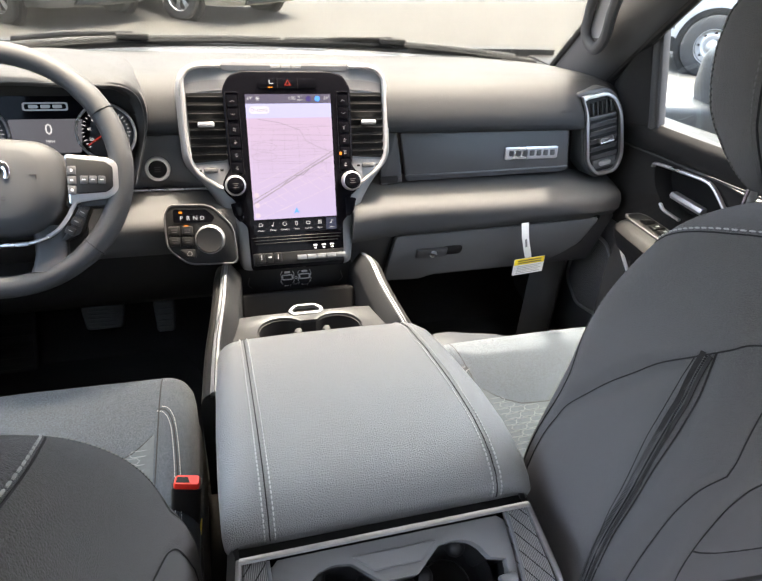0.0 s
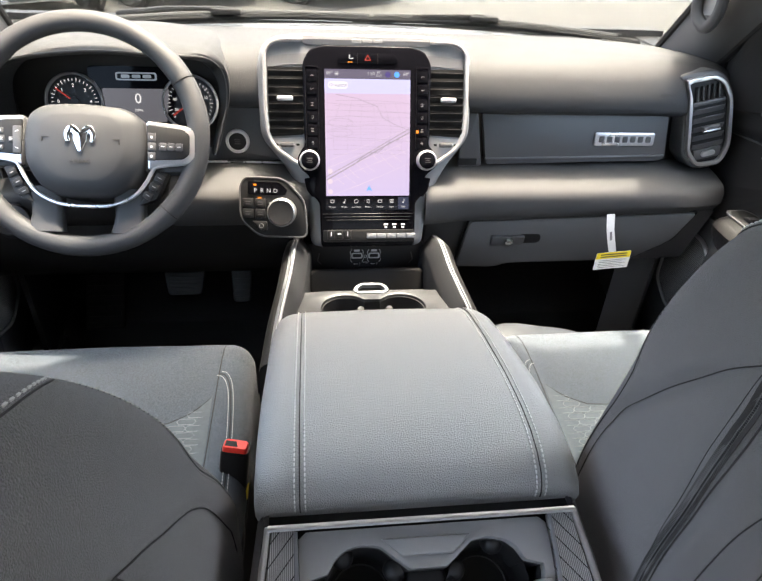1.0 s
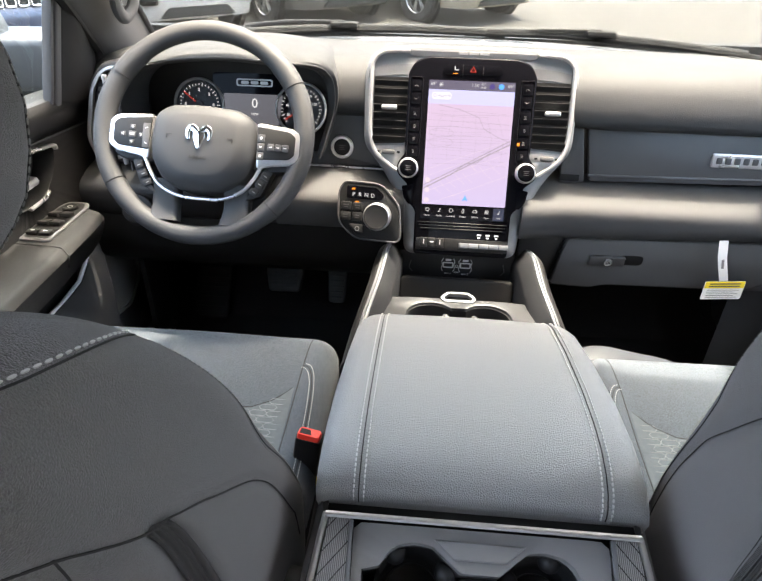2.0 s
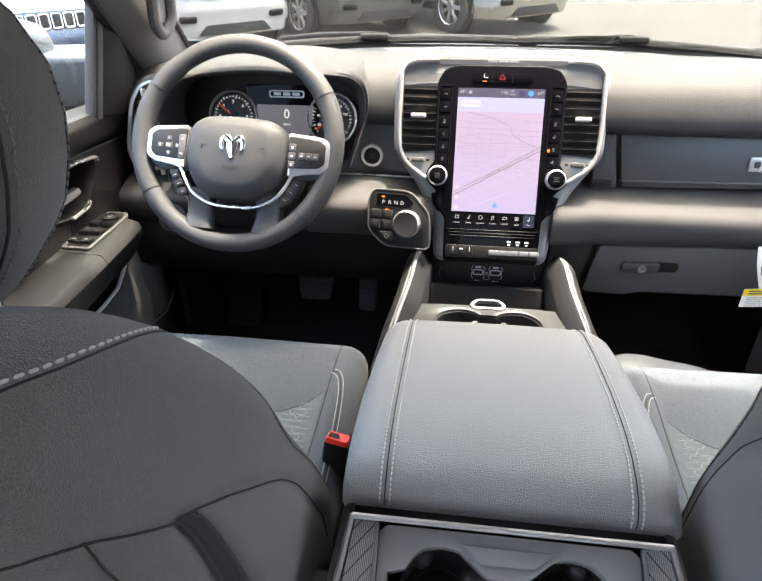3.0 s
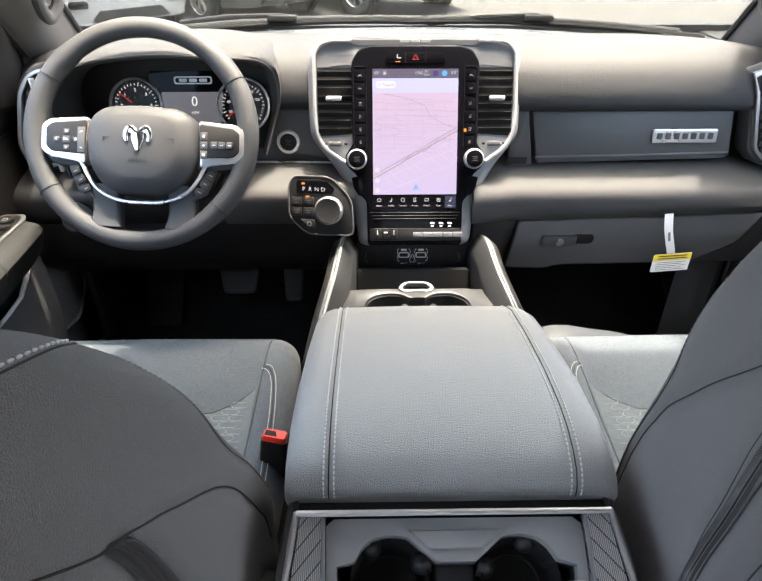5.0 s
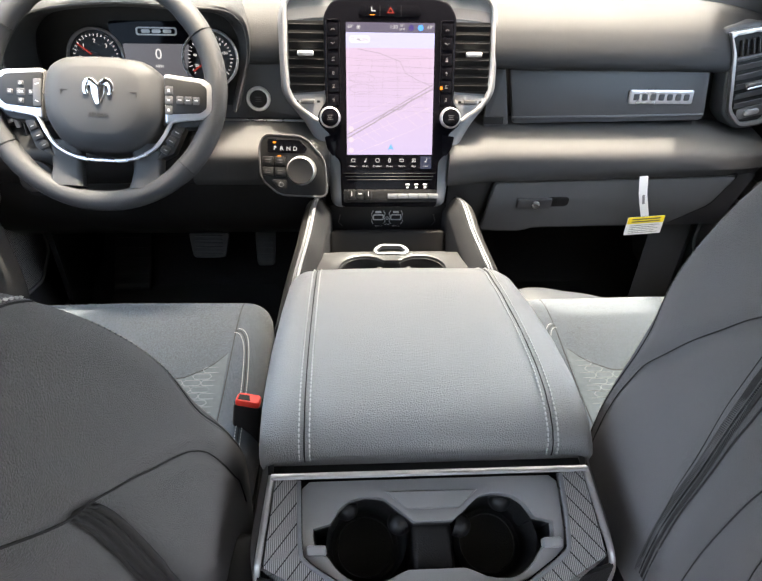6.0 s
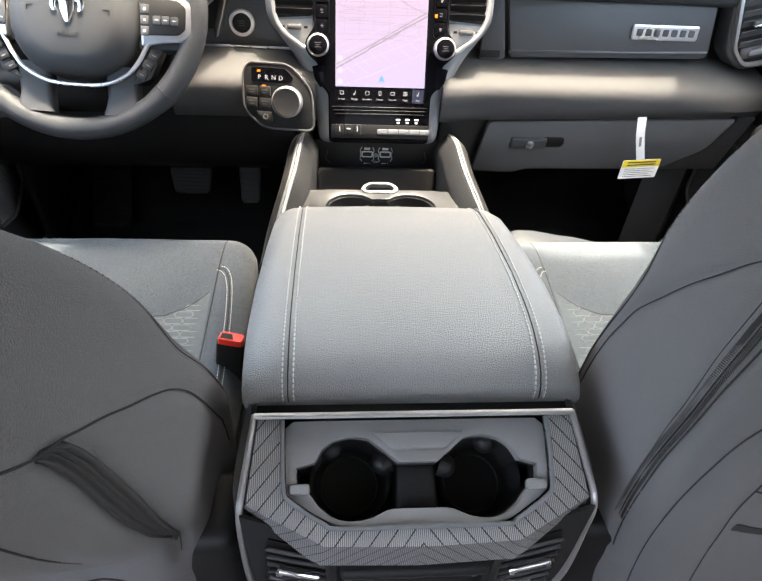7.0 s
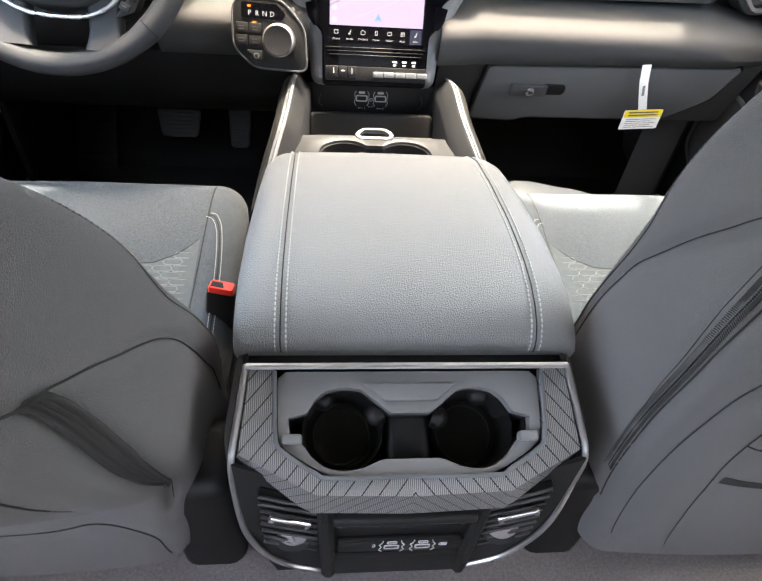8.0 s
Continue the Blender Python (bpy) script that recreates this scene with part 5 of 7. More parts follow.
def lid_top(x, y):
    ys = [r[0] for r in LID[2:]]
    w = float(np.interp(y, ys, [r[1] for r in LID[2:]]))
    z = float(np.interp(y, ys, [r[2] for r in LID[2:]]))
    r = float(np.interp(y, ys, [r[4] for r in LID[2:]]))
    if abs(x) > w - r:
        d = (abs(x) - (w - r)) / r
        return z - r + r * math.sqrt(max(0.0, 1 - d * d))
    return z + 0.004 * (1 - (x / w) ** 2)

def lid_line(x_rear, x_front, up=0.0006):
    """A sewing line from the rear face over the top to the front."""
    pts = [(x_rear * 0.997, 0.4432, 1.062), (x_rear, 0.4434, 1.068)]
    for y in (0.4465, 0.451, 0.456, 0.465, 0.474, 0.486, 0.498, 0.515, 0.54, 0.58, 0.62, 0.66, 0.70, 0.74, 0.78, 0.80, 0.815, 0.83, 0.840, 0.846, 0.850):
        x = x_rear + (x_front - x_rear) * (y - 0.445) / 0.42
        pts.append((x, y, lid_top(x, y)))
    return [Vector(p) + Vector((0, 0, up)) for p in smooth_line(pts, 3)]

# black strip under the lid's lip stands in for its contact shadow
part("lid_shadow", box(-0.164, 0.164, 0.4365, 0.450, 1.030, 1.0500, 0), BLACK, console)
for side in (-1, 1):
    part("lid_seam", tube(lid_line(side * 0.1310, side * 0.1290, 0.0), 0.0007, 6), BLACK, lid)
    for d in (-0.0055, 0.0055):
        part("lid_stitching", stitches(lid_line(side * 0.131 + d, side * 0.129 + d), 0.0056, 0.0042, 0.00105), THREAD, lid, "pale thread")

# rear tray with two cup holders, on a slope
TR = frame_of((0, 0.43, 1.058), (1, 0, 0), (0, math.cos(radians(25)), math.sin(radians(25))))   # y up the slope, z out of it

lip = [(-0.134, -0.006), (-0.131, -0.078), (-0.083, -0.107), (0.083, -0.107), (0.131, -0.078), (0.134, -0.006)]
hole = [(-0.122, -0.049), (-0.103, -0.048), (-0.098, -0.036), (-0.086, -0.026), (-0.069, -0.022), (-0.050, -0.024), (-0.036, -0.033), (-0.026, -0.048),
        (0.026, -0.048), (0.036, -0.033), (0.050, -0.024), (0.069, -0.022), (0.086, -0.026), (0.098, -0.036), (0.103, -0.048), (0.122, -0.049),
        (0.121, -0.068), (0.108, -0.076), (0.098, -0.090), (0.084, -0.100), (0.068, -0.103), (0.050, -0.101), (0.030, -0.092),
        (-0.030, -0.092), (-0.050, -0.101), (-0.068, -0.103), (-0.084, -0.100), (-0.098, -0.090), (-0.108, -0.076), (-0.121, -0.068)]
N = 96
tray = part("rear_tray", ring_prism(polar(rounded(lip, 0.008), N, 0, -0.068), polar(rounded(hole, 0.004), N, 0, -0.068), 0.014, at(TR, 0, 0, -0.020), 0.0018), TRAY, console, "grey rear tray with two deep cup holders")
part("well_wall", ring_prism(polar(rounded([(x * 0.995, y) for x, y in lip], 0.008), N, 0, -0.068), polar(rounded(hole, 0.004), N, 0, -0.068), 0.061, at(TR, 0, 0, -0.0815), 0), CUP, tray, "black wall of the cup wells")
part("well_floor", prism([(x * 1.02, y) for x, y in hole], 0.004, at(TR, 0, 0, -0.088), 0), CUP, tray)
part("saddle", obox(at(TR, 0, -0.070, -0.060), 0.046, 0.052, 0.052, 0.008, 3), CUP, tray)
for sx in (-1, 1):
    part("cup_liner", lathe([(0.041, 0.056), (0.040, 0.02), (0.0385, 0.004), (0.036, 0.0), (0, 0.0)], at(TR, sx * 0.068, -0.0625, -0.0835), 40), CUP, tray, "black cup liner")
    part("floor_ring", lathe([(0.030, 0.0), (0.031, 0.0015), (0.032, 0.0)], at(TR, sx * 0.068, -0.0625, -0.083), 40), PLASTIC, tray)
    for gx, gy in ((-0.019, 0.032), (0.033, 0.017)) if sx < 0 else ((0.009, 0.036), (-0.035, 0.013)):
        part("grip", lathe([(0, 0.010), (0.004, 0.0095), (0.008, 0.0075), (0.0115, 0.003), (0.0125, 0.0), (0.0125, -0.008)], at(TR, sx * 0.068 + gx, -0.0625 + gy, -0.038) @ pose(0, 0, 0, 0, 0, math.degrees(math.atan2(gy, gx))) @ pose(0, 0, 0, 0, -90, 0), 20), BLACK, tray, "round rubber cup grip")
    part("side_clip", obox(at(TR, sx * 0.118, -0.072, -0.008), 0.020, 0.010, 0.014, 0.003), BRIGHT, tray)
part("tray_step", prism([(-0.048, -0.018), (-0.027, -0.036), (0.027, -0.036), (0.048, -0.018)], 0.0030, at(TR, 0, 0, -0.0065), 0.0022, 3), TRAY, tray)

# ribbed trim that wraps round the tray, silver lines in and out of it
bend = [(-0.160, -0.004), (-0.168, -0.086), (-0.094, -0.124), (0.0, -0.127), (0.094, -0.124), (0.168, -0.086), (0.160, -0.004)]
inner = [(-0.136, -0.004), (-0.133, -0.079), (-0.084, -0.109), (0.0, -0.109), (0.084, -0.109), (0.133, -0.079), (0.136, -0.004)]
def walkline(pts, step=0.006):
    out = []
    for (x0, y0), (x1, y1) in zip(pts, pts[1:]):
        n = 12
        out += [(x0 + (x1 - x0) * k / n, y0 + (y1 - y0) * k / n) for k in range(n)]
    return out + [pts[-1]]
ib, bb = walkline(inner), walkline(bend)
row0 = [TR @ Vector((x, y, -0.012)) for x, y in ib]
row1 = [TR @ Vector((x, y, 0.0)) for x, y in ib]
row2 = [TR @ Vector((x, y, 0.001)) for x, y in bb]
row3 = []
for k, (x, y) in enumerate(bb):
    f = min(1.0, max(0.0, (0.168 - abs(x)) / 0.06)) if y < -0.08 else 0.0
    p = TR @ Vector((x, y, 0.0))
    drop = 0.010 + 0.038 * f
    row3.append(p + Vector((0.004 * (1 if x > 0 else -1), 0.004, -drop)))
part("ribbed_trim", loft([row0, row1, row2, row3], caps=False, closed=False), RIBBED, console, "dark ribbed trim with slanting grooves", smooth=25)
part("inner_line", tube([TR @ Vector((p.x, p.y, 0.0010)) for p in smooth_line([(x, y, 0) for x, y in ((-0.136, -0.006), (-0.135, -0.04), (-0.133, -0.072), (-0.126, -0.084), (-0.095, -0.104), (-0.080, -0.109), (0.0, -0.109), (0.080, -0.109), (0.095, -0.104), (0.126, -0.084), (0.133, -0.072), (0.135, -0.04), (0.136, -0.006))], 4)], 0.0022, 8, flat=0.6), SURROUND, console, "satin grey edge round the tray")
edge = [TR @ Vector(p) for p in ((-0.164, 0.0, 0.0), (-0.170, -0.05, 0.0), (-0.1745, -0.090, -0.004))] + [Vector(p) for p in ((-0.1765, 0.345, 0.965), (-0.172, 0.336, 0.89), (-0.156, 0.332, 0.835), (-0.128, 0.331, 0.792), (-0.08, 0.331, 0.765))]
left = smooth_line(edge, 6)
both = [Vector((-p.x, p.y, p.z)) for p in left][::-1]
rim_line = left + both
part("outer_line", tube(rim_line, 0.0036, 8), SATIN, console, "satin silver line round the rear panel")
part("top_line", tube([TR @ Vector((x, -0.002, 0.0035)) for x in np.linspace(-0.164, 0.164, 9)], 0.0036, 8, flat=0.8), SATIN, console, "satin silver line under the lid")
# skirt outside the silver line
sk = [[p + Vector(((-0.004 if p.x < 0 else 0.004), 0.004, 0.0)), p + Vector(((-0.010 if p.x < 0 else 0.010), 0.03, -0.004))] for p in rim_line]
part("panel_skirt", loft(sk, caps=False, closed=False), PLASTIC, console)
# rear face with vents and ports
RF = frame_of((0, 0.338, 0.90), (1, 0, 0), (0, 0.05, 1))
face_poly = [(-0.174, 0.116), (-0.171, -0.01), (-0.154, -0.068), (-0.124, -0.108), (-0.08, -0.136), (0.08, -0.136), (0.124, -0.108), (0.154, -0.068), (0.171, -0.01), (0.174, 0.116), (0.094, 0.070), (-0.094, 0.070)]
part("rear_face", prism(face_poly, 0.004, at(RF, 0, 0, -0.004), 0), DOORTRIM, console)
for sx in (-1, 1):
    vp = [(0.092, 0.048), (0.150, 0.078), (0.158, 0.0), (0.150, -0.035), (0.092, -0.085)]
    v = part("rear_vent", prism(rounded([(sx * x, y) for x, y in vp][::sx], 0.004), 0.002, RF, 0), VENT, console, "black rear air vent")
    for k in range(8):
        y = 0.056 - 0.0145 * k
        part("louvre", tube([RF @ Vector((sx * x, y + dy, 0.005)) for x, dy in ((0.094, -0.016), (0.125, -0.003), (0.152, 0.010))], 0.0019, 6, flat=1.6), PLASTIC, v)
    tab = at(RF, sx * 0.121, 0.030, 0.014) @ pose(0, 0, 0, 0, 0, sx * 24)
    t = part("vent_tab", obox(tab, 0.046, 0.011, 0.009, 0.0030, 3), CHROME, v, "chrome vent tab")
    part("tab_groove", obox(at(tab, 0, -0.0005, 0.0046), 0.034, 0.0035, 0.0010, 0.0004, 1), RUBBER, t)
    part("dial_bed", lathe([(0, 0.002), (0.025, 0.002), (0.026, 0.0), (0.026, -0.004)], at(RF, sx * 0.120, -0.030, 0.0) @ pose(0, 0, 0, -20), 28), RUBBER, v)
    part("vent_dial", lathe([(0, 0.007), (0.017, 0.0065), (0.0205, 0.004), (0.0205, 0)], at(RF, sx * 0.120, -0.026, -0.006) @ pose(0, 0, 0, -35), 28), SILVER, v, "silver thumb dial")
    part("bay_post", tube([RF @ Vector((sx * 0.086, 0.056, 0.004)), RF @ Vector((sx * 0.084, 0.0, 0.006)), RF @ Vector((sx * 0.080, -0.12, 0.006))], 0.009, 8), DOORTRIM, console)
bay = part("port_bay", prism(rrect(0.150, 0.150, 0.008, 3, 0.0, -0.035), 0.003, at(RF, 0, 0, -0.001), 0), BLACK, console, "black bay with charging ports")
part("bay_shelf", obox(at(RF, 0.0, 0.026, 0.010), 0.156, 0.014, 0.018, 0.006, 3), DOORTRIM, bay)
part("slot_rim", tube([RF @ Vector((x, y + 0.004, 0.0045)) for x, y in rrect(0.146, 0.024, 0.006, 4)], 0.0012, 6, closed=True), PLASTIC, bay)
for k in range(2):
    part("bay_ridge", tube([RF @ Vector((x, 0.002 - 0.009 * k, 0.004)) for x in (-0.066, 0.0, 0.066)], 0.0024, 8), DOORTRIM, bay)
part("blank_cover", obox(at(RF, -0.050, -0.053, 0.006), 0.040, 0.026, 0.004, 0.0015), DOORTRIM, bay)
part("blank_cover", obox(at(RF, 0.066, -0.053, 0.006), 0.020, 0.026, 0.004, 0.0015), DOORTRIM, bay)
part("port_strip", obox(at(RF, 0.0, -0.052, 0.004), 0.142, 0.034, 0.006, 0.002), BLACK, bay)
for sx in (-1, 1):
    px = 0.010 + sx * 0.018
    part("port", ring_prism(rrect(0.018, 0.009, 0.002, 2, px, -0.056), rrect(0.0145, 0.006, 0.001, 2, px, -0.056), 0.001, at(RF, 0, 0, 0.007)), PRINT, bay)
    part("port_top", ring_prism(rrect(0.012, 0.006, 0.002, 2, px, -0.045), rrect(0.0095, 0.0036, 0.001, 2, px, -0.045), 0.001, at(RF, 0, 0, 0.007)), PRINT, bay)
    for q in (-1, 1):
        part("port_frame", tube([RF @ Vector((px + q * 0.0145 * c, y, 0.0076)) for c, y in ((0.72, -0.040), (0.80, -0.046), (1.0, -0.050), (0.82, -0.056), (1.0, -0.062), (0.75, -0.067))], 0.0007, 5), PRINT, bay)
    part("port_mark", ring_prism(rrect(0.012, 0.006, 0.001, 1, px + sx * 0.025, -0.052), rrect(0.0105, 0.0045, 0.001, 1, px + sx * 0.025, -0.052), 0.0006, at(RF, 0, 0, 0.007)), PRINT, bay)
    part("mark_bar", obox(at(RF, px + sx * 0.025, -0.052, 0.0074), 0.007, 0.0016, 0.0005, 0), PRINT, bay)
part("bay_foot", obox(at(RF, 0.0, -0.100, 0.004), 0.160, 0.050, 0.012, 0.005), DOORTRIM, bay)

# front cup holder tray and storage
FT = 0.968
def cup_outline(r=0.045, gap=0.052):
    pts = []
    for k in range(25):
        a = math.pi * (0.80 - 1.60 * k / 24)
        pts.append((gap + r * math.cos(a), r * math.sin(a) * 0.9))
    return pts
right = cup_outline()
cup_poly = right + [(-x, y) for x, y in right[::-1]]
cup_poly = [(x, y + 0.945) for x, y in cup_poly]
tray_poly = rounded([(-0.148, 0.840), (0.148, 0.840), (0.147, 0.975), (0.132, 0.999), (-0.132, 0.999), (-0.147, 0.975)], 0.012)
part("front_tray", ring_prism(polar(tray_poly, 96, 0, 0.945), polar(cup_poly, 96, 0, 0.945), 0.075, pose(0, 0, FT - 0.075), 0.003), FRONTTRAY, console, "satin grey cup holder tray")
part("cup_floor", prism([(x * 1.02, y) for x, y in cup_poly], 0.004, pose(0, 0, FT - 0.078), 0), CUP, console)
part("cup_lining", ring_prism(polar([(x * 0.995, 0.945 + (y - 0.945) * 0.99) for x, y in cup_poly], 96, 0, 0.945), polar([(x * 0.975, 0.945 + (y - 0.945) * 0.95) for x, y in cup_poly], 96, 0, 0.945), 0.070, pose(0, 0, FT - 0.076), 0), CUP, console, "black rubber lining of the cup holders")
pull_o = rounded([(-0.025, 0.013), (0.025, 0.013), (0.041, -0.005), (0.031, -0.017), (-0.031, -0.017), (-0.041, -0.005)], 0.006, 4)
pull_i = rounded([(-0.021, 0.007), (0.021, 0.007), (0.031, -0.004), (0.026, -0.011), (-0.026, -0.011), (-0.031, -0.004)], 0.004, 4)
part("tray_pull", ring_prism(polar(pull_o, 72), polar(pull_i, 72), 0.010, pose(0, 1.004, FT - 0.003, 14) @ Matrix.Scale(0.88, 4), 0.002), TOPSILVER, console, "satin silver pull ring")
for side in (-1, 1):
    part("cup_grip", lathe([(0, 0.012), (0.006, 0.010), (0.009, 0.0), (0.009, -0.01)], pose(side * 0.026, 0.925, FT + 0.002, 15), 14), PLASTIC, console)
part("bin_door", prism(rrect(0.232, 0.075, 0.012, 5), 0.010, frame_of((0, 1.072, 0.930), (1, 0, 0), (0, 0.35, 0.93)), 0.006, 3), BLACK, console, "black bin door with rounded edges")
USB = frame_of((0, 1.126, 0.972), (1, 0, 0), (0, 0.2, 0.98))
usb = part("usb_panel", prism(rrect(0.244, 0.056, 0.006, 3), 0.010, at(USB, 0, 0, -0.008), 0.003), BLACK, console, "black panel with charging ports")
for side in (-1, 1):
    part("port", ring_prism(rrect(0.022, 0.012, 0.002, 2, side * 0.018, 0.0), rrect(0.018, 0.008, 0.001, 2, side * 0.018, 0.0), 0.001, at(USB, 0, 0, 0.0022)), PRINT, usb)
    part("port_frame", tube([USB @ Vector((side * (0.018 + 0.014 * c), y, 0.003)) for c, y in ((0.75, 0.014), (1.0, 0.008), (0.85, 0.0), (1.0, -0.008), (0.75, -0.014))], 0.0006, 5), PRINT, usb)
    part("port_frame", tube([USB @ Vector((side * (0.018 - 0.014 * c), y, 0.003)) for c, y in ((0.75, 0.014), (1.0, 0.008), (0.85, 0.0), (1.0, -0.008), (0.75, -0.014))], 0.0006, 5), PRINT, usb)
    part("port_top", obox(at(USB, side * 0.018, 0.011, 0.0024), 0.012, 0.0045, 0.0008, 0.0003, 1), PRINT, usb)

part("aux_socket", lathe([(0.0022, 0.0), (0.0024, 0.001), (0.0030, 0.001), (0.0032, 0.0)], at(USB, 0, -0.002, 0.0022), 16), PRINT, usb)
part("aux_word", words("AUX", 0.0050, at(USB, 0, -0.0155, 0.0026), 0.0002), PRINT, usb)
for side, ch in ((-1, "1"), (1, "2")):
    part("port_number", words(ch, 0.0055, at(USB, side * 0.018 + 0.006, -0.0185, 0.0026), 0.0002), PRINT, usb)
    part("port_symbol", merge(obox(at(USB, side * 0.018 - 0.002, -0.0185, 0.0026), 0.009, 0.0009, 0.0003, 0), obox(at(USB, side * 0.018 - 0.005, -0.0185, 0.0026), 0.0024, 0.0024, 0.0003, 0)), PRINT, usb)
    part("panel_crease", tube([USB @ Vector((side * 0.096, 0.006, 0.0025)), USB @ Vector((side * 0.100, -0.010, 0.0025)), USB @ Vector((side * 0.092, -0.018, 0.0025))], 0.0009, 5), PLASTIC, usb)

# rails that run from the dashboard down beside the tray
for side in (-1, 1):
    line = smooth_line([(side * 0.128, 1.115, 1.022), (side * 0.133, 1.065, 1.030), (side * 0.142, 1.000, 1.008), (side * 0.158, 0.900, 0.985), (side * 0.168, 0.80, 0.965)], 6)
    section = lambda pts: loft([[p + Vector((side * px, 0, pz)) for px, pz in pts] for p in line])
    rail = part("side_rail", section(((-0.016, -0.034), (-0.013, -0.026), (0.004, -0.001), (0.007, 0.0006), (0.010, -0.001), (0.011, -0.012), (0.011, -0.24), (-0.016, -0.24))), RAIL, console, "satin grey side rail with a silver edge")
    part("rail_edge", section(((0.0075, 0.0008), (0.0085, 0.0026), (0.0115, 0.0024), (0.0125, 0.0004), (0.0125, -0.008), (0.0075, -0.008))), SURROUND, rail, "satin silver edge")
    part("rail_edge", section(((0.0135, -0.0002), (0.0145, 0.0014), (0.0185, -0.0004), (0.0195, -0.0030), (0.0195, -0.010), (0.0135, -0.010))), SURROUND, rail, "satin silver edge")
    part("rail_cover", section(((0.0125, -0.008), (0.0200, -0.0034), (0.0250, -0.0050), (0.0310, -0.0110), (0.0350, -0.022), (0.0365, -0.040), (0.0365, -0.24), (0.0125, -0.24))), BLACK, rail, "black padded outer cover")

# seat belt buckle beside the driver's cushion
def buckle(x, y, z, turn=0):
    b = thing("seat_belt_buckle", (x, y, z), "black seat belt buckle with a red release button", "buckle")
    m = pose(x, y, z, -8, 6, turn)
    part("casing", loft([[m @ Vector((px * k, py * k, z)) for px, py in rrect(0.040, 0.026, 0.006, 3)] for z, k in ((-0.125, 0.80), (-0.11, 0.9), (-0.02, 1.0), (0.004, 1.0), (0.010, 0.96))]), BLACK, b)
    part("release_button", loft([[m @ Vector((px * k, -0.002 + py * k, z)) for px, py in rrect(0.034, 0.019, 0.004, 3)] for z, k in ((0.006, 1.0), (0.016, 1.0), (0.0185, 0.9))]), RED, b, "bright red release button")
    part("button_recess", prism([(-0.014, -0.006), (0.004, -0.006), (0.0, 0.005), (-0.014, 0.005)], 0.0006, m @ Matrix.Translation((0.0, -0.002, 0.0183)), 0), RUBBER, b, "dark hollow in the button")
    part("tongue_slot", obox(m @ Matrix.Translation((0.0, 0.0095, 0.0095)), 0.026, 0.003, 0.004, 0.0005, 1), RUBBER, b)
    part("yellow_tag", obox(m @ Matrix.Translation((0.021, -0.004, -0.080)), 0.002, 0.012, 0.05, 0.0005, 1), YELLOW, b, "yellow tag")
    part("stalk", obox(m @ Matrix.Translation((0, 0, -0.17)), 0.024, 0.008, 0.14, 0.002), BLACK, b)

buckle(-0.226, 0.638, 0.938, -8)


# ---- front seats ----
# backrest sections from its foot to its top: z, front y, rear y, half width
BACK = [(0.755, 0.490, 0.338, 0.218), (0.80, 0.510, 0.333, 0.236), (0.86, 0.534, 0.326, 0.250), (0.95, 0.546, 0.315, 0.256), (1.05, 0.541, 0.305, 0.258), (1.15, 0.526, 0.298, 0.258), (1.25, 0.515, 0.290, 0.256), (1.33, 0.494, 0.284, 0.249),
        (1.39, 0.467, 0.280, 0.236), (1.425, 0.436, 0.280, 0.217), (1.445, 0.400, 0.288, 0.185), (1.456, 0.36, 0.31, 0.13)]


BACK_FINE = smooth_line([(r[0], r[1], r[2]) for r in BACK], 8), smooth_line([(r[0], r[3], 0) for r in BACK], 8)


def back_section(z, recline):
    zs = [p.x for p in BACK_FINE[0]]
    yf, yr = (float(np.interp(z, zs, [p[k] for p in BACK_FINE[0]])) for k in (1, 2))
    w = float(np.interp(z, [p.x for p in BACK_FINE[1]], [p.y for p in BACK_FINE[1]]))
    lean = recline * max(-0.03, z - 1.0)
    yf, yr = yf - lean, yr - lean
    return yf, yr, w, min(0.05, 0.9 * w, 0.48 * (yf - yr)), min(0.075, 0.034 + 0.50 * max(0.0, z - 0.79), 0.9 * w, 0.48 * (yf - yr))


def flare(z, recline):
    """How far the front bolster stands out beside the rear of the flank."""
    if recline:
        return float(np.interp(z, [0.78, 0.86, 0.93, 0.97, 1.05, 1.16], [0.014, 0.015, 0.010, 0.007, 0.004, 0.0]))
    return float(np.interp(z, [0.80, 0.95, 1.06, 1.12, 1.20], [0.010, 0.011, 0.010, 0.007, 0.0]))


def back_point(cx, recline, z, u, side, out=0.0):
    """A point of the backrest's skin: u runs from the middle of the rear (0) round one flank to its front edge (1)."""
    yf, yr, w, rf, rb = back_section(z, recline)
    a, b, c, d = w - rb, rb * math.pi / 2, (yf - rf) - (yr + rb), rf * math.pi / 2
    s, wide = u * (a + b + c + d), flare(z, recline)
    if s < a:
        x, y, nx, ny = s, yr - 0.010 * (1 - (s / a) ** 2), 0, -1
    elif s < a + b:
        q = (s - a) / rb
        x, y, nx, ny = a + rb * math.sin(q), yr + rb - rb * math.cos(q), math.sin(q), -math.cos(q)
    elif s < a + b + c:
        q = (s - a - b) / max(c, 1e-6)
        x, y, nx, ny = w + wide * q * q * (3 - 2 * q), yr + rb + (s - a - b), 1, 0
    else:
        q = (s - a - b - c) / rf
        x, y, nx, ny = w + wide - rf + rf * math.cos(q), yf - rf + rf * math.sin(q), math.cos(q), math.sin(q)
    return Vector((cx + side * (x + nx * out), y + ny * out, z))


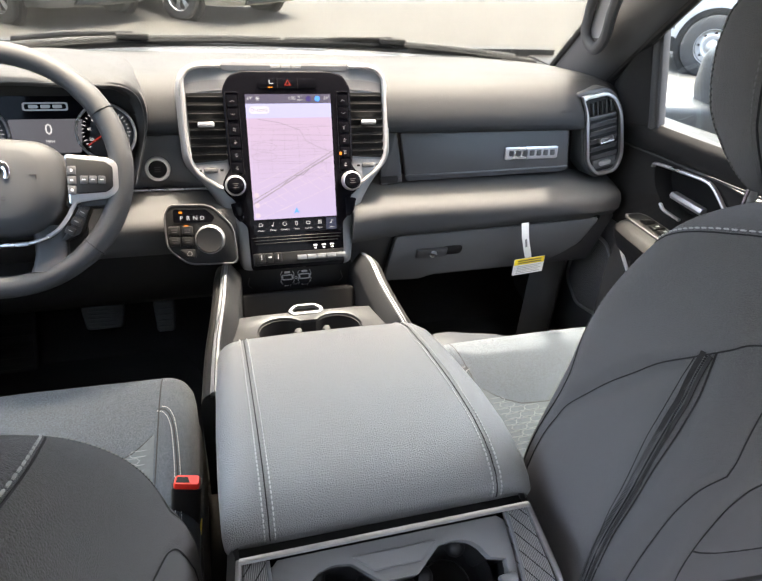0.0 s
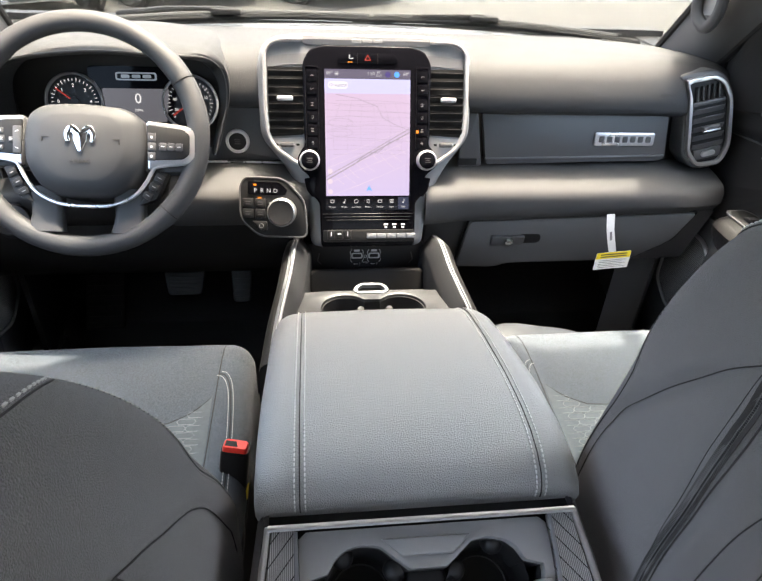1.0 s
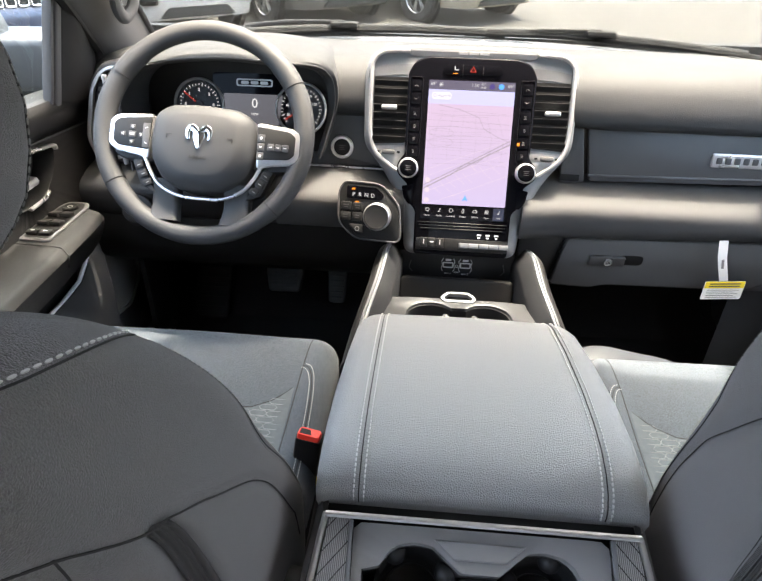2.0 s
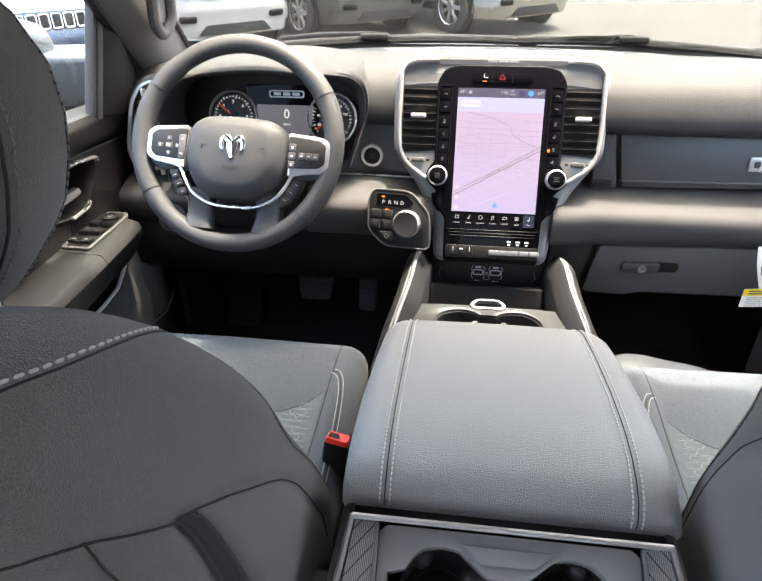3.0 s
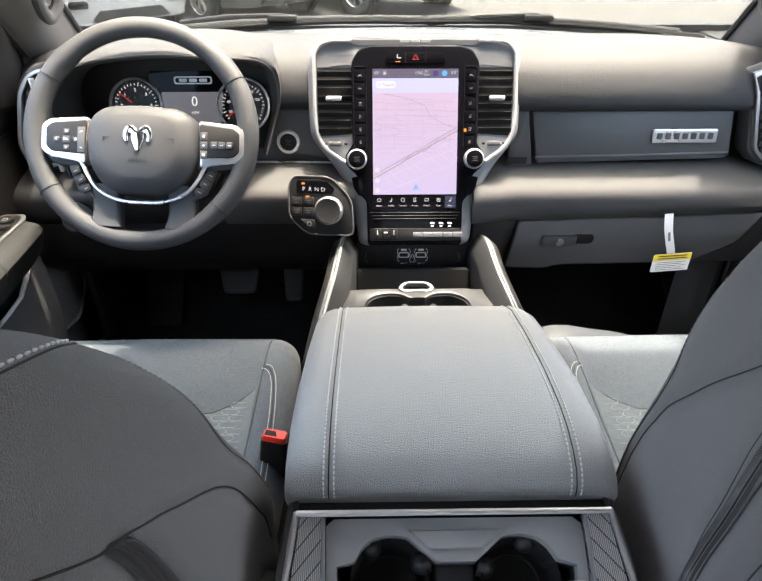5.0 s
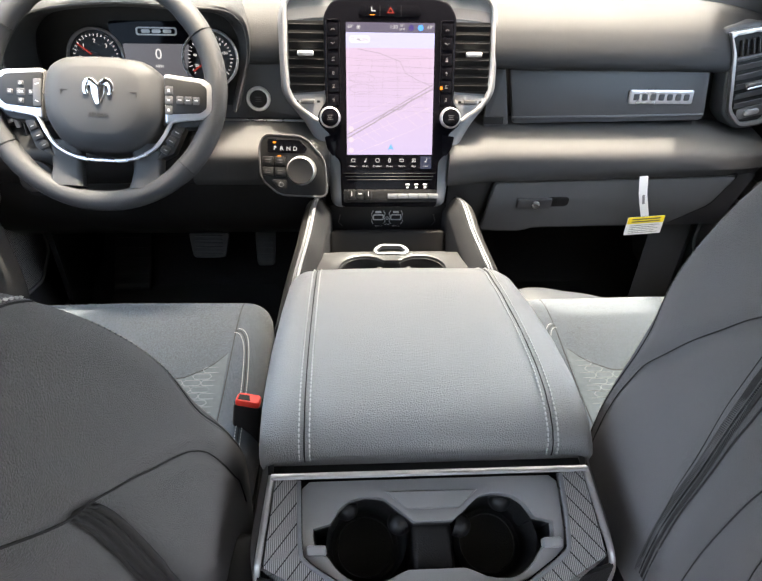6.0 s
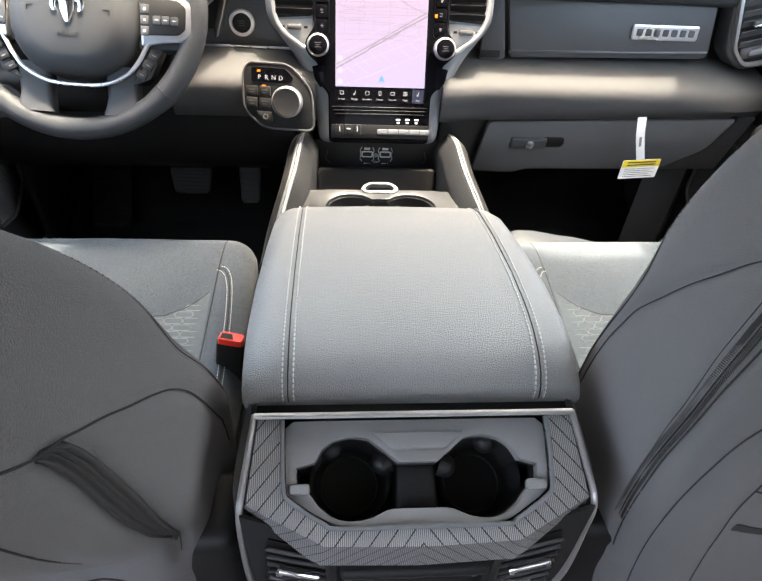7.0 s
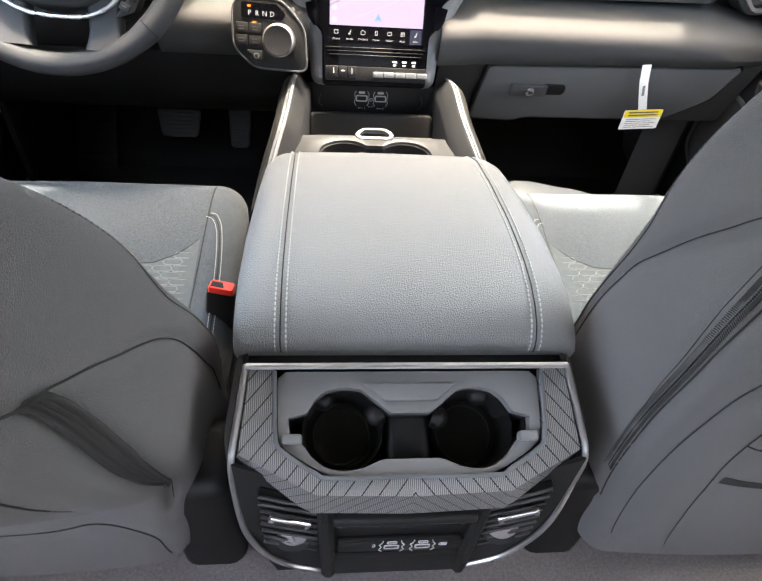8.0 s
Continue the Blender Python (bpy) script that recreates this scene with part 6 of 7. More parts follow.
def back_line(cx, recline, pts, side, out=0.0, n=8):
    return [back_point(cx, recline, p.x, min(1.0, max(0.0, p.y)), side, out) for p in smooth_line([(z, u, 0) for z, u in pts], n)]


def back_skin(cx, recline, zs, creases, steps=96):
    """The backrest as one closed skin, drawn in along its creases. creases: (points (z, u), depth, width) as they run on both flanks."""
    length = 0.48
    zz, uu = np.array(zs)[:, None], np.linspace(0, 1, steps + 1)[None, :]
    dent = np.zeros((len(zs), steps + 1))
    for pts, depth, width in creases:
        line = np.array([(p.x, p.y * length) for p in smooth_line([(z, u, 0) for z, u in pts], 10)])
        near = np.full(dent.shape, 9.0)
        for q in line:
            near = np.minimum(near, (zz - q[0]) ** 2 + (uu * length - q[1]) ** 2)
        dent = np.maximum(dent, depth * np.exp(-near / width ** 2))
    rings = []
    for i, z in enumerate(zs):
        yf, yr, w, rf, rb = back_section(z, recline)
        half = [[back_point(cx, recline, z, j / steps, side, -float(dent[i, j])) for j in range(steps + 1)] for side in (-1, 1)]
        reach = w - rf + flare(z, recline)
        front = [Vector((cx + f * reach, yf - 0.028 * (1 - f * f), z)) for f in (0.85, 0.6, 0.3, 0.0, -0.3, -0.6, -0.85)]
        rings.append(half[0][:0:-1] + half[1] + front)
    return rings


def seat(name, cx, recline, label):
    s = thing(name, (cx, 0.6, FLOOR_Z), label, "car seat", "front seats")
    # cushion: flat middle with raised, rounded bolsters and a flush front piece
    ys = [0.42, 0.45, 0.55, 0.70, 0.80, 0.85, 0.88, 0.902, 0.916, 0.922, 0.920, 0.905]
    zt = [0.870, 0.888, 0.896, 0.910, 0.924, 0.930, 0.930, 0.922, 0.905, 0.88, 0.85, 0.79]
    wd = [0.22, 0.245, 0.258, 0.263, 0.263, 0.262, 0.258, 0.252, 0.246, 0.240, 0.236, 0.23]
    def lift(x, y):
        k = min(1.0, max(0.0, (abs(x) - 0.192) / 0.034))
        return 0.004 * (1 - abs(x) / 0.27) + 0.013 * k * k * (3 - 2 * k) * min(1.0, max(0.0, (0.89 - y) / 0.08))
    def cush(x, y, up=0.0):
        """A point of the cushion's top, x from its middle."""
        w = float(np.interp(y, ys[:8], wd[:8]))
        r = 0.040
        over = max(0.0, abs(x) - (w - r))
        return Vector((cx + x, y, float(np.interp(y, ys[:8], zt[:8])) + lift(x, y) - (r - math.sqrt(max(0.0, r * r - over * over))) + up))
    rings = []
    flat = [-0.92 + 1.84 * k / 48 for k in range(49)]
    for y, z, w in zip(ys, zt, wd):
        r = 0.040
        ring = []
        for k in range(9):
            a = math.pi / 2 * k / 9
            ring.append((-(w - r) - r * math.cos(a), lift(w - r, y) - r + r * math.sin(a)))
        ring += [(f * (w - r) / 0.92, lift(f * (w - r) / 0.92, y)) for f in flat]
        for k in range(9):
            a = math.pi / 2 * (8 - k) / 9
            ring.append(((w - r) + r * math.cos(a), lift(w - r, y) - r + r * math.sin(a)))
        ring += [(w, -0.13), (-w, -0.13)]
        rings.append([(cx + x, y, z + q) for x, q in ring])
    cushion = part("cushion", loft(rings), CLOTH, s, "blue-grey tweed cloth cushion", smooth=60)
    # woven insert behind a curved seam, with a raised pattern of long hexagons
    front = lambda x: float(np.interp(abs(x), [0, 0.09, 0.138, 0.171, 0.2], [0.716, 0.718, 0.722, 0.740, 0.770]))
    rows = [[cush(0.199 * u, 0.47 + (front(0.199 * u) - 0.47) * v, 0.0008) for u in np.linspace(-1, 1, 25)] for v in np.linspace(0, 1, 10)]
    part("insert", sheet(rows, 0.002), INSERT, s, "paler woven insert")
    cells = []
    for r in range(20):
        for q in range(-7, 8):
            px, py = q * 0.0275 + 0.01375 * (r % 2), 0.50 + 0.0125 * r
            if abs(px) > 0.186 or py > front(px) - 0.007:
                continue
            pts = [(-0.0145, 0), (-0.0105, 0.0052), (0.0105, 0.0052), (0.0145, 0), (0.0105, -0.0052), (-0.0105, -0.0052)]
            cells.append(tube([cush(px + a, py + b, 0.0007) for a, b in pts], 0.0008, 4, closed=True))
    part("insert_pattern", merge(*cells), INSERT_LINE, s, "pale hexagon pattern")
    part("insert_seam", tube([cush(x, front(x) + 0.001, 0.0003) for x in np.linspace(-0.197, 0.197, 41)], 0.0011, 6), THREAD_DARK, s)
    for side in (-1, 1):
        part("bolster_seam", tube([cush(side * (0.197 + 0.011 * (y - 0.5) / 0.386), y, 0.0002) for y in np.linspace(0.48, 0.898, 30)], 0.0010, 6), THREAD_DARK, s)
        path = smooth_line([(x, y, 0) for x, y in ((0.207, 0.815), (0.217, 0.806), (0.226, 0.785), (0.231, 0.75), (0.234, 0.687), (0.235, 0.60), (0.235, 0.50))], 6)
        part("stitch_seam", tube([cush(side * p.x, p.y, 0.0003) for p in path], 0.0009, 6), THREAD_DARK, s)
        for d in (-0.0038, 0.0038):
            part("bolster_stitching", stitches([cush(side * (p.x + d), p.y + d * 0.6 * (p.y > 0.78), 0.0008) for p in path], 0.0052, 0.0038, 0.00062), THREAD, s, "pale thread")
    for sx in (-1, 1):
        part("side_shield", loft([[(cx + sx * (0.252 + dx), y, z0 + dz) for dx, dz in ((0.0, 0.0), (0.010, -0.006), (0.012, -0.14), (0.0, -0.15), (-0.012, -0.14), (-0.012, -0.006))] for y, z0 in ((0.400, 0.80), (0.42, 0.845), (0.45, 0.862), (0.70, 0.862), (0.86, 0.850), (0.89, 0.80))]), BLACK, s, "black plastic side shield")
    inner = 1 if recline else -1
    part("inner_cover", box(*sorted((cx + inner * 0.205, cx + inner * 0.288)), 0.362, 0.46, FLOOR_Z + 0.075, 0.925, 0.022, 4), BLACK, s, "black plastic cover beside the console")
    part("seat_base", box(cx - 0.20, cx + 0.20, 0.42, 0.86, FLOOR_Z + 0.08, 0.80, 0.02), BLACK, s)
    for sx in (-0.17, 0.17):
        part("seat_rail", box(cx + sx - 0.02, cx + sx + 0.02, 0.38, 0.90, FLOOR_Z, FLOOR_Z + 0.09, 0.004), BLACK, s)
    zs = list(np.arange(0.757 if recline else 0.787, 1.39, 0.0055)) + list(np.arange(1.39, 1.437, 0.004)) + [1.440, 1.445, 1.448, 1.451, 1.4535, 1.456]
    if recline:
        main = [(0.92, 0.815), (0.987, 0.800), (1.057, 0.803), (1.113, 0.803), (1.155, 0.785), (1.19, 0.752), (1.225, 0.711), (1.252, 0.682), (1.272, 0.657), (1.288, 0.637), (1.30, 0.612), (1.313, 0.595), (1.331, 0.575), (1.346, 0.555), (1.36, 0.51), (1.372, 0.42), (1.378, 0.25), (1.38, 0.0)]
        upper = [(1.288, 0.637), (1.265, 0.630), (1.232, 0.614), (1.19, 0.595), (1.149, 0.577), (1.112, 0.557), (1.05, 0.531), (0.983, 0.511), (0.93, 0.503)]
        under = [(1.301, 0.612), (1.277, 0.602), (1.247, 0.584), (1.201, 0.559), (1.138, 0.530), (1.10, 0.515), (1.047, 0.497), (0.98, 0.490), (0.925, 0.497)]
        between = lambda k: [(a[0] + (b[0] - a[0]) * k, a[1] + (b[1] - a[1]) * k) for a, b in zip(upper, under)]
        side_tuck = [(1.346, 0.557), (1.334, 0.545), (1.308, 0.522), (1.26, 0.492), (1.20, 0.462), (1.10, 0.42)]
        foot_line = [(0.905, 0.0), (0.905, 0.212), (0.909, 0.263), (0.917, 0.325), (0.894, 0.378), (0.844, 0.445), (0.80, 0.48), (0.775, 0.51)]
        seams = [(main, 0.0008), (upper, 0.0007), (side_tuck, 0.0007), (foot_line, 0.0009)]
        creases = [(main, 0.0042, 0.0085), (upper, 0.0040, 0.0070), (between(0.25), 0.0080, 0.0070), (between(0.5), 0.0090, 0.0070), (between(0.75), 0.0085, 0.0070), (under, 0.0070, 0.0070), (side_tuck, 0.0050, 0.009), (foot_line, 0.0060, 0.011)]
    else:
        main = [(0.955, 0.866), (1.01, 0.866), (1.06, 0.862), (1.10, 0.858), (1.13, 0.848), (1.16, 0.836), (1.19, 0.806), (1.23, 0.760), (1.265, 0.715), (1.295, 0.678), (1.32, 0.635), (1.345, 0.588), (1.361, 0.552), (1.372, 0.45), (1.378, 0.3), (1.38, 0.0)]
        upper = [(0.985, 0.578), (1.03, 0.586), (1.07, 0.592), (1.11, 0.600), (1.15, 0.603), (1.19, 0.607), (1.22, 0.610), (1.25, 0.611), (1.275, 0.614), (1.303, 0.620), (1.326, 0.625)]
        zipline = [(0.96, 0.566), (1.03, 0.576), (1.09, 0.581), (1.14, 0.583), (1.19, 0.585), (1.24, 0.586), (1.26, 0.588), (1.283, 0.591), (1.311, 0.602), (1.334, 0.610)]
        under = [(0.90, 0.545), (0.94, 0.550), (1.03, 0.560), (1.085, 0.566), (1.14, 0.567), (1.19, 0.567), (1.236, 0.564), (1.266, 0.566), (1.295, 0.573), (1.319, 0.586), (1.339, 0.600)]
        second = [(0.84, 0.479), (0.90, 0.482), (0.964, 0.488), (1.03, 0.494), (1.074, 0.496), (1.118, 0.496), (1.15, 0.494), (1.176, 0.487), (1.201, 0.474), (1.223, 0.449)]
        branch = [(1.223, 0.449), (1.245, 0.451), (1.269, 0.460), (1.30, 0.471), (1.335, 0.482), (1.369, 0.492)]
        pouch = [(0.82, 0.318), (0.905, 0.345), (1.0, 0.379), (1.06, 0.402), (1.106, 0.410), (1.148, 0.408), (1.183, 0.398), (1.208, 0.367), (1.222, 0.30), (1.228, 0.15), (1.23, 0.0)]
        pouch_zip = [(1.106, 0.409), (1.098, 0.35), (1.094, 0.2), (1.093, 0.0)]
        seams = [(main, 0.0007), (upper, 0.0005), (under, 0.0009), (second, 0.0007), (branch, 0.0007), (pouch, 0.0007), (pouch_zip, 0.0009)]
        creases = [(main, 0.0040, 0.0085), (upper, 0.0022, 0.0045), (zipline, 0.0034, 0.0040), (under, 0.0042, 0.0060), (second, 0.0042, 0.009), (branch, 0.0036, 0.009), (pouch, 0.0042, 0.009), (pouch_zip, 0.0035, 0.006)]
    back = part("backrest", loft(back_skin(cx, recline, zs, creases)), CLOTHB, s, "dark grey cloth backrest", smooth=60)
    for side in (-1, 1):
        for (pts, r), (_, depth, _) in zip(seams, [c for c in creases if c[0] in [q[0] for q in seams]]):
            part("panel_seam", tube(back_line(cx, recline, pts, side, r * 1.1 - depth), r, 6), SEAM, s)
        if recline:     # pleats of darker cloth in the tuck, darkened further for the valleys' shade
            rows = []
            pleats = smooth_line([(k, o, 0) for k, o in ((-0.05, -0.0046), (0.03, -0.0020), (0.14, -0.0006), (0.24, -0.0014), (0.30, -0.0034), (0.37, -0.0026), (0.43, -0.0028), (0.49, -0.0046), (0.56, -0.0040), (0.64, -0.0048), (0.74, -0.0066), (0.86, -0.0060), (0.95, -0.0034), (1.05, -0.0046))], 5)
            pleat_k, pleat_out = [p.x for p in pleats], [p.y for p in pleats]
            for i, (a, b) in enumerate(zip(smooth_line([(z, u, 0) for z, u in upper], 6), smooth_line([(z, u, 0) for z, u in under], 6))):
                row = []
                ease = min(1.0, i / 2, max(0.0, 47 - i) / 4)
                for k in np.linspace(-0.05, 1.05, 45):
                    sag = ease * float(np.interp(k, pleat_k, pleat_out)) - 0.011 * (1 - ease)
                    row.append(back_point(cx, recline, a.x + (b.x - a.x) * k, a.y + (b.y - a.y) * k, side, sag))
                rows.append(row)
            part("fold_cloth", sheet(rows, 0.0006), FOLDCLOTH, s, "dark pleated cloth in the tuck", smooth=60)
        if not recline:
            part("zip", stitches(back_line(cx, recline, zipline, side, -0.0022), 0.0024, 0.0015, 0.0011), RUBBER, s, "black zip teeth")
            for q in (-1, 1):       # ribbed tape on both sides of the teeth
                near, far = (back_line(cx, recline, [(z, u + q * d) for z, u in zipline], side, o, 22) for d, o in ((0.004, -0.0022), (0.0125, -0.0004)))
                part("zip_tape", merge(*[tube([a, b], 0.0007, 4) for a, b in zip(near, far)]), ZIPCLOTH, s, "ribbed zip tape")
            near, far = (back_line(cx, recline, [(z + d, u) for z, u in ((1.042, 0.385), (1.036, 0.33), (1.032, 0.2), (1.03, 0.0))], side, 0.0004, 24) for d in (-0.006, 0.006))
            part("zip_tape", merge(*[tube([a, b], 0.0008, 4) for a, b in zip(near, far)]), ZIPCLOTH, s, "ribbed zip tape")
        edge = [(0.93, 0.885), (1.0, 0.888), (1.09, 0.886), (1.168, 0.872), (1.215, 0.878), (1.26, 0.91), (1.31, 0.95), (1.35, 0.98)]
        part("flank_seam", tube(back_line(cx, recline, edge, side), 0.0009, 6), THREAD_DARK, s)
        for du in (-0.010, 0.010):
            part("flank_stitching", stitches(back_line(cx, recline, [(z, u + du) for z, u in edge], side, 0.0006), 0.0055, 0.004, 0.0005), THREAD_GREY, s)
        brow = [(1.446, 0.0), (1.446, 0.3), (1.442, 0.55), (1.433, 0.72), (1.421, 0.80), (1.408, 0.855), (1.392, 0.90), (1.372, 0.94)]
        rows = []
        for p in smooth_line([(z, u, 0) for z, u in brow], 6):
            z0, u = p.x + 0.002, min(1.0, max(0.0, p.y))
            rows.append([back_point(cx, recline, z0 + (1.4555 - z0) * k, u, side, 0.0013) for k in (0, 0.15, 0.3, 0.45, 0.6, 0.75, 0.88, 1.0)])
        part("shoulder_cover", sheet(rows, 0.0008), CLOTHTOP, s, "speckled cloth over the shoulder", smooth=60)
        part("shoulder_seam", tube(back_line(cx, recline, brow, side, 0.0004), 0.0007, 6), THREAD_DARK, s)
        part("shoulder_stitching", stitches(back_line(cx, recline, [(z + 0.005, u) for z, u in brow], side, 0.0022), 0.0070, 0.0050, 0.00095), THREAD, s, "thick pale stitching")
    # headrest on two posts
    hy = 0.520 - recline * 0.40
    hr = []
    hd = -0.045 if recline else 0.0
    head_tab = [(z + hd, w, t) for z, w, t in ((1.385, 0.035, 0.040), (1.40, 0.062, 0.060), (1.415, 0.080, 0.076), (1.435, 0.098, 0.092), (1.46, 0.118, 0.104), (1.48, 0.131, 0.110), (1.51, 0.141, 0.114), (1.54, 0.146, 0.114), (1.57, 0.143, 0.110), (1.60, 0.128, 0.098), (1.62, 0.105, 0.082), (1.632, 0.078, 0.062))]
    def head_point(z, a, grow=0.0):
        w, t = (float(np.interp(z, [r[0] for r in head_tab], [r[k] for r in head_tab])) + grow for k in (1, 2))
        ca, sa = math.cos(a), math.sin(a)
        return Vector((cx + w * math.copysign(abs(ca) ** 0.5, ca), hy + t / 2 * math.copysign(abs(sa) ** 0.7, sa) + 0.06 * (z - 1.46), z))
    for z in [r[0] for r in head_tab]:
        hr.append([head_point(z, 2 * math.pi * k / 40) for k in range(40)])
    head = part("headrest", loft(hr), CLOTHB, s, "dark grey cloth headrest with stitched edges", smooth=60)
    for a in (0.45, -0.45, math.pi - 0.45, math.pi + 0.45):
        zz = np.linspace(1.390 + hd, 1.628 + hd, 40)
        part("headrest_seam", tube([head_point(z, a) for z in zz], 0.0013, 6), THREAD_DARK, head)
        for q in (-0.11, 0.11):
            part("headrest_stitching", stitches([head_point(z, a + q, 0.0012) for z in zz], 0.0065, 0.0046, 0.0008), THREAD_GREY, head, "pale thread")
    for sx in (-0.06, 0.06):
        part("headrest_post", tube([(cx + sx, hy, 1.33), (cx + sx, hy, 1.40)], 0.007, 10), CHROME, s)
    return s


seat("driver_seat", -0.475, 0.42, "grey cloth driver's seat with contrast stitching beside the console")
seat("passenger_seat", 0.475, 0.0, "grey cloth passenger seat with sunlit cushion front")

# loose plastic film left at the front of the passenger cushion
film = thing("plastic_film", (0.32, 0.93, 0.90), "loose pale plastic film at the passenger cushion's front", "film")
rows = []
for x, z in ((0.225, 0.905), (0.255, 0.914), (0.285, 0.913), (0.31, 0.908), (0.335, 0.903), (0.365, 0.899), (0.395, 0.892), (0.43, 0.880)):
    rows.append([(x - 0.004, 0.912, 0.900 + 0.3 * (z - 0.900)), (x, 0.925, 0.905 + 0.6 * (z - 0.905)), (x + 0.002, 0.940, z - 0.001), (x + 0.004, 0.952, z), (x + 0.006, 0.960, z - 0.030), (x + 0.006, 0.955, z - 0.09)])
part("sheet", sheet(rows, 0.0005), FILM, film)


# ---- front doors, mirrors, pedals, mats ----
def door(side):
    d = thing("front_door", (side * 0.82, 0.8, 0.66), "dark grey truck door trim with window switches and pull", "door", "front doors")
    X = lambda x: side * x
    def yz(pts, x):
        """A frame whose plane faces the cab at that distance from the middle; outline points are (y, z)."""
        m = frame_of((X(x), 0, 0), (0, 1, 0), (0, 0, 1))
        return m if side < 0 else m @ Matrix.Scale(-1, 4, (0, 0, 1))
    recess = rounded([(1.112, 1.198), (0.955, 1.219), (0.925, 1.216), (0.880, 1.190), (0.880, 1.140), (0.985, 1.116), (1.040, 1.116), (1.092, 1.155)], 0.018)
    frame_poly = [(0.15, 0.62), (1.36, 0.62), (1.36, 1.225), (0.15, 1.225)]
    c = (1.0, 1.165)
    part("door_skin", ring_prism(polar(frame_poly, 120, *c), polar(recess, 120, *c), 0.006, yz(0, 0.816), 0.002), DOORTRIM, d)
    rims = [[(X(x), c[0] + (y - c[0]) * k, c[1] + (z - c[1]) * k) for y, z in polar(recess, 60, *c)] for x, k in ((0.811, 1.02), (0.806, 0.985), (0.814, 0.95), (0.845, 0.88))]
    part("handle_bowl", loft(rims, caps=False), DOORTRIM, d)
    part("bowl_back", prism([(c[0] + (y - c[0]) * 0.89, c[1] + (z - c[1]) * 0.89) for y, z in recess], 0.003, yz(0, 0.847), 0), BLACK, d)
    part("recess_rim", tube(smooth_line([(X(0.803), y, z) for y, z in ((1.108, 1.192), (1.104, 1.200), (1.07, 1.206), (0.99, 1.2155), (0.955, 1.2185), (0.930, 1.214), (0.888, 1.188))], 5), 0.0055, 8, flat=0.7), SILVER, d, "satin silver edge of the recess")
    part("recess_rim", tube(smooth_line([(X(0.803), y, z) for y, z in ((1.052, 1.127), (1.035, 1.118), (0.985, 1.117))], 5), 0.0045, 8, flat=0.7), SILVER, d)
    part("inner_handle", loft([[(X(x), y, z + dz) for x, dz in ((0.824, -0.008), (0.812, -0.007), (0.808, 0.0), (0.812, 0.007), (0.824, 0.008))] for y, z in ((1.040, 1.152), (1.032, 1.152), (0.985, 1.152), (0.955, 1.152), (0.945, 1.152))]), SILVER, d, "silver inner door handle")
    # soft sill under the window
    seam_z = lambda y: 1.206 + (1.24 - y) * 0.075
    rings = []
    for y in (0.15, 0.3, 0.5, 0.7, 0.85, 1.0, 1.1, 1.2, 1.30, 1.36):
        z0 = seam_z(y)
        zt = 1.283 + (1.13 - y) * 0.06
        rings.append([(X(px), y, pz) for px, pz in ((0.86, z0), (0.812, z0), (0.806, z0 + 0.004), (0.797, z0 + 0.02), (0.791, z0 + 0.045), (0.792, zt - 0.014), (0.799, zt - 0.003), (0.812, zt), (0.86, zt))])
    part("door_sill", loft(rings), DOORTRIM, d, "soft grey sill under the window")
    part("sill_seam", tube([(X(0.810), y, seam_z(y) - 0.002) for y in (0.15, 0.5, 0.95, 1.1, 1.2, 1.34)], 0.0022, 6), TRIMGREY, d)
    # armrest with switches
    rings = []
    for y, xi, zt, h in ((0.20, 0.705, 1.072, 0.07), (0.60, 0.703, 1.074, 0.07), (0.90, 0.706, 1.077, 0.066), (1.02, 0.710, 1.078, 0.062), (1.060, 0.714, 1.078, 0.058), (1.080, 0.722, 1.076, 0.052), (1.092, 0.736, 1.072, 0.042), (1.096, 0.755, 1.066, 0.03)):
        rings.append([(X(0.825), y, zt), (X(xi + 0.022), y, zt), (X(xi + 0.008), y, zt - 0.004), (X(xi), y, zt - 0.014), (X(xi + 0.004), y, zt - 0.035), (X(xi + 0.016), y, zt - h), (X(0.825), y, zt - h - 0.02)])
    part("armrest", loft(rings), DOORTRIM, d, "padded grey armrest")
    part("armrest_seam", tube(smooth_line([(X(0.81), 0.926, 1.0774), (X(0.729), 0.922, 1.0774), (X(0.7145), 0.918, 1.0735), (X(0.7062), 0.914, 1.063), (X(0.7098), 0.910, 1.043)], 5), 0.0013, 6), RUBBER, d)
    swm = frame_of((X(0.780), 1.02, 1.0785), (1, 0, 0), (0, 1, 0.0))
    bank = part("switch_plate", prism(rounded([(-0.030, -0.085), (0.030, -0.085), (0.030, 0.062), (0.020, 0.082), (-0.020, 0.082), (-0.030, 0.062)], 0.008), 0.004, swm, 0.0015), PLASTIC, d, "grey switch plate")
    part("plate_well", prism(rounded([(-0.024, -0.076), (0.024, -0.076), (0.024, 0.056), (0.016, 0.074), (-0.016, 0.074), (-0.024, 0.056)], 0.006), 0.0012, at(swm, 0, 0, 0.0035), 0), BLACK, bank)
    if side < 0:
        for k in range(2):
            for j in range(2):
                part("window_switch", obox(at(swm, -0.012 + 0.024 * j, 0.014 - 0.036 * k, 0.008) @ pose(0, 0, 0, -12), 0.021, 0.022, 0.009, 0.003), BLACK, bank)
        part("mirror_pad", lathe([(0, 0.004), (0.011, 0.004), (0.013, 0.005), (0.0155, 0.004), (0.0155, 0)], at(swm, 0.0, 0.048, 0.005), 24), BLACK, bank)
